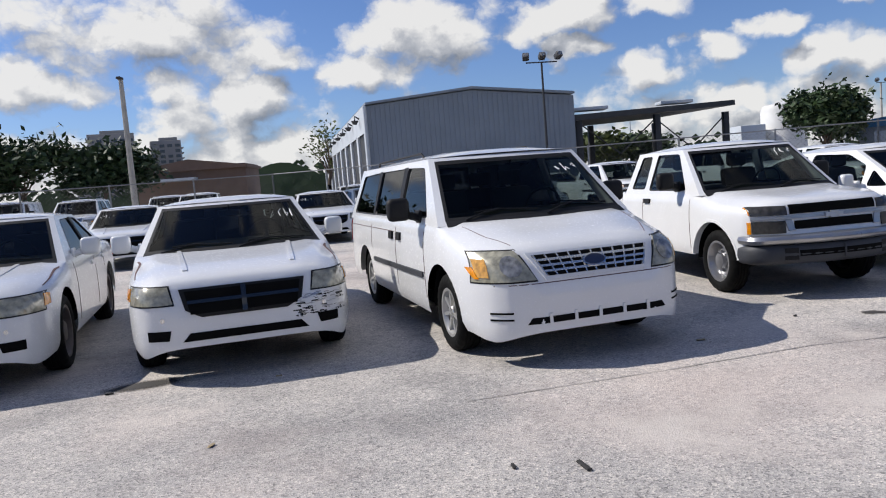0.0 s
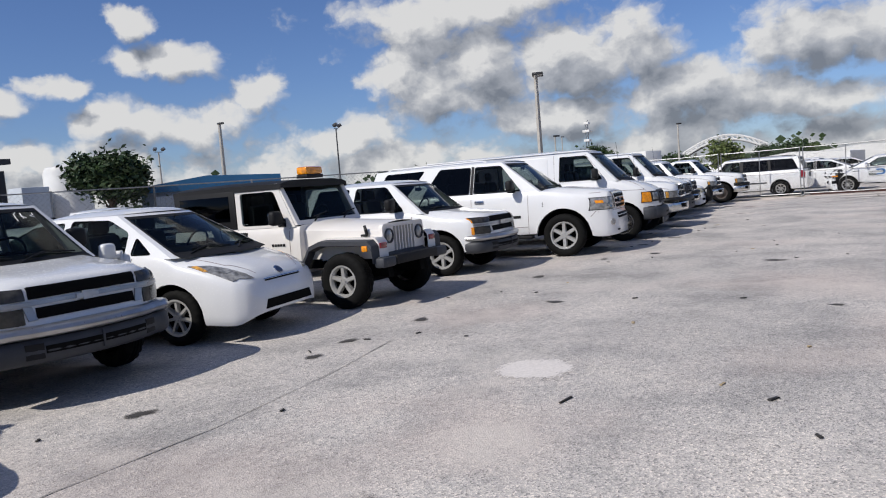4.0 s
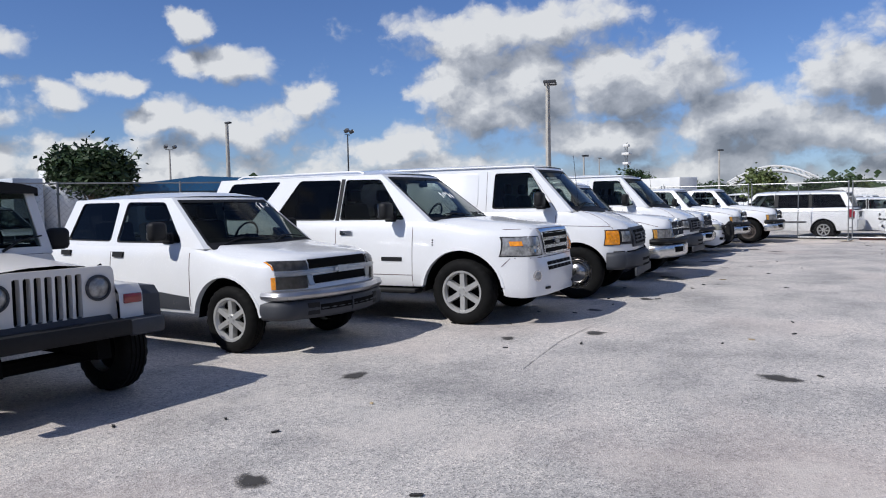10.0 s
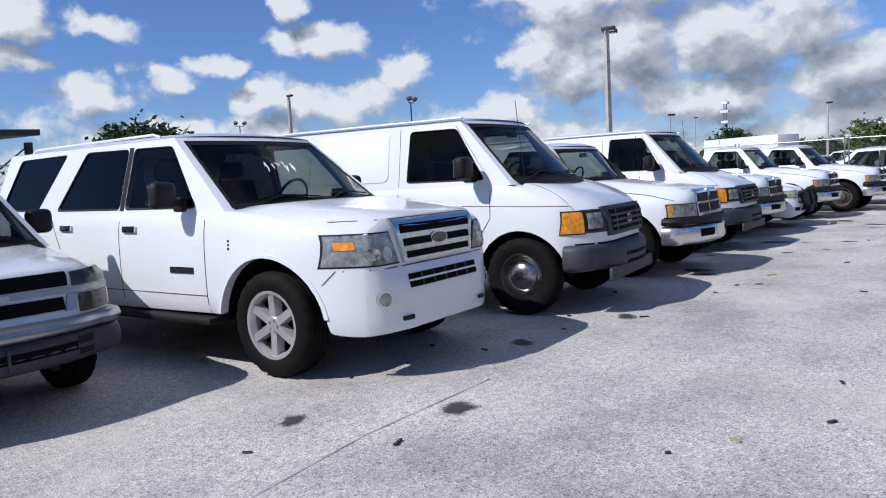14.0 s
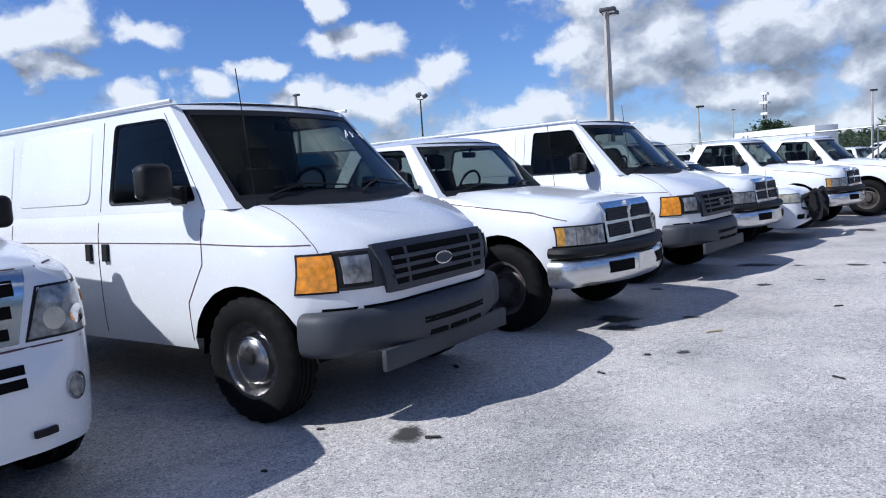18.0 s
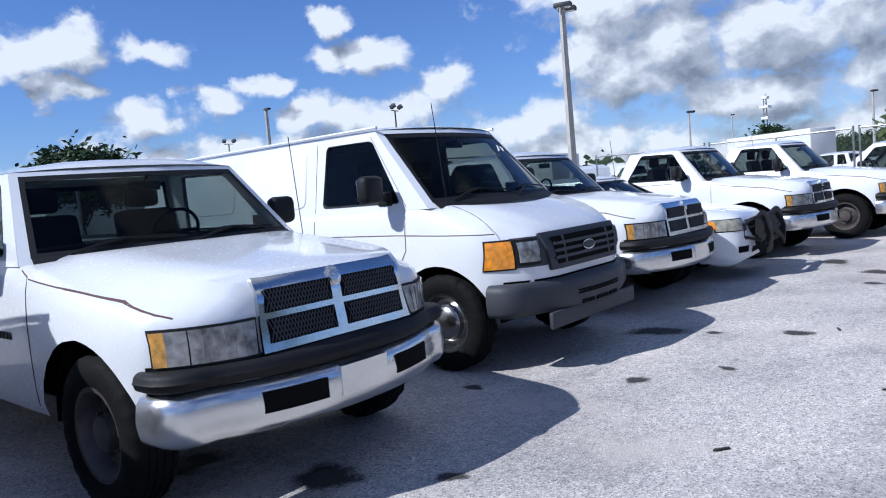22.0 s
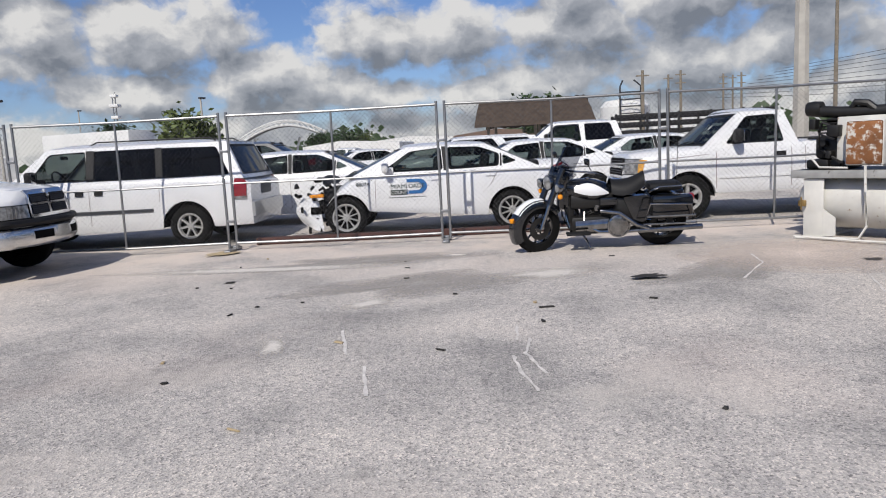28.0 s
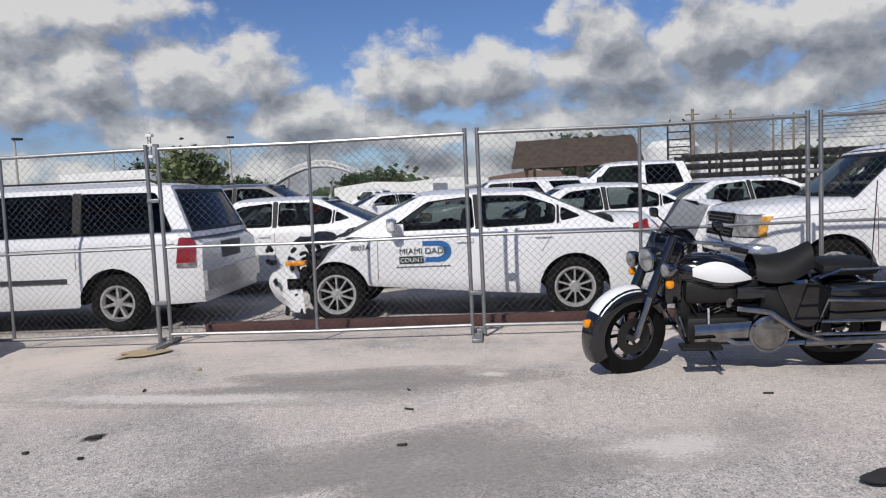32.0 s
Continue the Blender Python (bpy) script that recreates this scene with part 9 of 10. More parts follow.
        part("side_cover", bm, BLACKGLOSS, root, "gloss black side cover")
        bm = bmesh.new()
        box(bm, s * 0.20, -0.90, 0.55, 0.14, 0.52, 0.30, 0.05)
        part("saddlebag", bm, BLACKGLOSS, root)
        bm = bmesh.new()
        loop = [(s * 0.33, -0.52, 0.36), (s * 0.34, -0.60, 0.62), (s * 0.34, -1.1, 0.60), (s * 0.34, -1.18, 0.36)]
        tube(bm, loop, 0.013, 6, closed=True)
        tube(bm, [(s * 0.34, -0.56, 0.46), (s * 0.345, -1.16, 0.46)], 0.012, 6)
        tube(bm, [(s * 0.33, -0.54, 0.36), (s * 0.345, -1.18, 0.36)], 0.012, 6)
        part("bag_guard", bm, BIKECHROME, root)
        bm = bmesh.new()
        tube(bm, [(s * 0.05, 0.42, 0.62), (s * 0.26, 0.42, 0.50), (s * 0.30, 0.40, 0.36), (s * 0.24, 0.34, 0.24), (s * 0.05, 0.3, 0.22)], 0.016, 8)
        part("crash_bar", bm, BIKECHROME, root)
        bm = bmesh.new()
        box(bm, s * 0.30, 0.28, 0.275, 0.13, 0.30, 0.03, 0.012)
        part("footboard", bm, BLACK, root)
        bm = bmesh.new()
        tube(bm, [(s * 0.12, -0.62, 0.72), (s * 0.20, -0.74, 0.80), (s * 0.2, -1.02, 0.80)], 0.013, 6)
        part("grab_rail", bm, BIKECHROME, root)
    for k in range(5):
        bm = bmesh.new()
        x = -0.16 + 0.08 * k
        tube(bm, [(x, F - 0.52, 1.0), (x * 0.8, F - 0.36, 0.86), (x * 0.5, F - 0.42, 0.66), (x * 0.8, 0.24, 0.42)], 0.006, 5)
        part("control_cable", bm, BLACK, root)
    for s in (1, -1):
        bm = bmesh.new()
        tube(bm, [(s * 0.16, -0.02, 0.52), (s * 0.22, -0.24, 0.50), (s * 0.23, -0.46, 0.34), (s * 0.23, -0.62, 0.28)], 0.028, 10)
        part("exhaust_shield", bm, BIKECHROME, root)
        bm = bmesh.new()
        box(bm, s * 0.16, -0.12, 0.64, 0.04, 0.22, 0.10, 0.02)
        part("side_panel", bm, BLACKGLOSS, root)
    bm = bmesh.new()
    prof = [(-0.10, -0.05), (-0.095, 0.0), (0, 0.03), (0.095, 0.0), (0.10, -0.05)]
    sheet(bm, lambda u, v: (prof[int(u)][0], B + (R + 0.05 + prof[int(u)][1]) * math.cos(v), R + (R + 0.05 + prof[int(u)][1]) * math.sin(v)), range(5), [0.9 + 2.2 * k / 14 for k in range(15)])
    part("rear_fender", bm, BLACKGLOSS, root)
    bm = bmesh.new()
    box(bm, 0, B - 0.38, 0.62, 0.12, 0.05, 0.09, 0.02)
    part("tail_lamp", bm, REDLENS, root)
    bm = bmesh.new()
    tube(bm, [(-0.12, 0.22, 0.26), (-0.30, 0.12, 0.075)], 0.014, 8)
    part("side_stand", bm, BIKECHROME, root)
    bm = bmesh.new()
    tube(bm, [(-0.2, -0.95, 0.78), (-0.2, -0.95, 1.45)], 0.004, 5)
    part("aerial", bm, BLACK, root)


motorcycle(-1.88, -5.44, 0, -8)


# ---- old air compressor on a frame ----
def compressor():
    root = empty("air_compressor", "old white tank compressor with a rusted box and black engine", "compressor", "", pose(-1.99, -8.17, 0, 0, 0, 220.2))
    # x runs along its front from one leg to the other, y towards the fence
    bm = bmesh.new()
    lathe(bm, [(0, -0.10), (0.2, -0.07), (0.32, 0.02), (0.36, 0.15), (0.36, 1.85), (0.33, 2.02), (0.2, 2.12), (0, 2.15)], 36, m=pose(-0.22, 0.42, 0.47))
    t = part("tank", bm, OLDWHITE, root, "horizontal white steel air tank")
    bm = bmesh.new()
    lathe(bm, [(0.358, 0.0), (0.364, 0.02), (0.364, 0.10), (0.358, 0.12)], 40, m=pose(1.68, 0.42, 0.47))
    part("tank_seam", bm, RUST, t, "rust-streaked band round the tank")
    for x, w, g in ((0.0, 0.25, 1), (1.426, 0.32, -1)):
        for y in (0.0, 0.84):
            bm = bmesh.new()
            box(bm, x, y, 0.38, w, 0.025, 0.76, 0.006)
            prism(bm, [(x + g * w / 2, 0.03), (x + g * (w / 2 + 0.15), 0.05), (x + g * (w / 2 + 0.15), 0.27), (x + g * w / 2, 0.38)], 0.02, m=Matrix.Translation((0, y, 0)))
            part("leg", bm, OLDWHITE, root)
        bm = bmesh.new()
        box(bm, x, 0.42, 0.02, w, 0.9, 0.03)
        part("skid", bm, OLDWHITE, root)
    for y in (-0.02, 0.86):
        bm = bmesh.new()
        box(bm, 0.72, y, 0.815, 2.0, 0.05, 0.10, 0.006)
        part("deck_rail", bm, DECKGREY, root, "grey scuffed deck rail")
    bm = bmesh.new()
    box(bm, 0.72, 0.42, 0.855, 1.98, 0.82, 0.02)
    part("deck", bm, GREASE, root, "oil-soaked deck plate")
    bm = bmesh.new()
    box(bm, 0.53, 0.20, 1.21, 0.68, 0.05, 0.60, 0.01)
    part("back_plate", bm, OLDWHITE, root)
    bm = bmesh.new()
    box(bm, 0.59, 0.08, 1.19, 0.43, 0.20, 0.54, 0.02)
    o = part("control_box", bm, OLDWHITE, root, "rust-eaten white control box")
    bm = bmesh.new()
    box(bm, 0.59, -0.026, 1.19, 0.40, 0.02, 0.51, 0.02)
    part("box_lid", bm, RUST, o, "rusted lid with flaking white paint")
    bm = bmesh.new()
    box(bm, 0.96, 0.30, 1.50, 0.20, 0.2, 0.26, 0.02)
    part("grey_box", bm, DECKGREY, root)
    bm = bmesh.new()
    box(bm, 0.06, 0.42, 1.14, 0.34, 0.4, 0.30, 0.06)
    box(bm, 0.06, 0.42, 0.93, 0.5, 0.5, 0.12, 0.03)
    part("pump_body", bm, GREASE, root, "oily black compressor pump")
    for k in range(5):
        bm = bmesh.new()
        box(bm, 0.08, 0.42, 1.32 + k * 0.04, 0.32, 0.34, 0.018, 0.004, seg=1)
        part("cooling_fin", bm, GREASE, root)
    bm = bmesh.new()
    tube(bm, [(-0.12, 0.3, 1.60), (0.15, 0.3, 1.57), (0.45, 0.32, 1.56), (0.72, 0.34, 1.56)], 0.075, 10)
    part("intake_pipe", bm, GREASE, root)
    bm = bmesh.new()
    lathe(bm, [(0, -0.09), (0.09, -0.09), (0.10, 0.0), (0.09, 0.09), (0, 0.09)], 16, m=pose(-0.14, 0.3, 1.63))
    part("intake_filter", bm, GREASE, root)
    bm = bmesh.new()
    tube(bm, [(0.3, 0.3, 1.58), (0.36, 0.28, 1.68), (0.5, 0.28, 1.66), (0.58, 0.3, 1.58)], 0.045, 8)
    part("manifold", bm, GREASE, root)
    bm = bmesh.new()
    box(bm, 1.48, 0.42, 1.17, 0.56, 0.56, 0.52, 0.025)
    box(bm, 1.36, 0.30, 1.44, 0.16, 0.3, 0.16, 0.02)
    box(bm, 1.58, 0.40, 1.54, 0.30, 0.36, 0.22, 0.03)
    part("engine_block", bm, GREASE, root, "black oily petrol engine")
    rnd = random.Random(31)
    for cx, cz, wx, wz, n in ((1.50, 1.24, 0.34, 0.34, 34), (0.06, 1.22, 0.22, 0.30, 20)):
        for k in range(n):
            bm = bmesh.new()
            x, y, z = cx + rnd.uniform(-wx, wx), 0.36 + rnd.uniform(-0.28, 0.2), cz + rnd.uniform(-wz, wz)
            if k % 3 == 0:
                a = rnd.uniform(0, 3.1)
                d = Vector((math.cos(a), rnd.uniform(-0.5, 0.5), math.sin(a))) * rnd.uniform(0.08, 0.2)
                tube(bm, [Vector((x, y, z)) - d, Vector((x, y - 0.05, z)), Vector((x, y, z)) + d.cross(Vector((0, 1, 0.3)))], rnd.uniform(0.012, 0.03), 7)
                part("engine_hose", bm, GREASE, root)
            elif k % 3 == 1:
                box(bm, x, y, z, rnd.uniform(0.06, 0.2), rnd.uniform(0.06, 0.16), rnd.uniform(0.05, 0.16), 0.015, m=Matrix.Translation((x, y, z)) @ Matrix.Rotation(rnd.uniform(-0.3, 0.3), 4, "Y") @ Matrix.Translation((-x, -y, -z)))
                part("engine_cover", bm, GREASE, root)
            else:
                r = rnd.uniform(0.03, 0.1)
                lathe(bm, [(0, -0.05), (r, -0.05), (r * 1.05, 0), (r, 0.05), (0, 0.06)], 14, m=pose(x, y, z, 0, 0, rnd.choice((0, 90, 90))))
                part("engine_pulley", bm, GREASE, root)
    bm = bmesh.new()
    prism(bm, rounded([(1.02, 0.88), (1.20, 0.88), (1.20, 1.52), (1.10, 1.52)], 0.03, 3), 0.03, m=Matrix.Translation((0, 0.1, 0)))
    part("guard_plate", bm, OLDWHITE, root, "white steel belt guard")
    bm = bmesh.new()
    lathe(bm, [(0, -0.03), (0.24, -0.04), (0.27, 0.0), (0.27, 0.06), (0.22, 0.08), (0, 0.06)], 28, m=pose(1.26, 0.30, 1.20))
    part("belt_wheel", bm, GREASE, root, "black belt wheel")
    bm = bmesh.new()
    tube(bm, [(1.55, 0.3, 1.66), (1.75, 0.25, 1.74), (1.92, 0.25, 1.76)], 0.05, 8)
    part("exhaust_pipe", bm, GREASE, root)
    bm = bmesh.new()
    lathe(bm, [(0, -0.1), (0.10, -0.1), (0.12, 0.0), (0.10, 0.1), (0, 0.1)], 16, m=pose(1.98, 0.25, 1.76))
    part("air_filter", bm, GREASE, root)
    for line, r in (([(0.62, -0.05, 0.92), (0.63, -0.06, 0.6), (0.66, -0.06, 0.2), (0.58, -0.1, 0.04), (-0.15, -0.16, 0.02)], 0.017), ([(-0.05, 0.05, 1.0), (0.06, 0.0, 0.90), (0.4, 0.0, 0.89)], 0.014), ([(1.95, 0.05, 1.05), (1.88, -0.02, 0.6), (1.72, -0.06, 0.01)], 0.011), ([(-0.18, -0.14, 0.03), (0.6, -0.2, 0.03), (1.5, -0.14, 0.03)], 0.016)):
        bm = bmesh.new()
        tube(bm, line, r, 6)
        part("hose", bm, OLDWHITE, root)
    bm = bmesh.new()
    tube(bm, [(1.7, 0.2, 0.95), (1.95, 0.12, 0.97), (2.05, 0.1, 1.02), (2.08, 0.1, 0.9), (2.0, 0.1, 0.8)], 0.03, 8)
    part("outlet_pipe", bm, OLDWHITE, root)
    bm = bmesh.new()
    box(bm, -0.12, -0.05, 0.45, 0.09, 0.06, 0.08, 0.015)
    tube(bm, [(-0.12, -0.08, 0.37), (-0.12, -0.08, 0.53)], 0.012, 6)
    part("valve", bm, mat("brass", (0.45, 0.3, 0.12), 0.4, 0.9), root)


compressor()


# ---- marks and litter on the ground ----
def ragged(name, base, hard=0.35, grain=9.0, rough=0.85):
    """A stain that thins out towards its rim in specks."""
    m, t, b = nodes_of(name)
    out = t.nodes["Material Output"]
    rim, co = t.nodes.new("ShaderNodeAttribute"), t.nodes.new("ShaderNodeTexCoord")
    rim.attribute_name = "rim"
    n1, n2 = add(t, "ShaderNodeTexNoise", Scale=grain, Detail=6.0, Roughness=0.7), add(t, "ShaderNodeTexNoise", Scale=grain * 11, Detail=3.0)
    for n in (n1, n2):
        t.links.new(co.outputs["Object"], n.inputs["Vector"])
    su, mu, ma = [t.nodes.new("ShaderNodeMath") for _ in range(3)]
    su.operation, mu.operation, ma.operation = "ADD", "MULTIPLY_ADD", "SUBTRACT"
    t.links.new(n1.outputs["Fac"], su.inputs[0])
    t.links.new(n2.outputs["Fac"], su.inputs[1])
    mu.inputs[1].default_value, mu.inputs[2].default_value = 0.8, 0.0
    t.links.new(su.outputs[0], mu.inputs[0])
    t.links.new(mu.outputs[0], ma.inputs[0])
    t.links.new(rim.outputs["Fac"], ma.inputs[1])
    mr = add(t, "ShaderNodeMapRange")
    mr.inputs["From Min"].default_value, mr.inputs["From Max"].default_value = -hard * 0.4, hard
    t.links.new(ma.outputs[0], mr.inputs["Value"])
    clear, mix = t.nodes.new("ShaderNodeBsdfTransparent"), t.nodes.new("ShaderNodeMixShader")
    t.links.new(mr.outputs["Result"], mix.inputs["Fac"])
    t.links.new(clear.outputs[0], mix.inputs[1])
    t.links.new(b.outputs[0], mix.inputs[2])
    t.links.new(mix.outputs[0], out.inputs["Surface"])
    r = t.nodes.new("ShaderNodeValToRGB")
    r.color_ramp.elements[0].color, r.color_ramp.elements[1].color = (*[c * 0.7 for c in base], 1), (*[c * 1.3 for c in base], 1)
    t.links.new(n2.outputs["Fac"], r.inputs["Fac"])
    t.links.new(r.outputs["Color"], b.inputs["Base Color"])
    b.inputs["Roughness"].default_value = rough
    return m


def blot(name, x, y, rx, ry, turn, m_, label, seed, z=0.004, edge=0.25, n=40, cat="stain"):
    rnd = random.Random(seed)
    ph = [rnd.uniform(0, 6.28) for _ in range(5)]
    verts, faces, rim = [(0, 0, z)], [], [0.0]
    for j in (1, 2, 3):
        for k in range(n):
            a = 2 * math.pi * k / n
            r = (1 + edge * sum(math.sin((i + 2) * a + p) / (i + 2) for i, p in enumerate(ph))) * j / 3
            verts.append((rx * r * math.cos(a), ry * r * math.sin(a), z))
            rim.append(j / 3)
    for k in range(n):
        l = (k + 1) % n
        faces.append((0, 1 + k, 1 + l))
        for j in (0, 1):
            faces.append((1 + j * n + k, 1 + (j + 1) * n + k, 1 + (j + 1) * n + l, 1 + j * n + l))
    me = bpy.data.meshes.new(name)
    me.from_pydata(verts, [], faces)
    me.materials.append(m_)
    me.attributes.new("rim", "FLOAT", "POINT").data.foreach_set("value", rim)
    o = new(name, me)
    o.matrix_world = pose(x, y, 0, 0, 0, turn)
    return tagged(o, label, cat, "ground marks")


OIL = ragged("oil_stain", (0.045, 0.041, 0.038), 0.38, 12.0)
PALE = ragged("pale_patch", (0.58, 0.545, 0.50), 0.5, 5.0, 0.92)
DISC = ragged("pale_repair", (0.62, 0.58, 0.545), 0.06, 5.0, 0.92)
LITTER = mat("black_rubber_scrap", (0.03, 0.028, 0.026), 0.8, vary=0.4, bump=0.2)
CARD = mat("tan_cardboard", (0.42, 0.33, 0.20), 0.9, vary=0.2, scale=7, bump=0.2)
CHALK = mat("scratched_pale_line", (0.64, 0.61, 0.58), 0.9, vary=0.3, scale=9, fine=120, bump=0.2)
blot("pale_disc", -29.22, -2.08, 0.37, 0.41, 0, DISC, "round pale repair patch in the asphalt", 1, edge=0.05)
blot("oil_stain", -31.88, -2.50, 0.26, 0.30, 0, OIL, "speckled black oil stain", 2)
blot("oil_stain", -32.43, -2.28, 0.10, 0.11, 0, OIL, "small black oil stain", 3)
blot("oil_stain", -32.10, -3.48, 0.15, 0.12, 0, OIL, "small black oil stain", 4)
blot("manhole_stain", -37.5, 0.08, 0.40, 0.18, 20, OIL, "dark oval stain before the sedans", 5, edge=0.08)
for i, (x, y, r) in enumerate(((-21.23, -0.52, 0.17), (-22.0, 0.15, 0.12), (-26.3, -0.9, 0.14), (-15.2, 0.62, 0.2), (-14.9, 0.9, 0.26), (-14.5, 0.35, 0.1), (-12.5, 0.55, 0.12), (-15.7, -0.25, 0.07), (-6.9, 0.7, 0.28), (-7.8, 0.5, 0.14), (-10.6, 0.2, 0.16), (-3.35, -1.07, 0.1), (-24.2, 0.35, 0.16), (-29.4, 0.1, 0.12), (-27.6, 0.15, 0.14), (-19.6, 0.25, 0.15), (-11.0, 1.3, 0.3), (-3.7, -8.0, 0.14), (-3.3, -8.6, 0.1), (-4.4, -8.2, 0.2), (-18.17, 0.08, 0.16), (-22.4, -2.7, 0.2), (-26.1, -3.87, 0.09), (-28.75, 0.24, 0.13), (-31.19, 0.11, 0.14), (-6.0, 1.55, 0.3), (-10.86, 0.82, 0.09), (-11.92, 0.16, 0.08), (-13.25, 1.46, 0.1), (-15.34, 1.80, 0.3))):
    blot("oil_stain", x, y, r, r * 0.75, 30 * i, OIL, "dark drip stain on the asphalt", 20 + i)
for i, (x, y, a, b, t) in enumerate(((-3.66, -4.64, 0.32, 0.72, 5), (-2.5, -1.2, 2.2, 0.25, 88), (-2.0, -3.6, 0.25, 0.12, 80), (-6.2, -2.3, 0.3, 0.12, 20), (-12.2, -2.6, 0.2, 0.1, 0))):
    blot("dust_patch", x, y, a, b, t, PALE, "pale dusty patch on the asphalt", 60 + i)


def strip(name, pts, w, m_, label, cat):
    bm = bmesh.new()
    rnd = random.Random(len(pts) + int(100 * abs(pts[0][0])))
    fine = []
    for (xa, ya), (xb, yb) in zip(pts, pts[1:]):
        fine += [(xa + (xb - xa) * k / 6, ya + (yb - ya) * k / 6) for k in range(6)]
    fine.append(pts[-1])
    rows = []
    for i, (x, y) in enumerate(fine):
        a, b = fine[max(0, i - 1)], fine[min(len(fine) - 1, i + 1)]
        d = Vector((b[0] - a[0], b[1] - a[1])).normalized()
        ww = w * rnd.uniform(0.4, 1.2)
        j = rnd.uniform(-w, w) * 0.5
        rows.append((bm.verts.new((x - d.y * (ww + j), y + d.x * (ww + j), 0.005)), bm.verts.new((x + d.y * (ww - j), y - d.x * (ww - j), 0.005))))
    for A, B in zip(rows, rows[1:]):
        bm.faces.new((A[0], A[1], B[1], B[0]))
    return tagged(part(name, bm, m_), label, cat, "ground marks")


for i, pts in enumerate(([(-7.41, -4.14), (-7.05, -4.07), (-6.68, -4.04)], [(-7.1, -4.22), (-6.64, -4.13), (-6.26, -4.19)], [(-6.3, -4.1), (-5.87, -4.12)], [(-7.38, -3.15), (-6.79, -3.06)], [(-6.5, -2.9), (-5.8, -2.75)], [(-4.4, -6.4), (-3.6, -6.9), (-3.0, -7.0)], [(-5.4, -7.2), (-4.6, -7.5)])):
    strip("scratch_line", pts, 0.014, CHALK, "pale scratch in the asphalt", "scratch")
CRACK = mat("asphalt_seam", (0.31, 0.30, 0.285), 0.95, vary=0.3, bump=0.3)
strip("seam_line", [(-35.0, -1.25), (-33.6, -1.02), (-32.3, -0.75), (-31.2, -0.72), (-29.8, -0.5), (-28.6, -0.2)], 0.006, CRACK, "faint dark joint along the parking row", "joint")
strip("seam_line", [(-23.2, -0.75), (-21.9, -0.42), (-20.6, -0.25)], 0.005, CRACK, "faint dark joint along the parking row", "joint")
rnd = random.Random(5)
for k in range(70):
    u = rnd.random()
    x = -38 + 37 * u
    y = rnd.uniform(-4.5, 0.4) + 1.2 * u - (3.5 * rnd.random() if x > -9 else 0)
    bm = bmesh.new()
    l, w = rnd.uniform(0.02, 0.09), rnd.uniform(0.01, 0.025)
    if k % 9 == 0:
        l *= 1.8
    box(bm, 0, 0, 0.008, l, w, 0.012, 0.003, seg=1)
    for v in bm.verts:
        v.co += Vector((rnd.uniform(-0.006, 0.006), rnd.uniform(-0.006, 0.006), 0))
        v.co.z = max(v.co.z, 0.001)
    o = part("debris", bm, LITTER if k % 4 else CARD)
    o.matrix_world = pose(x, y, 0, 0, 0, rnd.uniform(0, 180))
    tagged(o, "small scrap of black rubber on the asphalt" if k % 4 else "small dry leaf or chip on the asphalt", "debris", "scattered debris")
for x, y, l, w, a in ((-5.29, -4.42, 0.13, 0.022, 95), (-5.12, -5.36, 0.07, 0.03, 60), (-3.36, -1.07, 0.09, 0.05, 100), (-3.59, -3.09, 0.06, 0.02, 90), (-4.56, -3.63, 0.05, 0.02, 70), (-3.62, -0.79, 0.03, 0.03, 0), (-4.76, -1.78, 0.04, 0.02, 100), (-4.65, -2.18, 0.03, 0.02, 80)):
    bm = bmesh.new()
    box(bm, 0, 0, 0.008, l, w, 0.014, 0.004, seg=1)
    for v in bm.verts:
        v.co.x, v.co.y = v.co.x + rnd.uniform(-0.008, 0.008), v.co.y + rnd.uniform(-0.006, 0.006)
    o = part("debris", bm, LITTER)
    o.matrix_world = pose(x, y, 0, 0, 0, a)
    tagged(o, "torn strip of black rubber on the asphalt", "debris", "scattered debris")
DAMP = ragged("worn_dark_patch", (0.34, 0.318, 0.295), 0.9, 3.0, 0.9)
for i, (x, y, a, b, t) in enumerate(((-2.2, -2.4, 0.5, 1.6, 3), (-3.9, -3.2, 0.6, 1.3, 20), (-3.9, -6.4, 0.5, 0.9, 30))):
    blot("dark_patch", x, y, a, b, t, DAMP, "darker worn patch of asphalt", 120 + i, z=0.003, edge=0.4)
SAND = ragged("pinkish_sand", (0.63, 0.54, 0.475), 0.9, 4.0, 0.95)
blot("sand_patch", -3.1, -7.5, 1.1, 1.5, 20, SAND, "pale pinkish sand spread over the asphalt", 131, z=0.0035, edge=0.3)
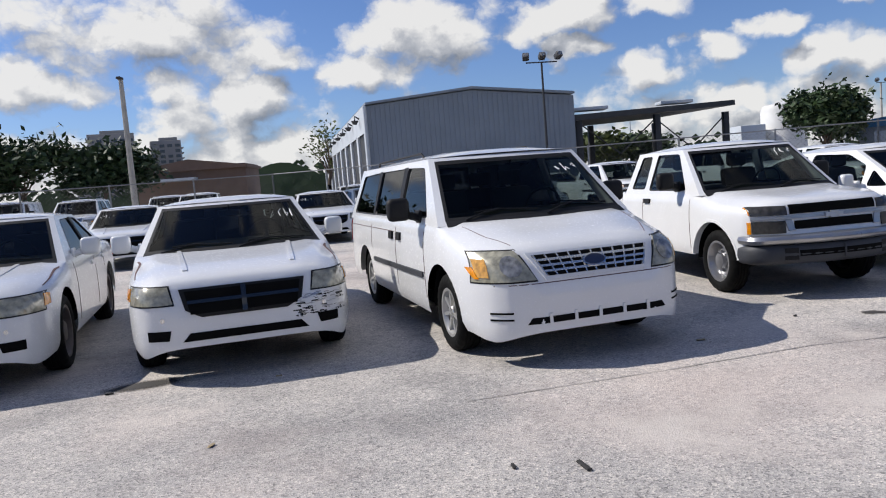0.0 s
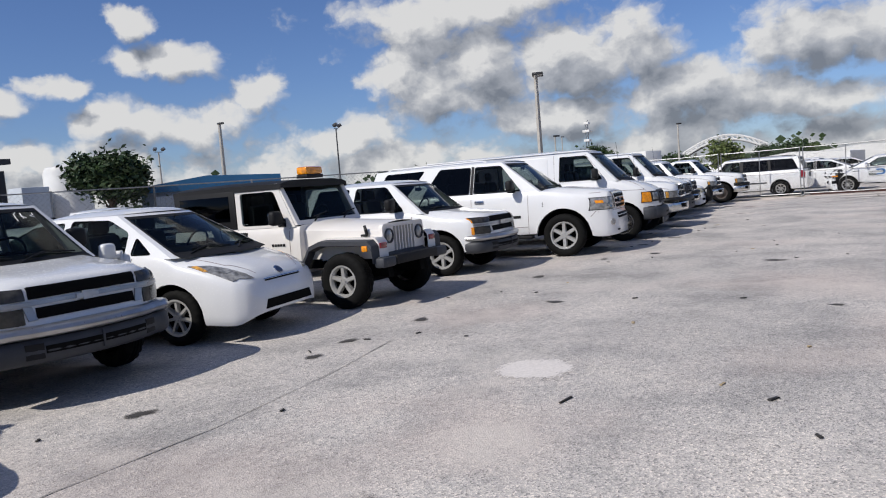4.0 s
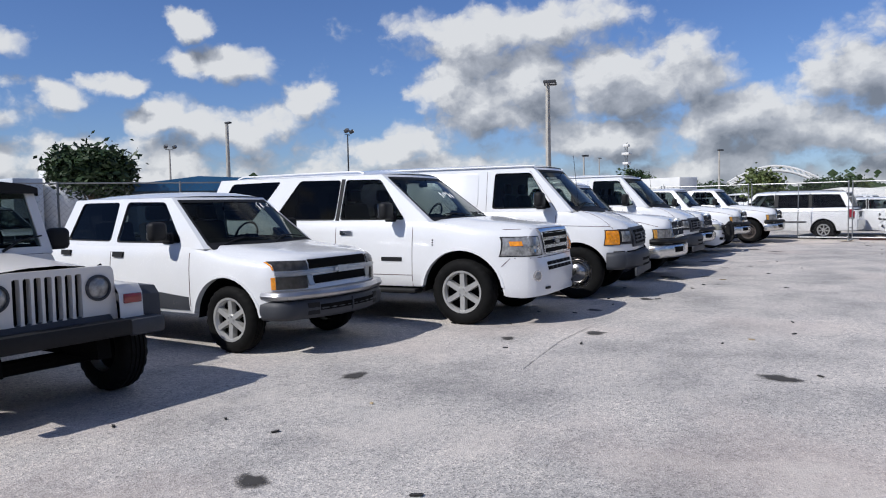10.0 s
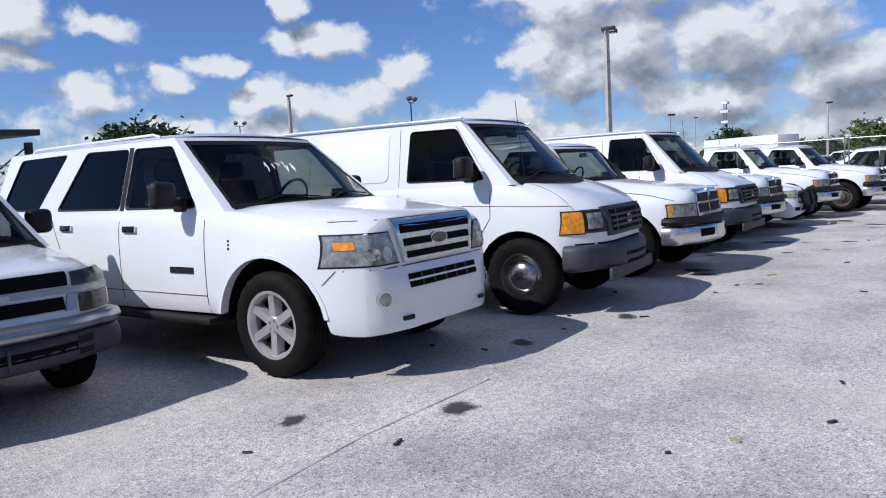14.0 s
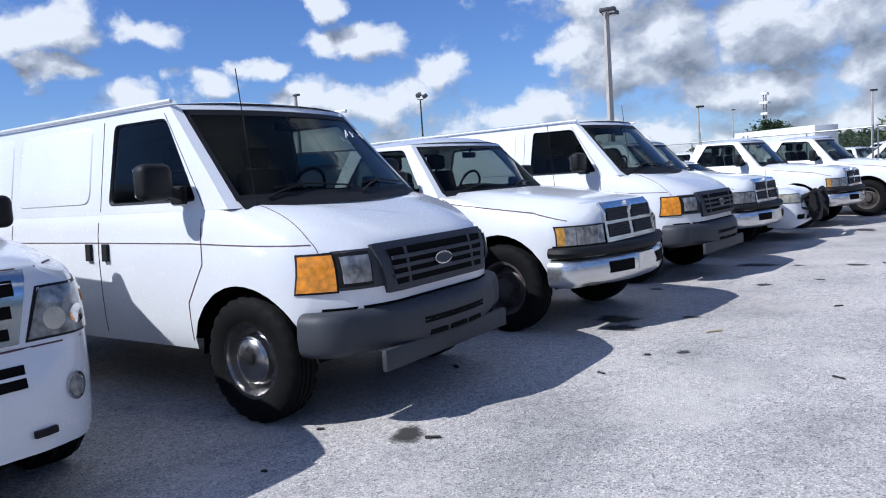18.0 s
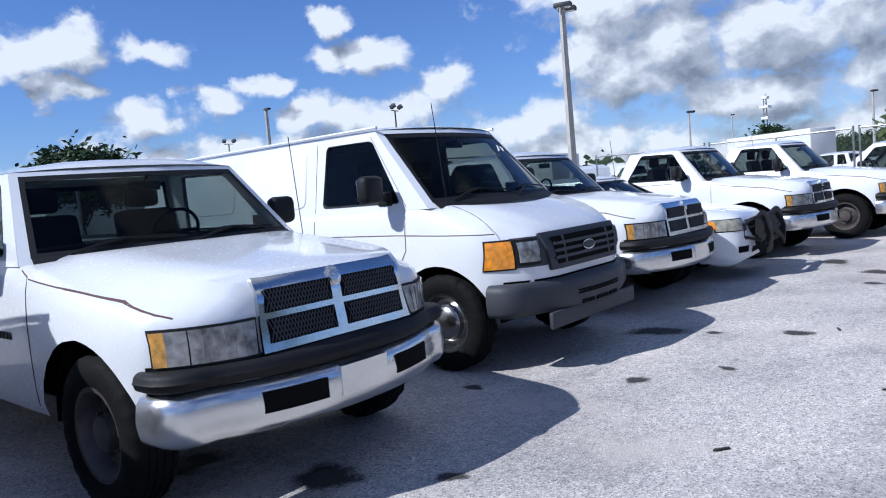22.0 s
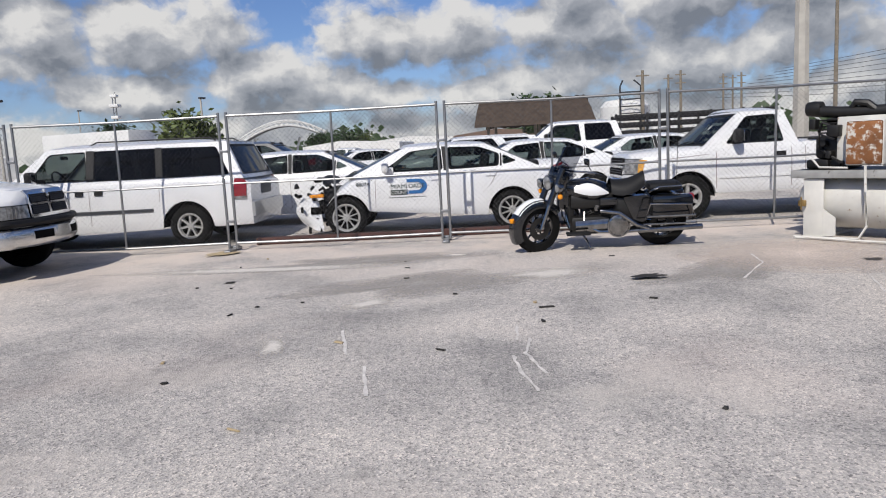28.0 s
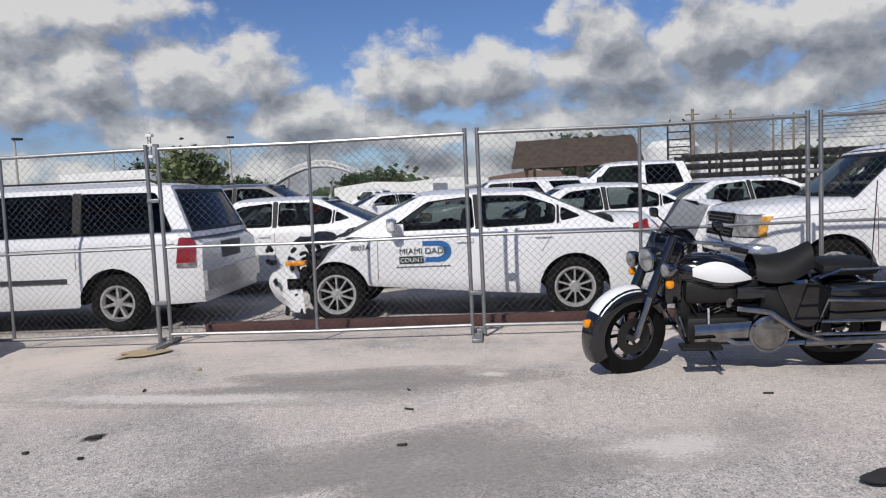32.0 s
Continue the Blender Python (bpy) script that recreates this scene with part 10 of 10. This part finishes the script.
blot("chipped_patch", -4.81, -2.82, 0.22, 0.30, 20, PALE, "chipped pale patch in the asphalt", 130)
blot("cardboard_scrap", -0.85, -0.15, 0.16, 0.30, 60, CARD, "torn tan cardboard lying by the fence foot", 71, z=0.02, edge=0.6, cat="litter")
blot("rubber_flap", -4.19, -5.54, 0.09, 0.17, 30, LITTER, "black rubber flap lying on the asphalt", 72, z=0.03, edge=0.5, cat="litter")
verts, faces = [], []
rnd = random.Random(9)
for k in range(6000):
    u = rnd.random()
    x, y = -39 + 38 * u, rnd.uniform(-7.5, 0.5) + 1.2 * u
    s = rnd.uniform(0.002, 0.006)
    i = len(verts)
    verts += [(x - s, y - s * rnd.random(), 0), (x + s, y - s, 0), (x + s * rnd.random(), y + s, 0), (x, y, s * 1.1)]
    faces += [(i, i + 1, i + 3), (i + 1, i + 2, i + 3), (i + 2, i, i + 3)]
me = bpy.data.meshes.new("grit")
me.from_pydata(verts, [], faces)
me.materials.append(ASPHALT)
tagged(new("grit", me), "loose pale grit scattered over the asphalt", "gravel", kind="stuff")
bm = bmesh.new()
box(bm, 0.12, -3.2, 0.06, 0.14, 5.6, 0.11, 0.012)
tagged(part("wheel_stop", bm, mat("rusty_beam", (0.07, 0.03, 0.025), 0.85, vary=0.4, scale=5, bump=0.2, spot=(0.2, 0.16, 0.14), spots=-0.03)), "rusty steel beam lying behind the fence", "kerb")


# ---- wall, trees and cars added behind the camera to darken reflections ----
root = empty("reflection_wall", "plain block wall added to darken the mirrored horizon", "wall", "", pose(0, 0, 0))
bm = bmesh.new()
box(bm, -22, -30, 1.6, 110, 0.25, 3.2, 0.03)
box(bm, -77, -5, 1.6, 0.25, 50, 3.2, 0.03)
part("wall", bm, CONC, root)
# invented trees and cars, there only for the chrome to mirror
for k in range(9):
    tree(-66 + 11 * k, -36 - (k % 3) * 3, 7 + (k * 5) % 3, 8, 90 + k, "dense dark tree clump beyond the lot", leaves=700, leaf=0.5)
for k in range(8):
    twin((sed_b, colo_a, suv_a)[k % 3], -58 + 7 * k, -24 - (k % 2), 188, ("white sedan added for reflections", "white pickup added for reflections", "white suv added for reflections")[k % 3])
